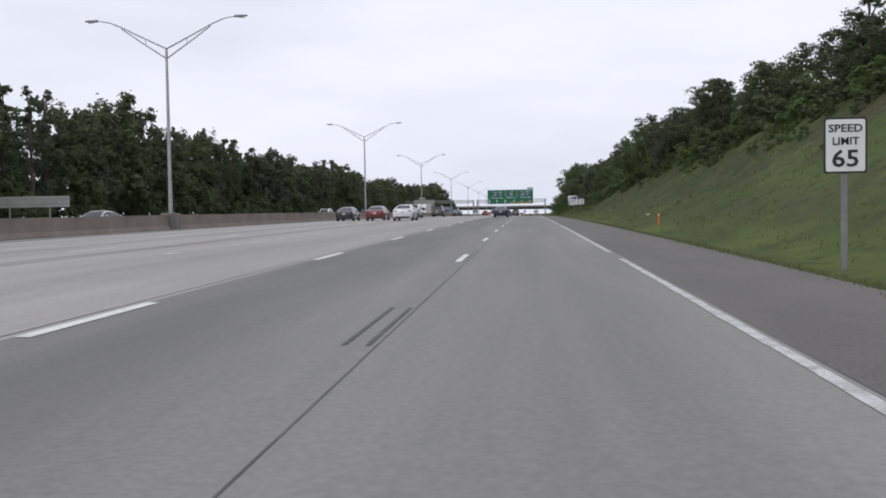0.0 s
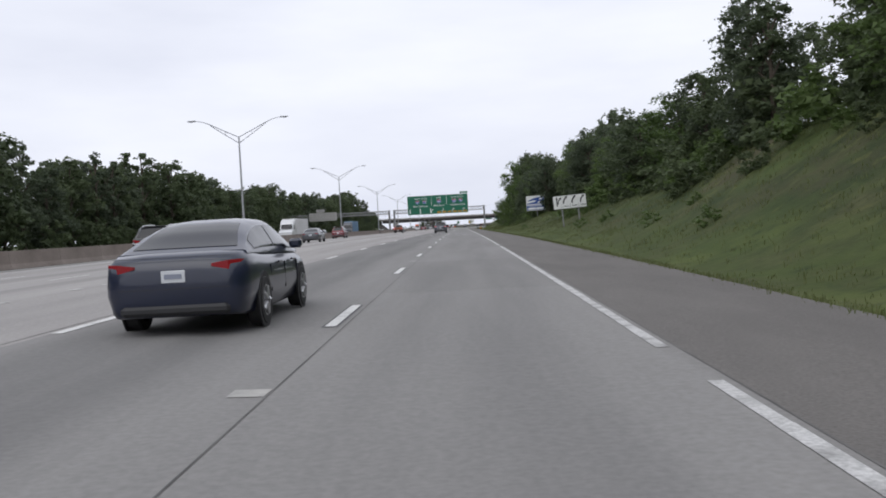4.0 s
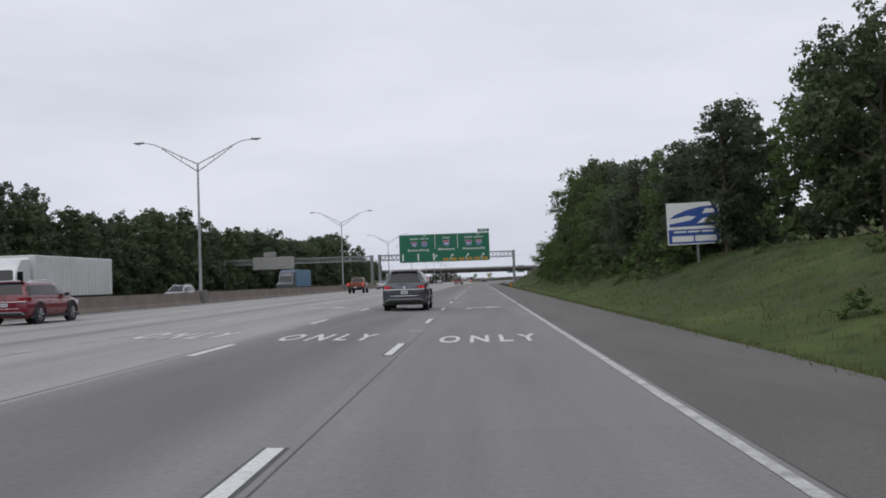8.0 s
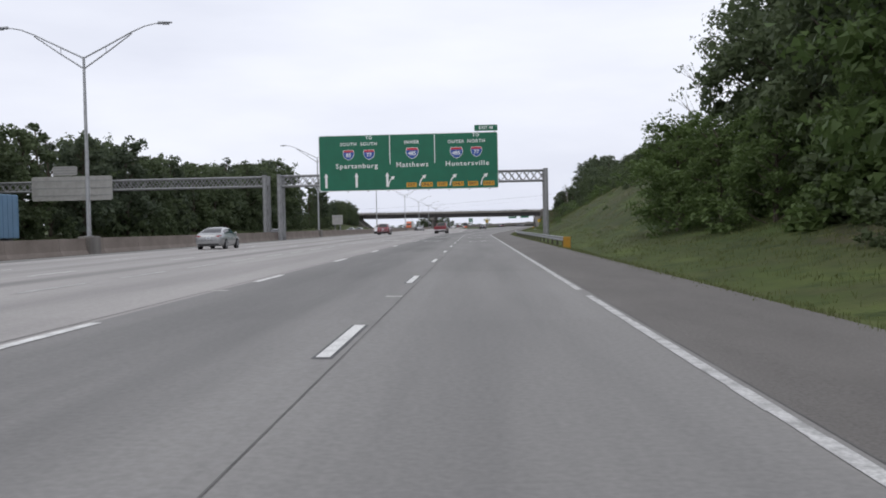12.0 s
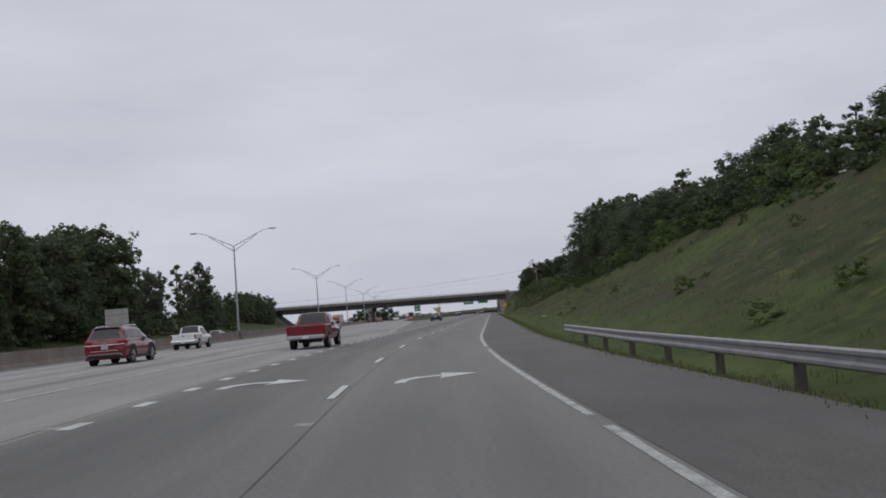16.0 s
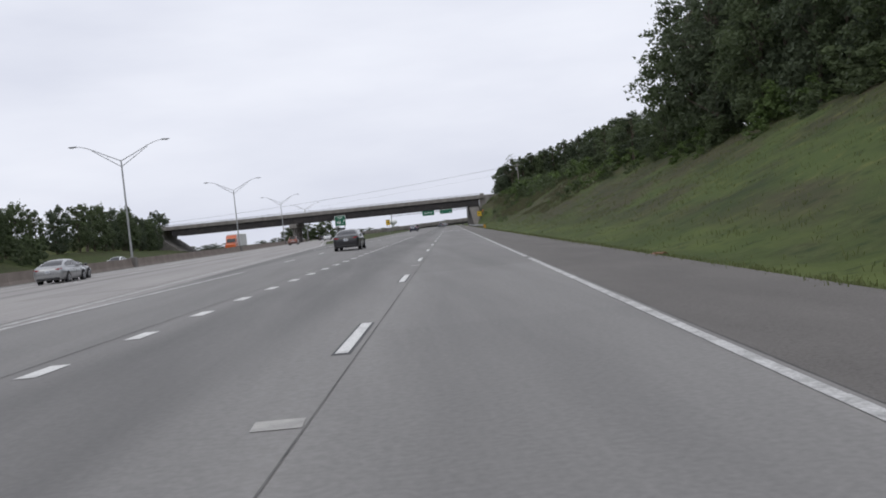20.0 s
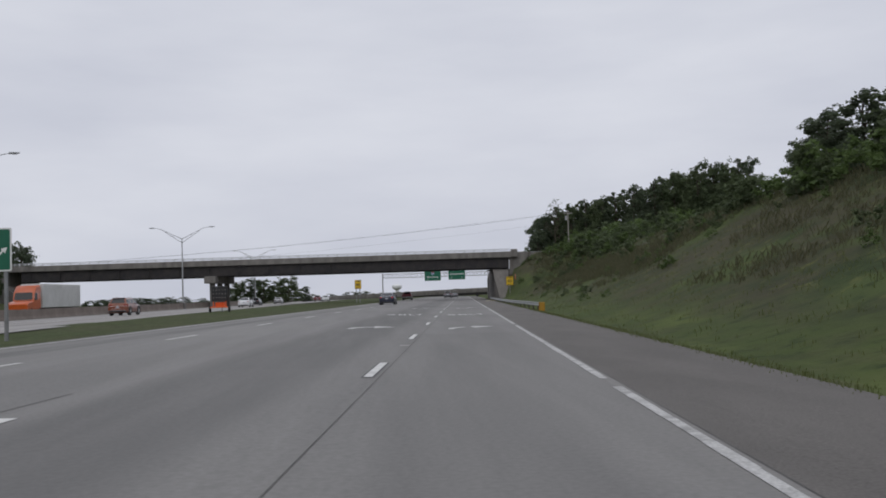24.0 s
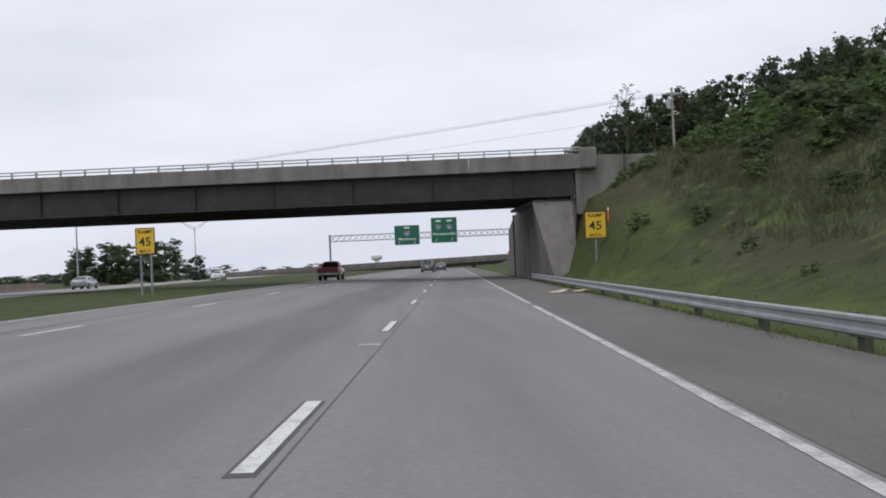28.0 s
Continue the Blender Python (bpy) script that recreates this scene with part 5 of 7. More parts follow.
def plant(kind, name, x, y, z, s, turn, label, group, sz=None):
    t = thing(name, Matrix.LocRotScale((x, y, z), Euler((0, 0, turn)), (s, s, sz or s)), label, "tree", group)
    for nm, me in zip(("trunk", "branchwork", "crown"), kind):
        part(nm, me, None, t)
    return t


OAKS = [tree_kind(11 + k, 15.0, 4.4 + 0.4 * k, (LEAF_OAK, LEAF_DARK, LEAF_OAK, LEAF_LIGHT)[k], 7600, 0.20, bare=0.10, clumps=20) for k in range(4)]
SLIM = [tree_kind(31 + k, 16.0, 2.5 + 0.5 * k, (LEAF_OAK, LEAF_DARK)[k], 4000, 0.18, True, 0.2) for k in range(2)]
FAR_OAKS = [tree_kind(111 + k, 15.0, 4.2 + 0.4 * k, (LEAF_OAK, LEAF_DARK, LEAF_OAK)[k], 3500, 0.29, bare=0.10, clumps=18) for k in range(3)]
FAR_SLIM = [tree_kind(131 + k, 16.0, 2.3 + 0.5 * k, (LEAF_OAK, LEAF_DARK)[k], 2300, 0.23, True, 0.2) for k in range(2)]
SHRUBS = [tree_kind(51 + k, 5.0, 2.6, (LEAF_LIGHT, LEAF_OAK)[k], 420, 0.30, bare=0.05, clumps=8) for k in range(2)]
FAR_SHRUBS = [tree_kind(61, 5.0, 2.6, LEAF_OAK, 300, 0.36, bare=0.05, clumps=7)]
BACK = [tree_kind(71 + k, 15.0, 5.0, LEAF_DARK, 1000, 0.46, bare=0.10, clumps=12) for k in range(3)]
rt = random.Random(7)
TREE_LABELS = ("full-crowned dark green roadside tree at the wood's edge", "dense dark green tree on the bank",
               "leafy green tree with an uneven crown", "broad bright green tree standing among others")
back_rows = {LEAF_DARK: []}


def back_tree(x, y, z, s, turn):
    """Remembers a tree of the rows behind, which are joined into one wood."""
    back_rows[LEAF_DARK].append((rt.randrange(3), Matrix.LocRotScale((x, y, z), Euler((0, 0, turn)), (s, s, s))))


# y, height of the wood's skyline above the datum
SKYLINE = [(0, 13.4), (90, 13.3), (124, 13.3), (144, 12.7), (150, 11.2), (157, 13.2), (165, 11.2), (180, 10.6), (196, 10.0), (208, 11.0), (222, 10.9), (230, 11.7), (240, 13.8), (256, 13.2),
           (268, 12.4), (280, 11.2), (291, 12.6), (303, 10.3), (313, 10.9), (321, 12.9), (330, 14.0), (337, 13.6), (344, 17.0), (355, 19.6), (366, 21.3), (376, 18.3), (383, 9.0), (395, 9.5),
           (420, 12.0), (450, 12.8), (462, 13.3), (480, 12.2), (490, 14.8), (504, 13.0), (513, 13.4), (519, 16.2), (526, 15.0), (545, 15.3), (556, 15.4), (566, 17.6), (580, 18.2), (590, 20.4),
           (603, 22.4), (611, 21.8), (617, 16.5), (624, 13.0), (640, 13.4), (650, 13.9), (667, 14.3), (676, 13.0), (692, 14.6), (705, 12.5)]


def right_wood(y0, y1, step, rows, group, off=1.2, slim=0.2, light=0.0):
    y = y0
    while y < y1:
        for r in range(rows):
            yy = y + rt.uniform(-1.5, 1.5) + r * 2
            tl, tz = table(yy, RIGHT_BANK)
            lat = tl + off + r * 4.0 + rt.uniform(-1.0, 2.2)
            if 226 < yy < 268:
                lat += 4.0
            z = hill(lat, yy) - 0.2
            top = table(yy, SKYLINE)[0]
            if 226 < yy < 268:
                top *= 1.13
            h = max(3.0, (top - z) * rt.uniform(0.90, 1.05) * (1.0 if r == 0 else 1.04))
            if r and not 296 < yy < 390:
                back_tree(lat + bx(yy), yy, z, h / 15.0, rt.uniform(0, 6.3))
                continue
            k = rt.randrange(3) if rt.random() > light else 3
            oaks, slims = (OAKS, SLIM) if y0 < 640 else (FAR_OAKS, FAR_SLIM)
            kind = oaks[min(k, len(oaks) - 1)] if rt.random() >= slim else slims[rt.randrange(2)]
            s = h / 15.4
            wide = s * min(1.5, max(1.0, 11.0 / h))
            plant(kind, "tree", lat + bx(yy), yy, z, wide, rt.uniform(0, 6.3), TREE_LABELS[k], group, s)
        y += step * rt.uniform(0.75, 1.25)


GR = "trees on the right bank"
right_wood(14, 110, 4.2, 2, GR)
right_wood(110, 182, 4.4, 2, GR, light=0.1)
right_wood(182, 215, 4.4, 2, GR, off=0.6, slim=0.05, light=0.25)
right_wood(215, 262, 4.2, 2, GR, off=0.6, slim=0.05, light=0.25)
right_wood(262, 296, 4.4, 2, GR, off=0.6, light=0.25)
right_wood(298, 350, 4.2, 2, GR, off=1.5, slim=0.15, light=0.2)
right_wood(350, 377, 3.2, 2, GR, off=4.2, slim=0.3)
for lat, y, h in ((10.4, 372, 7.6), (11.6, 376, 7.0), (11.4, 366, 6.6), (12.4, 360, 6.2), (13.2, 351, 6.4), (13.5, 338, 5.2)):
    plant(OAKS[3], "tree", lat, y, hill(lat, y) - 0.2, h / 15 * 1.25, lat * y, "bright green young tree at the foot of the wood", GR, h / 15)
right_wood(402, 420, 6, 1, GR, light=0.3, slim=0.0)
right_wood(420, 545, 4.6, 2, GR, slim=0.05)
right_wood(545, 616, 4.0, 2, GR, slim=0.2)
right_wood(619, 664, 4.5, 2, GR, off=1.0, slim=0.2)
right_wood(664, 704, 4.0, 2, GR, off=3)
# the wood on the hilltop behind the bridge road: x, height of its skyline
RIDGE = [(44, 16.5), (47, 19.0), (51, 22.5), (56, 24.2), (64, 25.4), (70, 27.6), (78, 29.6), (88, 33.4), (100, 34.6), (112, 32.0), (130, 30.0)]
for row in range(3):
    for k in range(24 - 6 * row):
        xx = 46.5 + k * (3.1 + 0.6 * row) + rt.uniform(-1.0, 1.0) + 3 * row
        if xx > 103:
            continue
        yy = 856 + row * 9 + rt.uniform(-3, 3)
        gz = hill(xx - bx(yy), yy) - 0.2
        h = (table(xx, RIDGE)[0] - gz) * rt.uniform(0.86, 1.04)
        kind = FAR_SLIM[rt.randrange(2)] if rt.random() < 0.45 else FAR_OAKS[rt.randrange(3)]
        plant(kind, "tree", xx, yy, gz, h / 15.4 * (1.0 if h > 14 else 1.25), rt.uniform(0, 6.3), "dark green tree in the wood behind the bridge", "trees behind the bridge", h / 15.4)


# y, height of the skyline beyond the far carriageway
LEFT_SKYLINE = [(60, 17.5), (110, 18.0), (124, 16.0), (130, 19.5), (144, 20.3), (152, 16.2), (160, 16.4), (173, 18.5), (188, 17.0), (201, 15.6), (211, 18.0), (225, 17.0), (241, 15.2), (260, 17.2),
                (289, 18.9), (301, 18.2), (317, 16.6), (328, 17.0), (351, 14.0), (364, 16.2), (391, 17.7), (407, 16.4), (431, 16.9), (473, 18.4), (506, 17.4), (534, 18.6), (553, 20.2), (578, 22.4),
                (597, 24.0), (603, 19.0), (611, 13.2), (622, 16.9), (641, 18.6), (648, 15.5), (655, 17.4), (660, 15.0), (666, 20.9), (674, 15.5), (684, 15.4), (695, 14.2), (716, 13.8), (736, 15.0),
                (754, 14.2), (772, 15.1), (789, 12.4), (800, 12.0)]


def left_wood(y0, y1, step, x, rows=1, slim=0.25, group="trees beyond the far carriageway"):
    y = y0
    while y < y1:
        for r in range(rows):
            xx = x - r * 6 + rt.uniform(-2.0, 2.0)
            gz = left_land(xx, y) - 0.2
            h = (table(y, LEFT_SKYLINE)[0] - gz) * rt.uniform(0.88, 1.04)
            if r:
                back_tree(xx, y + 3, gz, h / 15.4 * 0.96, rt.uniform(0, 6.3))
                continue
            k = rt.randrange(3)
            kind = FAR_SLIM[rt.randrange(2)] if rt.random() < slim else FAR_OAKS[k]
            plant(kind, "tree", xx, y, gz, h / 15.4 * (1.0 if y0 < 200 or y0 > 600 else 1.15), rt.uniform(0, 6.3), TREE_LABELS[k], group, h / 15.4)
        y += step * rt.uniform(0.75, 1.25)


left_wood(60, 200, 5.2, -64, 2, 0.6)
left_wood(200, 430, 5.2, -64, 2, 0.2)
left_wood(430, 604, 5.4, -63, 2, 0.15)
left_wood(606, 690, 5.0, -64, 1, 0.75)
left_wood(690, 806, 5.2, -66, 1, 0.15)
for x, y, top in ((-72, 832, 15.4), (-77, 838, 14.2), (-83, 834, 16.0), (-90, 840, 14.5), (-98, 836, 15.2)):
    plant(FAR_OAKS[y % 3], "tree", x, y, left_land(x, y) - 0.2, top / 15.4 * 1.1, x * 0.7, "broad dark green tree behind the bridge's far end", "trees beyond the far carriageway", top / 15.4)
for x, y, h in ((-39, 905, 5.5), (-35.5, 900, 7.4), (-32, 904, 8.2), (-28.5, 900, 7.8), (-25, 903, 7.2), (-21.5, 900, 8.3), (-17, 906, 5.2)):
    plant(FAR_OAKS[int(h * 10) % 3], "tree", x, y, -0.3, h / 15 * 1.75, x, "round dark green tree standing alone beyond the bridge", "trees beyond the far carriageway", h / 15)


def joined(name, items, kinds, label, category):
    """Copies of meshes with their leaves, joined into one object of kind stuff."""
    vs, fs, n = [], [], 0
    cache = []
    for kind in kinds:
        me = kind[2]
        co = np.zeros(len(me.vertices) * 3)
        me.vertices.foreach_get("co", co)
        cache.append((co.reshape(-1, 3), [tuple(p.vertices) for p in me.polygons]))
    for k, m in items:
        co, faces = cache[k]
        a = np.array(m)
        vs.append(co @ a[:3, :3].T + a[:3, 3])
        fs += [tuple(i + n for i in f) for f in faces]
        n += len(co)
    me = bpy.data.meshes.new(name)
    me.from_pydata(np.concatenate(vs).tolist(), [], fs)
    me.materials.append(kinds[0][2].materials[0])
    return tagged(new(name, me), label, category, "", "stuff")


joined("woodland", back_rows[LEAF_DARK], BACK, "dark wood of many trees behind the first rows", "woods")

# bushes at the foot of the wood and scrub on the banks
scrub, low, left_scrub = [], [], []
for k in range(600):
    y = rt.uniform(10, 900)
    tl, tz = table(y, RIGHT_BANK)
    if 622 < y < 668 and rt.random() < 0.8:
        lat = rt.uniform(12.5, 21)
    elif 700 < y < 820:
        lat = rt.uniform(17, 28)
    else:
        lat = tl - rt.uniform(-1.5, 1.6) - (2.2 if rt.random() < 0.3 else 0)
    if 796 < y < 818 or (232 < y < 270 and lat < 16):
        continue
    s = rt.uniform(0.16, 0.5) if lat < tl - 1.6 else rt.uniform(0.35, 0.75)
    (scrub if rt.random() < 0.55 else low).append((0, Matrix.LocRotScale((lat + bx(y), y, hill(lat, y) - 0.25), Euler((0, 0, rt.uniform(0, 6.3))), (s * 1.1, s * 1.1, s * 0.8))))
for k in range(220):
    y = rt.uniform(40, 690)
    x = -58 - rt.uniform(0, 5)
    s = rt.uniform(0.5, 1.0)
    left_scrub.append((0, Matrix.LocRotScale((x, y, left_land(x, y) - 0.3), Euler((0, 0, rt.uniform(0, 6.3))), (s, s, s))))
for k in range(70):
    y = rt.uniform(690, 796)
    lat = rt.uniform(7.5, 21)
    s = rt.uniform(0.08, 0.2)
    (scrub if rt.random() < 0.25 else low).append((0, Matrix.LocRotScale((lat + bx(y), y, hill(lat, y) - 0.2), Euler((0, 0, rt.uniform(0, 6.3))), (s * 1.7, s * 1.7, s))))
for k in range(80):
    y = rt.uniform(20, 545)
    tl, tz = table(y, RIGHT_BANK)
    lat = 7 + (tl - 7) * rt.random()
    s = rt.uniform(0.06, 0.16)
    low.append((0, Matrix.LocRotScale((lat + bx(y), y, hill(lat, y) - 0.12), Euler((0, 0, rt.uniform(0, 6.3))), (s * 1.8, s * 1.8, s))))
for k in range(150):
    y = rt.uniform(760, 796)
    lat = 12 + 18 * rt.random() ** 0.6
    s = rt.uniform(0.2, 0.45) + 0.35 * rt.random() * (lat > 19)
    (scrub if rt.random() < 0.5 else low).append((0, Matrix.LocRotScale((lat + bx(y), y, hill(lat, y) - 0.25), Euler((0, 0, rt.uniform(0, 6.3))), (s * 1.3, s * 1.3, s * 0.8))))
joined("scrub", scrub, [SHRUBS[1]], "dark green undergrowth along the foot of the woods", "bushes")
joined("scrub", left_scrub, FAR_SHRUBS, "dark green undergrowth beyond the far carriageway", "bushes")
joined("low_bushes", low, [SHRUBS[0]], "fresh green bushes on the grassy banks", "bushes")


def weeds(name, seed, count, area, tall, wide, mat, label):
    """Tufts of long grass and weeds: thin bent blades in clumps."""
    rnd = np.random.RandomState(seed)
    vs, fs = [], []
    for k in range(count):
        x, y, z = area(rnd)
        for j in range(5):
            a = rnd.rand() * 6.283
            h = tall * (0.4 + rnd.rand())
            w = wide * (0.6 + 0.8 * rnd.rand())
            ox, oy = rnd.normal(scale=0.16, size=2)
            bend = h * (0.15 + 0.5 * rnd.rand())
            c, s = math.cos(a), math.sin(a)
            i = len(vs)
            bx0, by0 = x + ox, y + oy
            vs += [(bx0 - s * w, by0 + c * w, z - 0.05), (bx0 + s * w, by0 - c * w, z - 0.05), (bx0 + c * bend * 0.4 + s * w * 0.6, by0 + s * bend * 0.4 - c * w * 0.6, z + h * 0.65),
                   (bx0 + c * bend, by0 + s * bend, z + h)]
            fs += [(i, i + 1, i + 2), (i, i + 2, i + 3)]
    me = bpy.data.meshes.new(name)
    me.from_pydata(vs, [], fs)
    me.materials.append(mat)
    return tagged(new(name, me), label, "grass", "", "stuff")


def bank_spot(rnd):
    y = rnd.rand() * 800 + 12
    tl, tz = table(y, RIGHT_BANK)
    lat = 4.6 + (tl - 4.6) * rnd.rand() ** 0.8
    if noise.noise((lat * 0.22, y * 0.12, 8.3)) + 0.5 * noise.noise((lat * 0.9, y * 0.6, 2.3)) < 0.05:
        y, lat = y + rnd.normal(scale=4.0), lat + rnd.normal(scale=1.2) + 0.6
        lat = min(max(lat, 4.6), tl)
    return lat + bx(y), y, hill(lat, y)


def verge_spot(rnd):
    y = rnd.rand() * 830 + 5
    lat = 3.12 + rnd.rand() ** 2 * 1.3
    return lat + bx(y), y, hill(lat, y)


def dry_spot(rnd):
    y = 640 + rnd.rand() * 165
    tl, tz = table(y, RIGHT_BANK)
    lat = 6.5 + (tl - 5.0) * (0.2 + 0.8 * rnd.rand())
    n = noise.noise((lat * 0.16, y * 0.10, 4.2))
    if n < -0.02:
        lat, y = lat * 0.5 + 7.0, 700 + rnd.rand() * 95
    return lat + bx(y), y, hill(lat, y)


weeds("bank_grass", 5, 26000, bank_spot, 0.12, 0.012, LEAF_GRASS, "green grass and weeds on the bank")
weeds("verge_grass", 6, 14000, verge_spot, 0.065, 0.012, LEAF_GRASS, "short ragged grass along the edge of the shoulder")
weeds("dry_stalks", 8, 6000, dry_spot, 0.42, 0.014, STRAW, "dry straw-coloured stalks on the bank before the bridge")


# ---- vehicles: x to the right, y ahead, z up from the road ----
def ring_of(y, w, zb, zt, round_top=0.10, tuck=0.06):
    """Half-rounded cross-section of a body at y."""
    half = [(w - tuck - 0.05, zb), (w - tuck, zb + 0.05), (w, zb + (zt - zb) * 0.38), (w, zb + (zt - zb) * 0.55), (w - 0.025, zt - round_top), (w - 0.03 - round_top * 0.8, zt - 0.012),
            (w * 0.45, zt + 0.012)]
    return [(x, y, z) for x, z in half] + [(-x, y, z) for x, z in reversed(half)]


def wheel_set(car, r, wide, track, axles, rim=RIM):
    tyre = Build()
    prof = [(-wide / 2, r * 0.62), (-wide / 2, r * 0.93), (-wide / 2 + 0.03, r), (wide / 2 - 0.03, r), (wide / 2, r * 0.93), (wide / 2, r * 0.62)]
    n = 22
    tyre.loft([[(x, q * math.cos(2 * math.pi * k / n), q * math.sin(2 * math.pi * k / n)) for x, q in prof] for k in range(n + 1)], caps=False, closed=False)
    tyre_mesh = tyre.mesh("tyre", TYRE, 35)
    hub = Build()
    rr = r * 0.66
    hub.loft([[(x, q * math.cos(2 * math.pi * k / n), q * math.sin(2 * math.pi * k / n)) for k in range(n)] for x, q in
              ((wide * 0.30, rr), (wide * 0.50, rr), (wide * 0.50, rr * 0.88), (wide * 0.40, rr * 0.84), (wide * 0.38, 0.06))])
    for k in range(5):
        a = 2 * math.pi * k / 5
        hub.tube([(wide * 0.47, 0.05 * math.cos(a), 0.05 * math.sin(a)), (wide * 0.46, rr * 0.9 * math.cos(a), rr * 0.9 * math.sin(a))], [0.045, 0.035], 5)
    hub_mesh = hub.mesh("rim", rim, 35)
    arch = Build()
    arch.tube([(0, 0, 0), (0.02, 0, 0)], r * 1.17, 24)
    arch_mesh = arch.mesh("wheel_arch", TRIM)
    for y in axles:
        for s in (-1, 1):
            turn = 0 if s > 0 else 180
            w = part("wheel", tyre_mesh, TYRE, car, at=pose(s * (track - wide / 2), y, r, 0, 0, turn))
            part("rim", hub_mesh, rim, w)
            part("wheel_arch", arch_mesh, TRIM, car, at=pose(s * (track - 0.035) - (0.0 if s > 0 else 0.02), y, r * 1.02))


def panel(car, name, corners, mat, lift=0.006, label="", inset=0.0):
    """A pane or lamp on a face given by four corners, slightly proud of it, with its corners cut."""
    c = [Vector(p) for p in corners]
    mid = sum(c, Vector()) / 4
    nrm = (c[1] - c[0]).cross(c[3] - c[0]).normalized()
    if inset:
        c = [p + (mid - p) * inset for p in c]
    pts = []
    for k in range(4):
        a, p, q = c[k - 1], c[k], c[(k + 1) % 4]
        pts += [p + (a - p) * 0.10, p + (q - p) * 0.06]
    b = Build()
    out = [p + nrm * lift for p in pts]
    back = [p - nrm * 0.03 for p in pts]
    i = len(out)
    b.v += [tuple(p) for p in out + back]
    b.f.append(tuple(range(i)))
    b.f.append(tuple(range(2 * i - 1, i - 1, -1)))
    b.f += [(k, k + i, (k + 1) % i + i, (k + 1) % i) for k in range(i)]
    return part(name, b, mat, car, label)


def cabin(car, paint, rows, wb, lean=0.24, doors=2, base=None):
    """The glasshouse, skinned over rows (y, belt height, roof height) from the tail to the bonnet, with curved panes let into it."""
    ys = [r[0] for r in rows]

    def level(y, k):
        y = min(max(y, ys[0]), ys[-1])
        for p, q in zip(rows, rows[1:]):
            if y <= q[0]:
                u = (y - p[0]) / (q[0] - p[0])
                return p[k] + (q[k] - p[k]) * u
        return rows[-1][k]

    def section(y):
        zb, zt = level(y, 1), level(y, 2)
        h = max(zt - zb, 0.02)
        k = min(h / 0.45, 1.0)
        wt = wb - 0.05 - (lean - 0.05) * k
        half = [(wb, zb - 0.03), (wb - 0.01 - 0.03 * k, zb + h * 0.25), (wb - (wb - wt) * 0.78, zb + h * 0.86), (wt - 0.03, zb + h * 0.955), (wt - 0.14, zb + h * 0.99), (wt * 0.45, zb + h + 0.012 * k)]
        return [Vector((x, y, z)) for x, z in half] + [Vector((-x, y, z)) for x, z in reversed(half)]

    n = 26
    fine = [ys[0] + (ys[-1] - ys[0]) * k / n for k in range(n + 1)]
    b = Build()
    b.loft([section(y) for y in fine])
    part("roof", b, paint, car, "", 35)

    def pane(name, y0, y1, i0, i1, label="", cols=None, taper=0.0, mat=GLASS):
        """A curved pane over the skin between two cross-section positions."""
        p = Build()
        rings = []
        for j in range(9):
            y = y0 + (y1 - y0) * j / 8
            row = []
            cut = taper * abs(j / 8 - 0.5) * 2
            for c in range(9):
                i = i0 + cut + (i1 - i0 - 2 * cut) * c / 8
                sec = section(y)
                q = sec[int(i)] + (sec[min(int(i) + 1, 11)] - sec[int(i)]) * (i - int(i))
                up = (section(y + 0.05)[5] - section(y - 0.05)[5]).normalized()
                side = 1 if i < 5.5 else -1
                out = Vector((side, 0, 0.25)) if (i < 2.3 or i > 8.7) else Vector((0, -up.z, max(up.y, 0.05)))
                row.append(q + out.normalized() * 0.007)
            rings.append(row)
        p.loft(rings, caps=False, closed=False)
        me = p.mesh(name, mat, 60)
        return part(name, me, mat, car, label)

    roof_z = max(r[2] for r in rows)
    flat = [y for y in fine if level(y, 2) > roof_z - 0.05]
    tail, nose = flat[0], flat[-1]
    pane("rear_window", ys[0] + (tail - ys[0]) * 0.12, ys[0] + (tail - ys[0]) * 0.93, 3.45, 7.55)
    pane("windscreen", nose + (ys[-1] - nose) * 0.07, nose + (ys[-1] - nose) * 0.93, 3.35, 7.65)
    lo = next(y for y in fine if level(y, 2) - level(y, 1) > 0.17)
    hi = [y for y in fine if level(y, 2) - level(y, 1) > 0.13][-1]
    for k in range(doors):
        y0, y1 = lo + (hi - lo) * k / doors + 0.035, lo + (hi - lo) * (k + 1) / doors - 0.035
        pane("side_window", y0, y1, 0.62, 1.88)
        pane("side_window", y0, y1, 9.12, 10.38)


def lamp_cluster(car, s, y, w, z0, z1, wide, lens):
    """A wrap-round tail light that tapers towards the middle."""
    b = Build()
    rings = []
    for u, dy, ins in ((0.0, 0.30, 0.012), (0.06, 0.07, 0.0), (0.45, -0.012, 0.0), (1.0, -0.03, 0.025)):
        x = w + 0.012 - wide * u
        t0, t1 = z0 + (z1 - z0) * 0.30 * u + ins, z1 - (z1 - z0) * 0.10 * u - ins
        rings.append([(s * x, y + dy, t0), (s * x, y + dy, t1), (s * (x - 0.05), y + dy + 0.10, t1), (s * (x - 0.05), y + dy + 0.10, t0)])
    b.loft(rings)
    lamp = part("tail_light", b, RED_LENS, car, "red tail light")
    if lens is not RED_LENS:
        for u in (0.25, 0.62):
            g = Build()
            x = w - wide * u
            g.box(min(s * x, s * (x - 0.07)), max(s * x, s * (x - 0.07)), y - 0.042, y + 0.05, z0 + (z1 - z0) * 0.40, z0 + (z1 - z0) * 0.70, cut=0.02)
            part("lit_bulb", g, lens, lamp, "glowing red brake light")


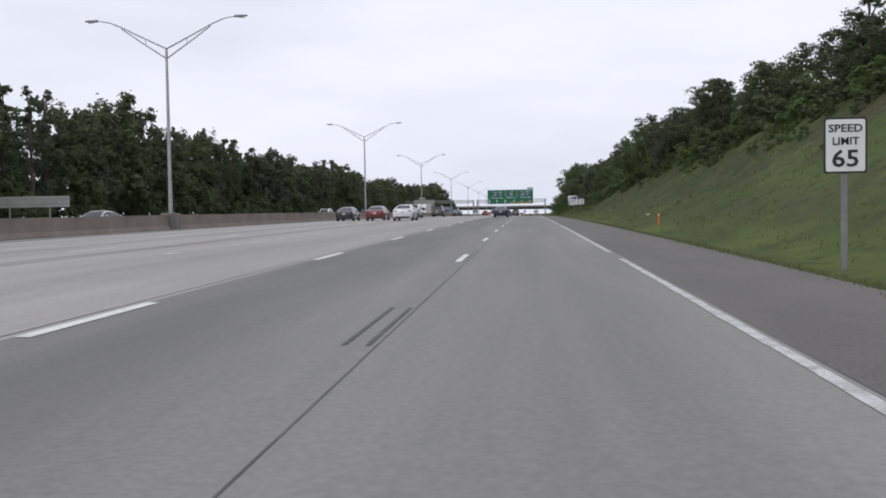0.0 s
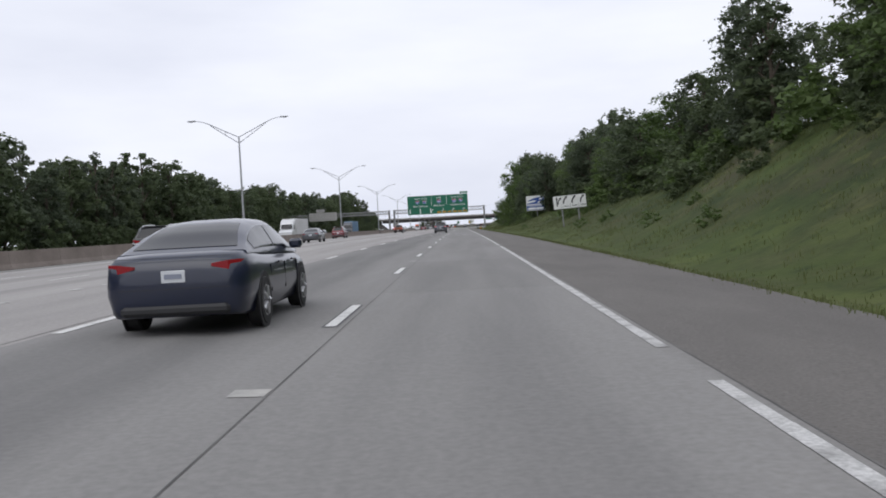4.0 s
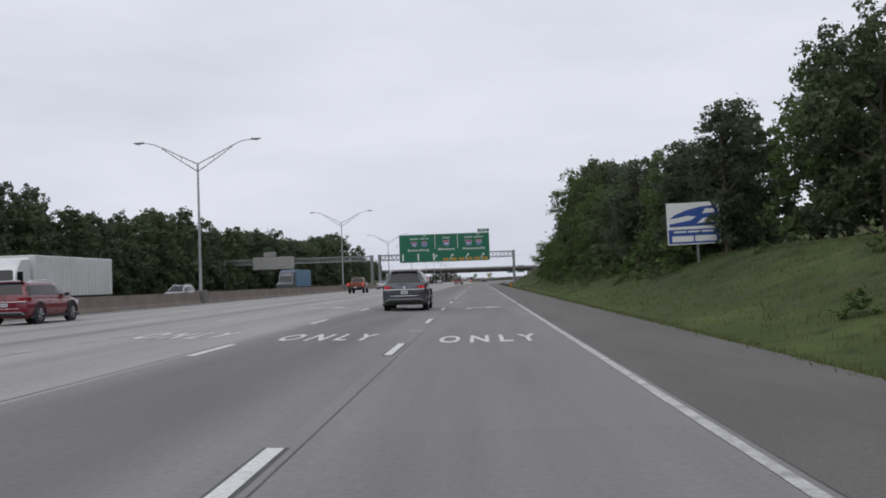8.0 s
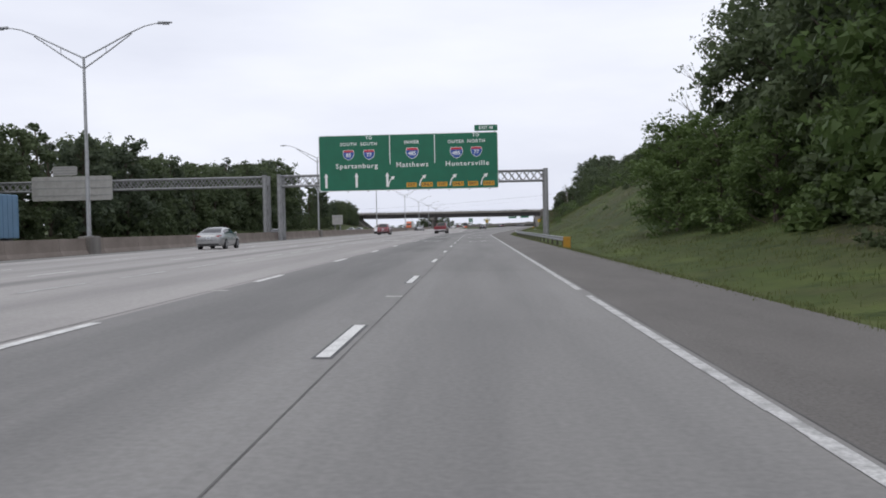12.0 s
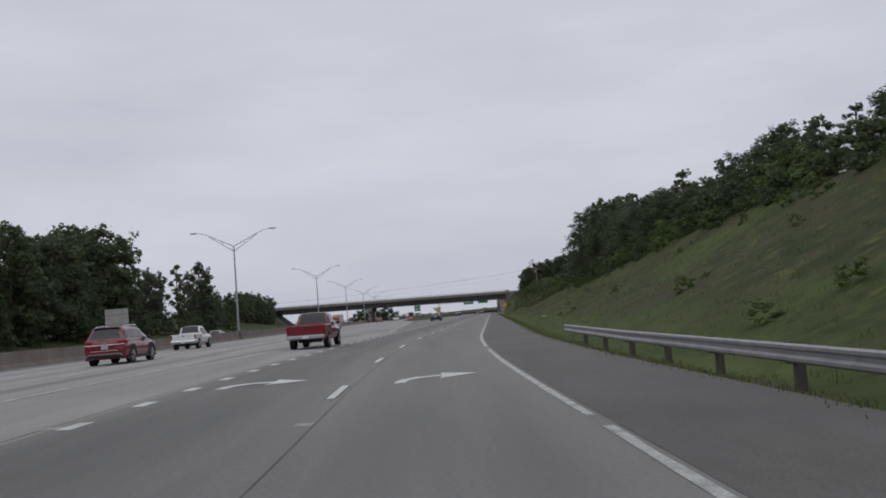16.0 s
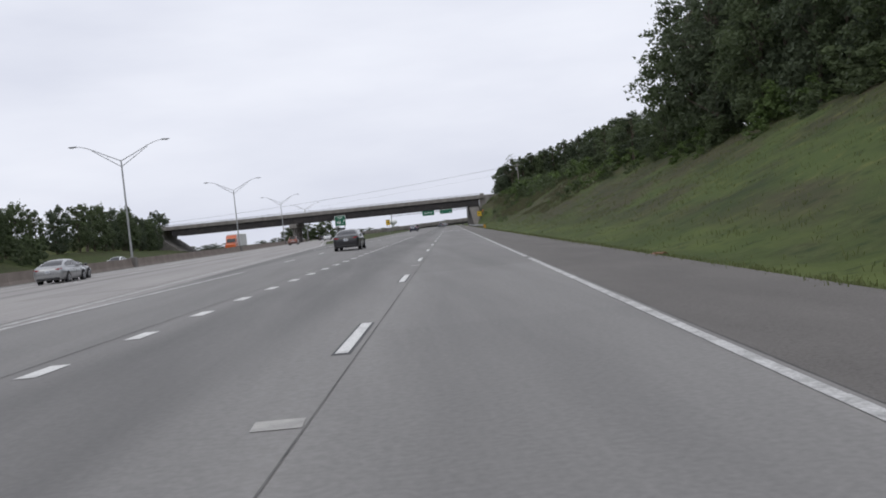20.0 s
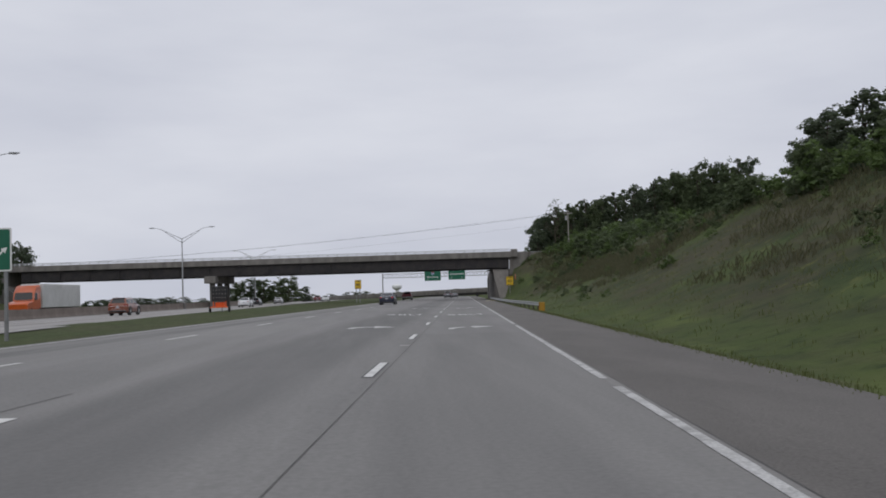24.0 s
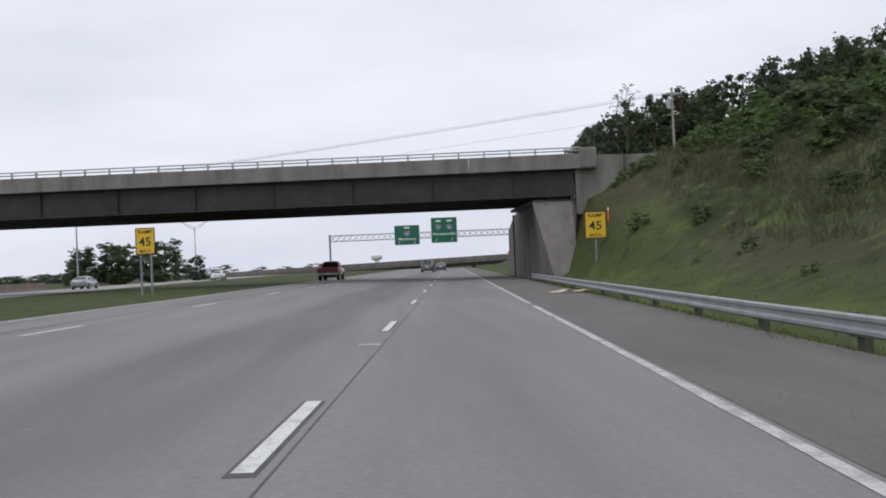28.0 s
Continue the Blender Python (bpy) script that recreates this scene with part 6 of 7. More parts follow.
def seams(car, w, ys, z0, z1):
    """Dark shut lines between the doors."""
    for y in ys:
        for s in (-1, 1):
            b = Build()
            x0, x1 = s * (w - 0.03), s * (w - 0.0005)
            b.box(min(x0, x1), max(x0, x1), y - 0.003, y + 0.003, z0, z1)
            part("door_seam", b, TRIM, car)


def tail_end(car, y, w, z0, z1, lens, plate_z, paint, wide=0.34, strip=None):
    for s in (-1, 1):
        lamp_cluster(car, s, y, w, z0, z1, wide, lens)
    b = Build()
    b.box(-0.155, 0.155, y - 0.035, y + 0.02, plate_z, plate_z + 0.155, cut=0.008)
    p = part("number_plate", b, PLATE, car, "pale number plate")
    b = Build()
    b.box(-0.11, 0.11, y - 0.042, y - 0.034, plate_z + 0.05, plate_z + 0.11)
    part("plate_bar", b, PLATE_BAR, p)
    if strip:
        b = Build()
        b.box(-w + 0.05, w - 0.05, y - 0.045, y + 0.03, strip, strip + 0.03, cut=0.01)
        part("bright_strip", b, CHROME, car)


def mirrors(car, x, y, z, paint):
    for s in (-1, 1):
        b = Build()
        a, c = s * x, s * (x + 0.2)
        b.box(min(a, c), max(a, c), y - 0.08, y + 0.08, z, z + 0.15, cut=0.04)
        part("door_mirror", b, paint, car)


def front_end(car, y, w, z0, z1, lit):
    for s in (-1, 1):
        a, c = s * (w - 0.06), s * (w - 0.42)
        b = Build()
        b.box(min(a, c), max(a, c), y - 0.25, y + 0.02, z0, z1, cut=0.03)
        part("headlight", b, HEADLAMP if lit else LENS, car)
    b = Build()
    b.box(-w * 0.55, w * 0.55, y - 0.1, y + 0.015, z0 - 0.22, z1 - 0.03, cut=0.02)
    part("grille", b, TRIM, car)


def sedan(m, paint, label, group="", lens=RED_LENS, lit=False, roof=None, name="sedan", strip=None):
    """A four-door saloon with a sloping rear window."""
    car = thing(name, m, label, "car", group)
    st = [(-2.43, 0.66, 0.42, 0.80), (-2.40, 0.80, 0.30, 0.93), (-2.33, 0.875, 0.25, 1.00), (-2.1, 0.915, 0.22, 1.045), (-1.75, 0.925, 0.21, 1.04), (-1.2, 0.93, 0.20, 1.0), (-0.4, 0.93, 0.19, 0.97),
          (0.5, 0.925, 0.19, 0.955), (1.1, 0.92, 0.19, 0.95), (1.6, 0.905, 0.20, 0.90), (2.0, 0.88, 0.21, 0.82), (2.25, 0.82, 0.24, 0.72), (2.38, 0.72, 0.28, 0.62), (2.42, 0.58, 0.34, 0.56)]
    b = Build()
    b.loft([ring_of(*s) for s in st])
    part("body", b, paint, car, "", 50)
    cabin(car, roof or paint, [(-2.02, 1.03, 1.05), (-1.7, 1.025, 1.16), (-1.35, 1.01, 1.30), (-1.0, 1.0, 1.40), (-0.6, 0.985, 1.46), (-0.1, 0.975, 1.475), (0.25, 0.965, 1.455), (0.55, 0.96, 1.38),
                                (0.95, 0.95, 1.19), (1.35, 0.94, 0.99), (1.45, 0.935, 0.945)], 0.855, 0.27)
    seams(car, 0.93, (-0.95, 0.05, 1.02), 0.42, 0.80)
    ex = Build()
    ex.tube([(0.55, -2.42, 0.31), (0.55, -2.2, 0.31)], 0.04, 10)
    ex.tube([(-0.55, -2.42, 0.31), (-0.55, -2.2, 0.31)], 0.04, 10)
    part("exhaust", ex, CHROME, car)
    lid = Build()
    lid.box(-0.74, 0.74, -2.425, -2.415, 0.995, 1.0)
    lid.box(-0.70, 0.70, -2.432, -2.418, 0.60, 0.607)
    part("boot_seam", lid, TRIM, car)
    for s in (-1, 1):
        for y in (-0.35, 0.65):
            h = Build()
            h.box(min(s * 0.92, s * 0.955), max(s * 0.92, s * 0.955), y - 0.12, y + 0.1, 0.80, 0.835, cut=0.01)
            part("door_handle", h, paint, car)
    b = Build()
    b.box(-0.70, 0.70, -2.45, -2.30, 0.27, 0.40, cut=0.04)
    part("lower_bumper", b, TRIM, car)
    wheel_set(car, 0.335, 0.225, 0.945, (-1.42, 1.40))
    tail_end(car, -2.40, 0.86, 0.80, 0.94, lens, 0.68, paint, 0.38, strip)
    front_end(car, 2.34, 0.84, 0.62, 0.72, lit)
    mirrors(car, 0.86, 0.85, 0.98, paint)
    return car


def suv(m, paint, label, lens=RED_LENS, name="suv", group="", lit=False):
    """A large three-row estate with roof rails."""
    car = thing(name, m, label, "car", group)
    st = [(-2.52, 0.86, 0.42, 0.98), (-2.48, 0.95, 0.34, 1.10), (-2.3, 0.985, 0.28, 1.14), (-1.5, 0.99, 0.25, 1.14), (0, 0.99, 0.24, 1.12), (1.1, 0.985, 0.25, 1.10), (1.8, 0.97, 0.26, 1.06),
          (2.3, 0.92, 0.28, 0.98), (2.5, 0.8, 0.34, 0.85)]
    b = Build()
    b.loft([ring_of(*s) for s in st])
    part("body", b, paint, car, "", 50)
    cabin(car, paint, [(-2.47, 1.10, 1.13), (-2.38, 1.11, 1.32), (-2.22, 1.12, 1.60), (-2.08, 1.125, 1.735), (-1.9, 1.13, 1.765), (-0.8, 1.12, 1.785), (0.1, 1.11, 1.77), (0.4, 1.105, 1.72),
                       (0.8, 1.10, 1.50), (1.2, 1.09, 1.24), (1.42, 1.08, 1.09)], 0.94, 0.27, doors=3)
    flare = Build()
    flare.loft([[(x, 0.40 + q * math.cos(a) - 0.40, 0.41 + q * math.sin(a)) for x, q in ((-0.02, 0.455), (0.03, 0.465), (0.03, 0.535), (-0.02, 0.55))] for a in [math.pi * k / 14 for k in range(15)]])
    flare_mesh = flare.mesh("arch_flare", TRIM, 40)
    for y in (-1.50, 1.48):
        for s in (-1, 1):
            part("arch_flare", flare_mesh, TRIM, car, at=pose(s * 0.985, y, 0, 0, 0, 0 if s > 0 else 180))
    b = Build()
    b.loft([[(-0.9 + c, -2.555 + 0.05 * (z < 0.5), z), (0.9 - c, -2.555 + 0.05 * (z < 0.5), z), (0.9 - c, -2.40, z), (-0.9 + c, -2.40, z)] for z, c in ((0.52, 0.05), (0.60, 0.0), (0.68, 0.02), (0.71, 0.09))])
    part("bumper", b, paint, car)
    b = Build()
    b.loft([[(-h, -2.532, z), (h, -2.532, z), (h, -2.47, z), (-h, -2.47, z)] for z, h in ((0.72, 0.40), (0.92, 0.56))])
    part("plate_recess", b, paint, car)
    seams(car, 0.99, (-1.05, 0.0, 1.05), 0.45, 0.92)
    for s in (-1, 1):
        b = Build()
        b.tube([(s * 0.66, -1.85, 1.73), (s * 0.66, -1.65, 1.81), (s * 0.66, -0.6, 1.845), (s * 0.66, 0.05, 1.83), (s * 0.66, 0.25, 1.74)], 0.025, 6)
        part("roof_rail", b, CHROME, car, "bright roof rail", 40)
        b = Build()
        b.box(min(s * 0.95, s * 1.0), max(s * 0.95, s * 1.0), -2.3, 2.2, 0.25, 0.36, cut=0.02)
        part("sill", b, TRIM, car)
        b = Build()
        a, c = s * 0.45, s * 0.78
        b.box(min(a, c), max(a, c), -2.56, -2.4, 0.40, 0.47, cut=0.015)
        part("exhaust_trim", b, CHROME, car)
        for y in (-0.55, 0.5):
            h = Build()
            h.box(min(s * 0.98, s * 1.015), max(s * 0.98, s * 1.015), y - 0.12, y + 0.1, 0.93, 0.965, cut=0.01)
            part("door_handle", h, paint, car)
    b = Build()
    b.box(-0.90, 0.90, -2.57, -2.30, 0.36, 0.55, cut=0.06)
    part("lower_bumper", b, TRIM, car)
    b = Build()
    b.loft([[(x, -2.60, z), (x, -2.48, z), (x, -2.48, z + 0.05), (x, -2.60, z + 0.05)] for x, z in ((-0.86, 0.40), (-0.70, 0.50), (0.70, 0.50), (0.86, 0.40))])
    part("bumper_trim", b, DULL_STEEL, car, "dull silver skid trim")
    b = Build()
    b.box(-0.62, 0.62, -2.56, -2.45, 0.665, 0.685, cut=0.006)
    part("bright_strip", b, CHROME, car)
    b = Build()
    b.tube([(0, -2.525, 1.045), (0, -2.495, 1.045)], 0.055, 20)
    part("emblem", b, CHROME, car, "plain round bright emblem")
    b = Build()
    b.box(-0.32, 0.10, -2.455, -2.41, 1.165, 1.20, cut=0.008)
    part("wiper", b, TRIM, car)
    b = Build()
    b.box(-0.62, 0.62, -2.16, -1.95, 1.750, 1.775, cut=0.012)
    part("spoiler", b, paint, car)
    b = Build()
    b.loft([[(0.015, -1.75, 1.75), (-0.015, -1.75, 1.75), (-0.015, -1.6, 1.75), (0.015, -1.6, 1.75)], [(0.005, -1.76, 1.83), (-0.005, -1.76, 1.83), (-0.005, -1.72, 1.83), (0.005, -1.72, 1.83)]])
    part("aerial", b, TRIM, car)
    wheel_set(car, 0.40, 0.255, 1.0, (-1.50, 1.48))
    tail_end(car, -2.50, 0.965, 0.95, 1.13, lens, 0.75, paint, 0.40, 0.935)
    front_end(car, 2.47, 0.9, 0.82, 0.95, lit)
    mirrors(car, 0.95, 0.85, 1.14, TRIM)
    return car


def pickup(m, paint, label, lens=RED_LENS, hay=False, bumper=CHROME, name="pickup_truck", group="", lift=0.0):
    """A pickup with an open bed."""
    car = thing(name, m, label, "car", group)
    e = lift
    body = Build()
    st = [(-2.75, 0.93, 0.5 + e, 0.72 + e), (-2.65, 0.96, 0.46 + e, 0.78 + e), (-0.7, 0.97, 0.42 + e, 0.78 + e), (-0.62, 0.97, 0.40 + e, 1.10 + e), (1.1, 0.97, 0.40 + e, 1.10 + e), (1.5, 0.965, 0.42 + e, 1.08 + e),
          (2.4, 0.95, 0.45 + e, 1.02 + e), (2.65, 0.88, 0.5 + e, 0.92 + e), (2.7, 0.7, 0.55 + e, 0.85 + e)]
    body.loft([ring_of(*s, round_top=0.07) for s in st])
    part("body", body, paint, car, "", 50)
    for s in (-1, 1):
        b = Build()
        a, c = s * 0.965, s * 0.86
        b.box(min(a, c), max(a, c), -2.70, -0.60, 0.62 + e, 1.17 + e, cut=0.035)
        part("bed_side", b, paint, car)
    b = Build()
    b.box(-0.87, 0.87, -2.72, -2.63, 0.62 + e, 1.17 + e, cut=0.025)
    gate = part("tailgate", b, paint, car)
    b = Build()
    b.box(-0.12, 0.12, -2.735, -2.70, 1.03 + e, 1.10 + e, cut=0.01)
    part("gate_handle", b, TRIM, gate)
    cabin(car, paint, [(-0.66, 1.08 + e, 1.11 + e), (-0.62, 1.08 + e, 1.3 + e), (-0.53, 1.08 + e, 1.66 + e), (-0.46, 1.08 + e, 1.755 + e), (-0.2, 1.08 + e, 1.79 + e), (0.55, 1.08 + e, 1.785 + e), (0.8, 1.08 + e, 1.72 + e),
                       (1.15, 1.08 + e, 1.45 + e), (1.5, 1.075 + e, 1.16 + e), (1.6, 1.07 + e, 1.08 + e)], 0.91, 0.21, doors=2)
    seams(car, 0.97, (-0.55, 0.25, 1.1), 0.55 + e, 0.9 + e)
    b = Build()
    b.box(-0.95, 0.95, -2.92, -2.72, 0.50 + e, 0.68 + e, cut=0.04)
    part("rear_bumper", b, bumper, car, "dull bright rear bumper")
    b = Build()
    b.box(-0.16, 0.16, -2.95, -2.91, 0.52 + e, 0.66 + e, cut=0.01)
    part("number_plate", b, PLATE, car, "pale number plate")
    for s in (-1, 1):
        a, c = s * 0.955, s * 0.84
        b = Build()
        b.box(min(a, c), max(a, c), -2.735, -2.5, 0.82 + e, 1.12 + e, cut=0.02)
        part("tail_light", b, lens, car, "red tail light")
    b = Build()
    b.tube([(-0.6, -1.6, 0.42 + e), (0.6, -1.6, 0.42 + e)], 0.13, 8)
    b.tube([(0.0, -2.6, 0.45 + e), (0.0, 1.5, 0.45 + e)], 0.07, 6)
    part("axle", b, TRIM, car)
    wheel_set(car, 0.39 + e * 0.35, 0.27, 0.985, (-1.62, 1.72))
    front_end(car, 2.64, 0.9, 0.78 + e, 0.95 + e, False)
    mirrors(car, 0.93, 1.1, 1.14 + e, TRIM)
    if hay:
        b = Build()
        b.box(-0.5, 0.6, -1.5, -0.75, 0.79 + e, 1.42 + e, cut=0.05)
        bale = part("bed_load", b, material("straw", (0.35, 0.27, 0.13), 0.9, second=(0.22, 0.16, 0.08), scale=8, amount=0.8, bump=0.8), car, "strapped load in the truck bed")
    return car


def convertible(m, paint, label, name="convertible"):
    car = thing(name, m, label, "car")
    st = [(-2.35, 0.75, 0.36, 0.80), (-2.28, 0.88, 0.28, 0.92), (-1.6, 0.935, 0.22, 0.98), (-0.8, 0.94, 0.20, 0.94), (0.8, 0.94, 0.20, 0.92), (1.6, 0.92, 0.22, 0.87), (2.2, 0.84, 0.27, 0.72), (2.32, 0.65, 0.33, 0.6)]
    b = Build()
    b.loft([ring_of(*s) for s in st])
    part("body", b, paint, car, "", 50)
    cabin(car, material("canvas_top", (0.02, 0.02, 0.022), 0.9, second=(0.035, 0.035, 0.036), scale=6, amount=0.6),
          [(-1.4, 0.95, 0.98), (-1.1, 0.94, 1.12), (-0.7, 0.935, 1.26), (-0.3, 0.93, 1.315), (0.1, 0.925, 1.31), (0.35, 0.92, 1.24), (0.8, 0.91, 1.0), (0.9, 0.905, 0.92)], 0.84, 0.25, doors=1)
    wheel_set(car, 0.345, 0.25, 0.955, (-1.36, 1.36))
    tail_end(car, -2.3, 0.88, 0.72, 0.86, RED_LENS, 0.55, paint, 0.5)
    front_end(car, 2.25, 0.84, 0.6, 0.7, False)
    mirrors(car, 0.88, 0.7, 0.93, paint)
    return car


def semi_truck(m, cab_paint, box_mat, label, name="semi_truck"):
    """A lorry with a long box trailer."""
    car = thing(name, m, label, "truck")
    b = Build()
    b.box(-1.28, 1.28, -9.5, 3.6, 1.15, 4.05, cut=0.06)
    part("trailer_box", b, box_mat, car)
    b = Build()
    for k in range(21):
        b.box(-1.30, 1.30, -9.3 + 0.62 * k, -9.27 + 0.62 * k, 1.2, 4.0)
    part("box_rib", b, box_mat, car)
    b = Build()
    b.box(-1.1, 1.1, -9.0, 5.0, 0.85, 1.14, cut=0.03)
    part("chassis", b, TRIM, car)
    b = Build()
    b.loft([[(-1.2, y, 0.7), (1.2, y, 0.7), (1.2, y, z - 0.15), (1.05, y, z), (-1.05, y, z), (-1.2, y, z - 0.15)] for y, z in ((4.0, 3.9), (5.2, 3.8), (5.9, 3.0), (6.1, 2.05), (7.6, 1.85), (7.9, 1.6))])
    part("cab", b, cab_paint, car, "", 40)
    panel(car, "windscreen", ((1.05, 6.12, 2.15), (-1.05, 6.12, 2.15), (-1.0, 5.86, 3.0), (1.0, 5.86, 3.0)), GLASS, 0.05)
    for s in (-1, 1):
        panel(car, "side_window", ((s * 1.2, 5.0, 2.1), (s * 1.2, 5.8, 2.1), (s * 1.2, 5.7, 2.9), (s * 1.2, 5.0, 2.9)) if s > 0 else
              ((s * 1.2, 5.8, 2.1), (s * 1.2, 5.0, 2.1), (s * 1.2, 5.0, 2.9), (s * 1.2, 5.7, 2.9)), GLASS, 0.01)
    front_end(car, 7.85, 1.1, 0.95, 1.2, True)
    wheel_set(car, 0.52, 0.5, 1.28, (-8.3, -7.0, 3.0, 4.3, 6.9))
    return car


WHITE = car_paint("white_paint", (0.72, 0.73, 0.74))
RED = car_paint("red_paint", (0.17, 0.008, 0.018))
BLACK = car_paint("black_paint", (0.016, 0.016, 0.019))
NAVY = car_paint("navy_paint", (0.009, 0.014, 0.036))
GREYBLUE = car_paint("slate_paint", (0.065, 0.07, 0.085), 0.5, 0.3)
STEEL = car_paint("grey_paint", (0.10, 0.105, 0.115), 0.5, 0.3)
COPPER = car_paint("copper_paint", (0.22, 0.055, 0.022), 0.2)
SILVER = car_paint("silver_paint", (0.36, 0.365, 0.37), 0.6, 0.3)
BOX_WHITE = material("trailer_white", (0.66, 0.66, 0.65), 0.5, second=(0.5, 0.5, 0.48), scale=0.5, amount=0.7)
BOX_BLUE = material("trailer_blue", (0.13, 0.24, 0.36), 0.55, second=(0.10, 0.18, 0.27), scale=0.5, amount=0.7)


def lane(x, y, turn=0.0):
    return pose(x, y, zroad(x, y) + 0.004, math.degrees(2e-5 * PROFILE * max(0.0, PROFILE_TO - y)), 0, turn)


EX = -math.degrees(BEND)
sedan(lane(-13.4, 83.6), WHITE, "white four-door saloon with dark tinted glass in the fourth lane")
sedan(lane(-17.3, 91.5), RED, "dark red saloon with a black roof", roof=BLACK)
sedan(lane(-21.0, 94.6), BLACK, "black saloon close to the median")
sedan(lane(-5.55, 119.5), NAVY, "dark blue saloon in the second lane", lens=RED_LENS)
suv(lane(-17.0, 152.0), BLACK, "black utility car in the far lanes")
sedan(lane(-17.6, 201.5), STEEL, "dark grey saloon in a far lane")
suv(lane(-5.32, 253.4), GREYBLUE, "slate-grey large utility car with lit brake lights", LIT_LENS)
pickup(lane(-17.0, 323.0), COPPER, "copper-brown pickup with black wheels and an open bed", LIT_LENS, bumper=TRIM, lift=0.12)
sedan(lane(-19.8, 377.5), SILVER, "silver saloon near the median")
pickup(lane(-7.7, 466.2, -3.2), RED, "red pickup with a dull chrome rear bumper and empty bed", bumper=GALV)
convertible(lane(-19.3, 586.3), BLACK, "black soft-top car with red tail lights")
sedan(lane(9.75, 738.4, EX), NAVY, "dark blue saloon with lit red tail lights", lens=LIT_LENS, strip=0.97)
sedan(lane(-16.6, 806.0), BLACK, "black saloon on the main road under the bridge")
sedan(lane(-9.0, 884.0), WHITE, "white saloon on the main road beyond the bridge")
suv(lane(-13.0, 905.0), RED, "red utility car on the main road beyond the bridge")
sedan(lane(-16.8, 842.0), SILVER, "silver saloon on the main road beyond the bridge")
sedan(pose(bx(895) - 4.5, 895.0, zroad(bx(895) - 4.5, 895) + 0.004, 0, 0, EX), STEEL, "dark grey saloon on the exit road beyond the bridge")
sedan(lane(0.15, 587.3, EX), BLACK, "black saloon with silver wheels in the third exit lane")
sedan(lane(-18.1, 581.5), SILVER, "silver-grey saloon in the fourth lane of the main road")
suv(lane(-21.3, 249.5), RED, "dark red utility car near the median")
pickup(lane(-20.7, 492.0), WHITE, "white pickup in a far lane before the bridge")
suv(lane(-17.0, 464.0), RED, "red utility car in a far lane before the bridge")
sedan(lane(-13.0, 772.0), WHITE, "white saloon on the main road before the bridge")
suv(lane(-17.2, 722.0), COPPER, "copper-brown utility car on the main road before the bridge")
pickup(pose(13.2, 820.5, zroad(13.2, 820.5) + 0.004, 0, 0, EX), RED, "dark red pickup under the bridge on the exit road", bumper=GALV)
suv(pose(bx(874) - 6.2, 874.0, zroad(bx(874) - 6.2, 874) + 0.004, 0, 0, EX), GREYBLUE, "slate-grey utility car on the exit road beyond the bridge")
for x, y, paint, kind, words in ((-32.5, 62, SILVER, sedan, "silver saloon on the opposite carriageway"), (-36.0, 150, WHITE, suv, "white utility car on the opposite carriageway"),
                                 (-32.5, 302, SILVER, suv, "silver utility car on the opposite carriageway"), (-33.0, 455, WHITE, sedan, "white saloon on the opposite carriageway"),
                                 (-32.5, 552, SILVER, sedan, "pale silver saloon on the opposite carriageway"), (-36.5, 566, WHITE, sedan, "white saloon heading the other way"),
                                 (-33.0, 645, WHITE, sedan, "white saloon with lit headlights heading the other way")):
    kind(pose(x, y, 0.024 + zprof(y), 0, 0, 180), paint, words, lit=True)
semi_truck(pose(-33.5, 275, 0.024, 0, 0, 180), WHITE, BOX_WHITE, "white lorry with a plain white box trailer")
semi_truck(pose(-34.0, 366, 0.024, 0, 0, 180), STEEL, BOX_BLUE, "lorry with a faded blue box trailer")


# ---- small things along the road ----
def utility_pole(x, y, z0, z1):
    p = thing("utility_pole", pose(x, y, z0), "pale weathered timber utility pole with a transformer", "utility pole")
    h = z1 - z0
    b = Build()
    b.tube([(0, 0, -0.8), (0, 0, h)], [0.17, 0.11], 10)
    part("pole", b, WOOD_POLE, p, smooth=40)
    b = Build()
    b.box(-1.1, 1.1, -0.06, 0.06, h - 0.8, h - 0.66, cut=0.01)
    part("crossarm", b, WOOD_POLE, p)
    b = Build()
    b.tube([(-0.42, -0.1, h - 2.3), (-0.42, -0.1, h - 1.3)], 0.24, 12)
    part("transformer", b, GALV, p, "grey can transformer", smooth=40)
    for dx in (-1.0, -0.4, 0.4, 1.0):
        b = Build()
        b.tube([(dx, 0, h - 0.66), (dx, 0, h - 0.5)], [0.05, 0.03], 8)
        part("insulator", b, LENS, p)
    return p


def wire(name, a, c, sag, label, r=0.012):
    a, c = Vector(a), Vector(c)
    b = Build()
    b.tube([a + (c - a) * (k / 16) - Vector((0, 0, sag * 4 * (k / 16) * (1 - k / 16))) for k in range(17)], r, 4)
    solid(name, b, TRIM, label, "cable", "structure")


utility_pole(50.2, 830, hill(50.2 - bx(830), 830) - 0.1, 19.4)
utility_pole(-140.0, 905, 0.0, 14.0)
for dx, dz in ((-1.0, -0.5), (0.4, -0.5), (1.0, -0.5), (-0.2, -2.6)):
    wire("power_line", (50.2 + dx, 830, 19.4 + dz), (-140 + dx, 905, 14.0 + dz), 2.6, "thin black overhead cable strung across the road")


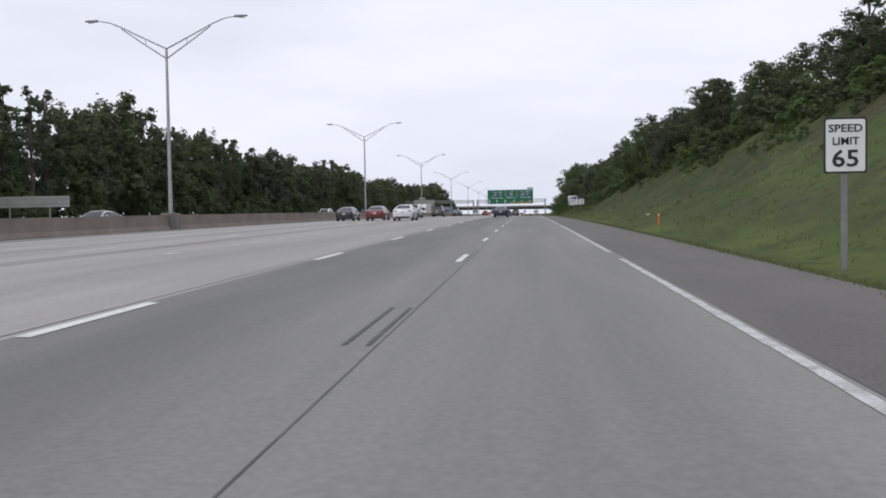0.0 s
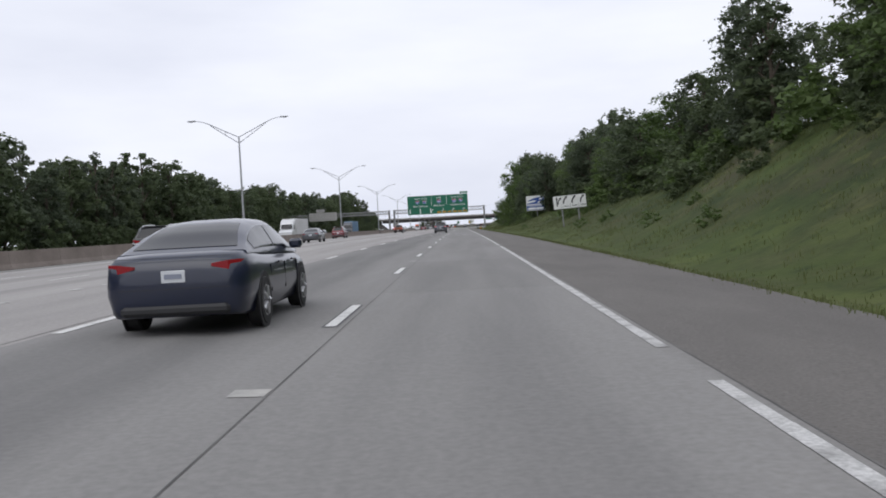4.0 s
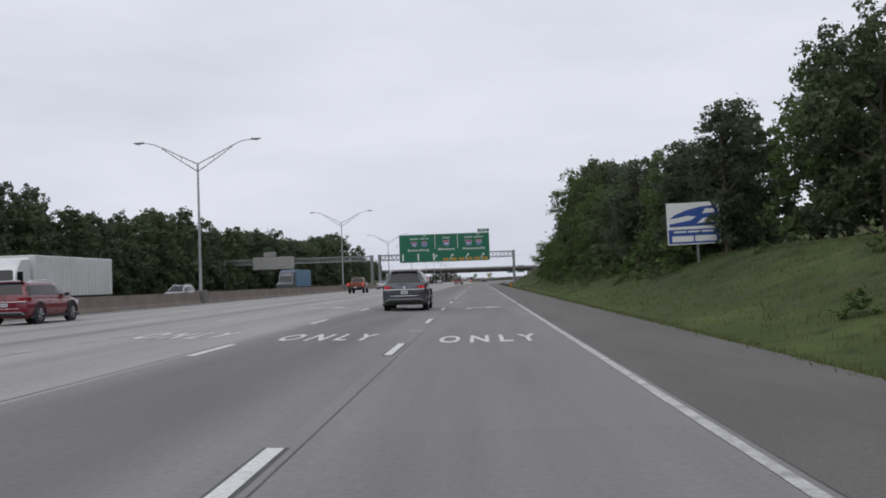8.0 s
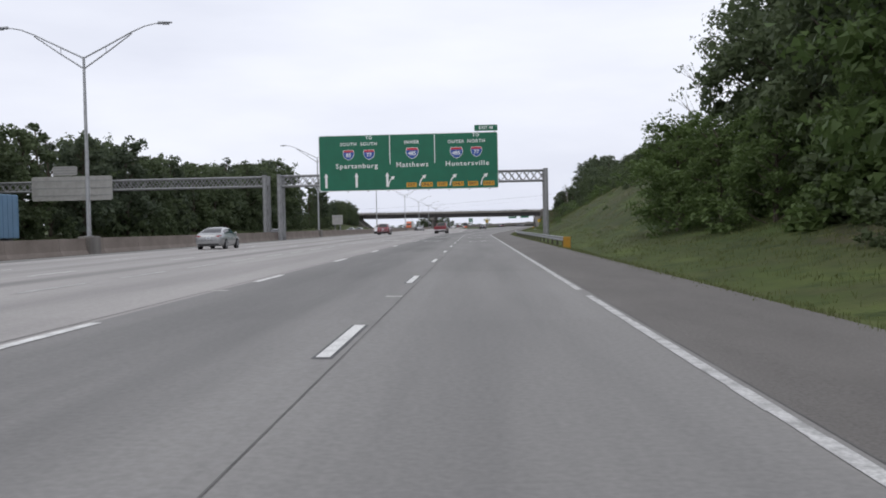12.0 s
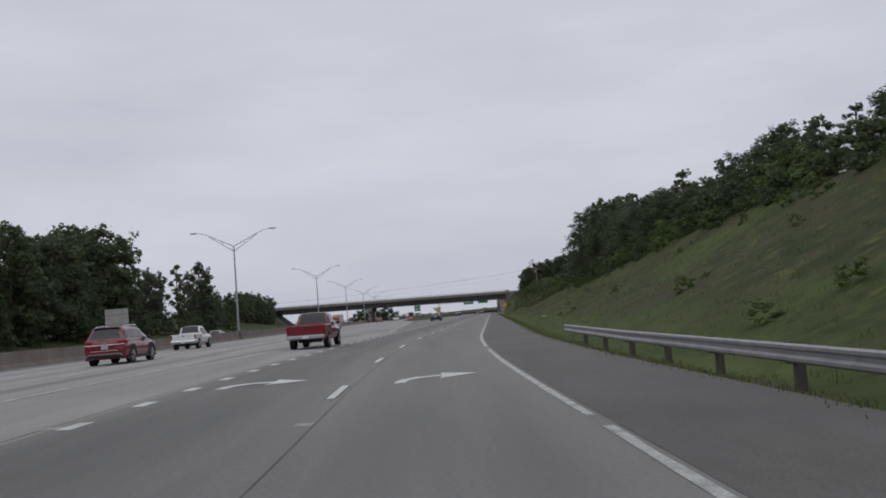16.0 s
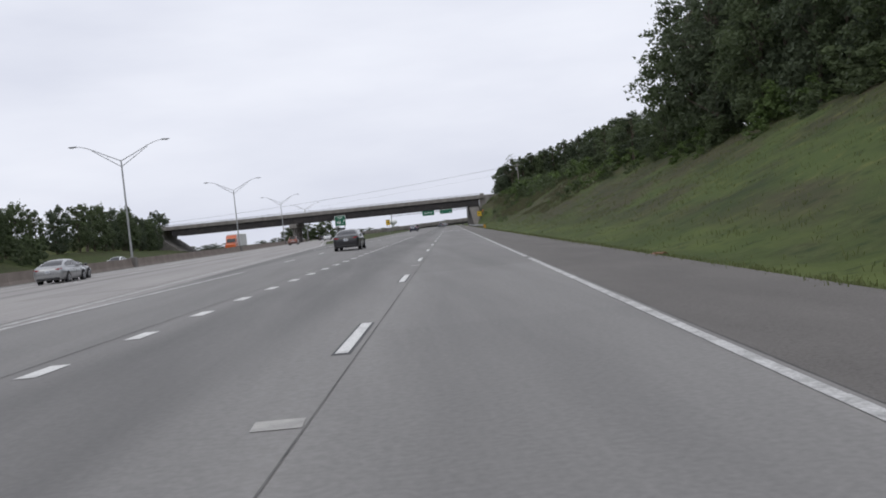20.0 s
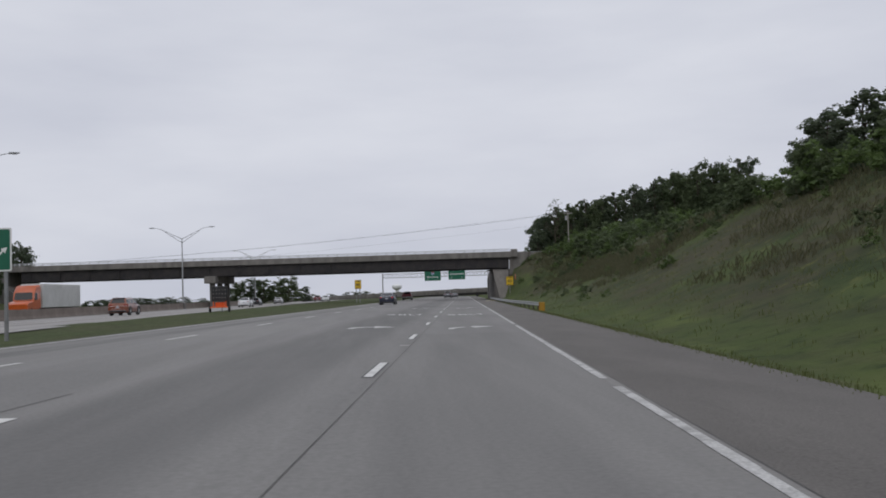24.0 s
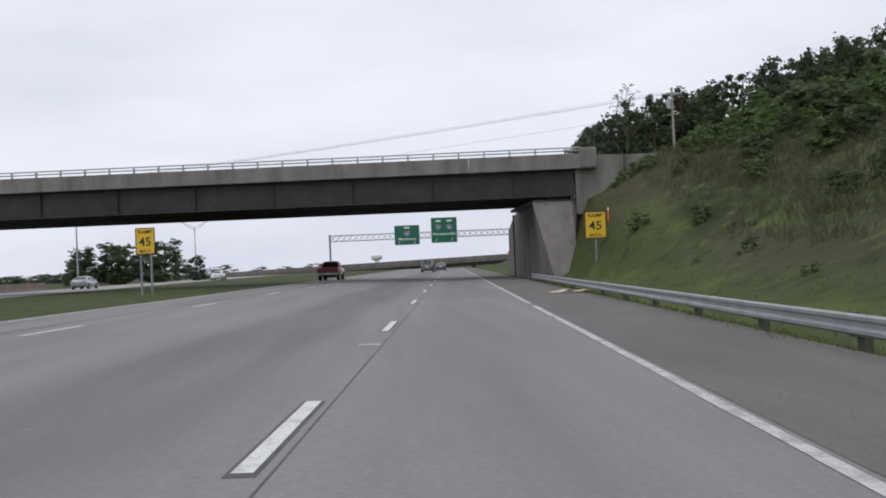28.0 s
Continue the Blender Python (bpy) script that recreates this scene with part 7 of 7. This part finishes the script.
def bare_tree(x, y, z0, h, seed):
    """A thin tree with hardly a leaf left: trunk, forking limbs and twigs."""
    rnd = random.Random(seed)
    t = thing("bare_tree", pose(x, y, z0), "thin half-bare tree with sparse leaves", "tree")
    b, tw = Build(), Build()
    b.tube([(0, 0, -0.5), (0.1, 0, h * 0.4), (0.3, 0.1, h * 0.95)], [0.16, 0.10, 0.02], 7)
    tips = []
    for k in range(16):
        u = 0.35 + 0.6 * k / 15
        a = k * 2.4 + rnd.uniform(-0.4, 0.4)
        q = h * 0.26 * (1.15 - u)
        p0 = Vector((0.3 * u, 0.1 * u, h * u))
        p1 = p0 + Vector((q * math.cos(a), q * math.sin(a), q * 0.9))
        tw.tube([p0, (p0 + p1) / 2 + Vector((0, 0, -0.1)), p1], [0.05, 0.035, 0.012], 5)
        for j in range(5):
            p2 = p1 + Vector((rnd.uniform(-0.7, 0.7), rnd.uniform(-0.7, 0.7), rnd.uniform(0.2, 1.0)))
            tw.tube([p0 + (p1 - p0) * rnd.uniform(0.4, 0.95), p2], [0.02, 0.006], 4)
            tips.append(p2)
    part("trunk", b, BARK, t, smooth=40)
    part("branchwork", tw, BARK, t)
    lv = Build()
    for p in tips:
        for j in range(4):
            c = p + Vector((rnd.uniform(-0.3, 0.3), rnd.uniform(-0.3, 0.3), rnd.uniform(-0.3, 0.2)))
            d = Vector((rnd.uniform(-1, 1), rnd.uniform(-1, 1), rnd.uniform(-1, 1))).normalized() * 0.16
            e = d.cross(Vector((rnd.uniform(-1, 1), 0.3, 1))).normalized() * 0.09
            lv.poly([c - d, c + e, c + d, c - e])
    part("crown", lv.mesh("crown", LEAF_OAK, fix=False), None, t)
    return t


bare_tree(51.2, 853, hill(51.2 - bx(853), 853), 14.6, 3)
bare_tree(15.6, 385, 1.3, 13.6, 9)


def cell_tower(x, y, z0, z1):
    t = thing("cell_tower", pose(x, y, z0), "slim grey mobile-phone mast with antenna clusters", "mast")
    h = z1 - z0
    b = Build()
    b.tube([(0, 0, -1), (0, 0, h)], [0.6, 0.35], 10)
    part("mast", b, DULL_STEEL, t, smooth=40)
    for lvl, z in enumerate((h - 1.2, h - 9.0)):
        b = Build()
        for a in range(3):
            g, g2 = radians(30 + 120 * a), radians(150 + 120 * a)
            b.tube([(2.0 * math.cos(g), 2.0 * math.sin(g), z), (2.0 * math.cos(g2), 2.0 * math.sin(g2), z)], 0.09, 5)
            b.tube([(0, 0, z), (2.0 * math.cos(g), 2.0 * math.sin(g), z)], 0.09, 5)
        part("platform", b, DULL_STEEL, t)
        for a in range(9):
            g = radians(40 * a + 20)
            b = Build()
            b.box(2.0 * math.cos(g) - 0.22, 2.0 * math.cos(g) + 0.22, 2.0 * math.sin(g) - 0.15, 2.0 * math.sin(g) + 0.15, z - 1.1, z + 1.1, cut=0.04)
            part("antenna", b, SIGN_BACK, t)


cell_tower(188, 1000, 14, 54)
cell_tower(199, 1000, 14, 62)

tower = thing("water_tower", pose(12, 1400, 0), "far pale water tower with a rounded tank", "water tower")
b = Build()
b.tube([(0, 0, -2), (0, 0, 1.0), (0, 0, 5.6)], [2.6, 1.5, 1.5], 14)
part("stem", b, SIGN_WHITE, tower, smooth=40)
b = Build()
b.loft([[(q * math.cos(2 * math.pi * k / 20), q * math.sin(2 * math.pi * k / 20), z) for k in range(20)] for z, q in ((5.6, 1.5), (6.4, 3.4), (7.8, 4.2), (9.4, 4.0), (10.3, 2.4), (10.6, 0.4))])
part("tank", b, SIGN_WHITE, tower, smooth=40)

# arrow-board trailer standing in the grass wedge
ab_t = thing("arrow_board_trailer", pose(-6.4, 716, zroad(-6.4, 716) + 0.03, 0, 0, 4), "dark arrow-board trailer on an orange frame in the gore", "trailer")
b = Build()
b.box(-0.75, 0.75, -0.08, 0.06, 1.05, 2.5, cut=0.04)
panel_board = part("board", b, TRIM, ab_t, "black unlit board")
for r in range(3):
    for c in range(5):
        b = Build()
        b.tube([(-0.56 + 0.28 * c, -0.08, 1.4 + 0.37 * r), (-0.56 + 0.28 * c, -0.10, 1.4 + 0.37 * r)], 0.045, 10)
        part("bulb", b, SIGN_BACK, panel_board)
for x in (-0.6, 0.6):
    b = Build()
    b.tube([(x, 0.05, 0.45), (x, 0.05, 2.3)], 0.045, 8)
    part("upright", b, CONE_ORANGE, ab_t)
b = Build()
b.box(-0.8, 0.8, -0.9, 0.9, 0.42, 0.54, cut=0.02)
b.box(-0.06, 0.06, 0.9, 2.0, 0.42, 0.52, cut=0.02)
part("frame", b, CONE_ORANGE, ab_t, "orange trailer frame")
b = Build()
b.box(-0.45, 0.45, 0.2, 0.85, 0.54, 0.95, cut=0.04)
part("battery_box", b, CONE_ORANGE, ab_t)
for s in (-1, 1):
    b = Build()
    b.tube([(s * 0.82, 0, 0.3), (s * 1.0, 0, 0.3)], 0.3, 18)
    part("wheel", b, TYRE, ab_t)
b = Build()
b.tube([(0, 1.9, -0.05), (0, 1.9, 0.45)], 0.04, 8)
part("jockey_leg", b, DULL_STEEL, ab_t)


def delineator(x, y, z, label):
    d = thing("marker_post", pose(x, y, z), label, "marker post")
    b = Build()
    b.box(-0.05, 0.05, -0.015, 0.015, -0.15, 0.78, cut=0.006)
    part("post", b, CONE_ORANGE, d)
    b = Build()
    b.box(-0.045, 0.045, -0.02, -0.015, 0.60, 0.71)
    part("reflector", b, SIGN_WHITE, d)


delineator(5.8, 56, hill(5.8, 56), "orange flexible marker post in the grass")
delineator(7.5 + bx(789), 789, hill(7.5, 789), "orange marker post at the foot of the bank")


def scrap(name, x, y, z, l, w, mat, label, turn, seed):
    """A crumpled bit of litter: a bent sheet with thickness."""
    rnd = random.Random(seed)
    b = Build()
    n = 5
    top = [[(l * (i / n - 0.5), w * (j / 2 - 0.5), 0.03 + 0.07 * l * rnd.random() + 0.02 * i % 0.05) for j in range(3)] for i in range(n + 1)]
    b.loft([r + [(p[0], p[1], p[2] - 0.02) for p in reversed(r)] for r in top])
    solid(name, b, mat, label, "litter", m=pose(x, y, z, 0, 0, turn))


scrap("paper_scrap", 11.5, 521, hill(11.5 - bx(521), 521) + 0.1, 0.5, 0.35, SIGN_WHITE, "crumpled white scrap lying in the bank's grass", 30, 1)
scrap("paper_scrap", 7.0, 70, hill(7.0, 70) + 0.05, 0.3, 0.22, SIGN_WHITE, "small white scrap in the verge grass", 70, 2)
scrap("plastic_scrap", 3.3 + bx(547), 547, hill(3.3, 547), 0.5, 0.3, SCRAP_BROWN, "torn rust-brown scrap at the shoulder's edge", 12, 3)
scrap("loose_board", 2.4 + bx(770), 770, zroad(2.4 + bx(770), 770), 1.5, 0.7, material("bare_board", (0.55, 0.48, 0.33), 0.8, second=(0.4, 0.34, 0.23), scale=3, amount=0.8),
      "flat pale board lying on the shoulder", 8, 4)

dia = thing("work_zone_sign", pose(bx(905) + 9, 905, hill(9, 905)), "red-orange diamond work sign beside the exit road", "road sign")
b = Build()
b.plate([(0, 1.0), (0.85, 1.85), (0, 2.7), (-0.85, 1.85)], 0, 0.02)
part("panel", b, CONE_ORANGE, dia)
b = Build()
b.box(-0.05, 0.05, 0.025, 0.10, -0.3, 2.4, cut=0.01)
part("post", b, DULL_STEEL, dia)

# rail on the bridge's approach
top_rail = guardrail([(36.5, 800.3), (46.0, 799.6), (62.0, 797.9)], "weathered guardrail along the road that crosses the bridge", 8.1)

# low far tree line beyond everything
far_line = []
for k in range(80):
    x = -420 + k * 9.6
    y = 1150 + 70 * math.sin(k * 0.31) + rt.uniform(-25, 25)
    s = rt.uniform(0.4, 0.6)
    far_line.append((rt.randrange(3), Matrix.LocRotScale((x, y, -0.5), Euler((0, 0, rt.uniform(0, 6.3))), (s * 3.2, s * 2.2, s * 0.55))))
joined("tree_line", far_line, BACK, "low hazy line of distant trees", "woods")

# lorries and cars that come the other way, farther on
ORANGE_CAB = car_paint("orange_paint", (0.55, 0.10, 0.015))
semi_truck(pose(-33.0, 742, 0.024, 0, 0, 180), ORANGE_CAB, BOX_WHITE, "orange lorry with a white box trailer heading the other way")
pickup(lane(-17.0, 118.0), WHITE, "white pickup with an open bed in a far lane", RED_LENS)
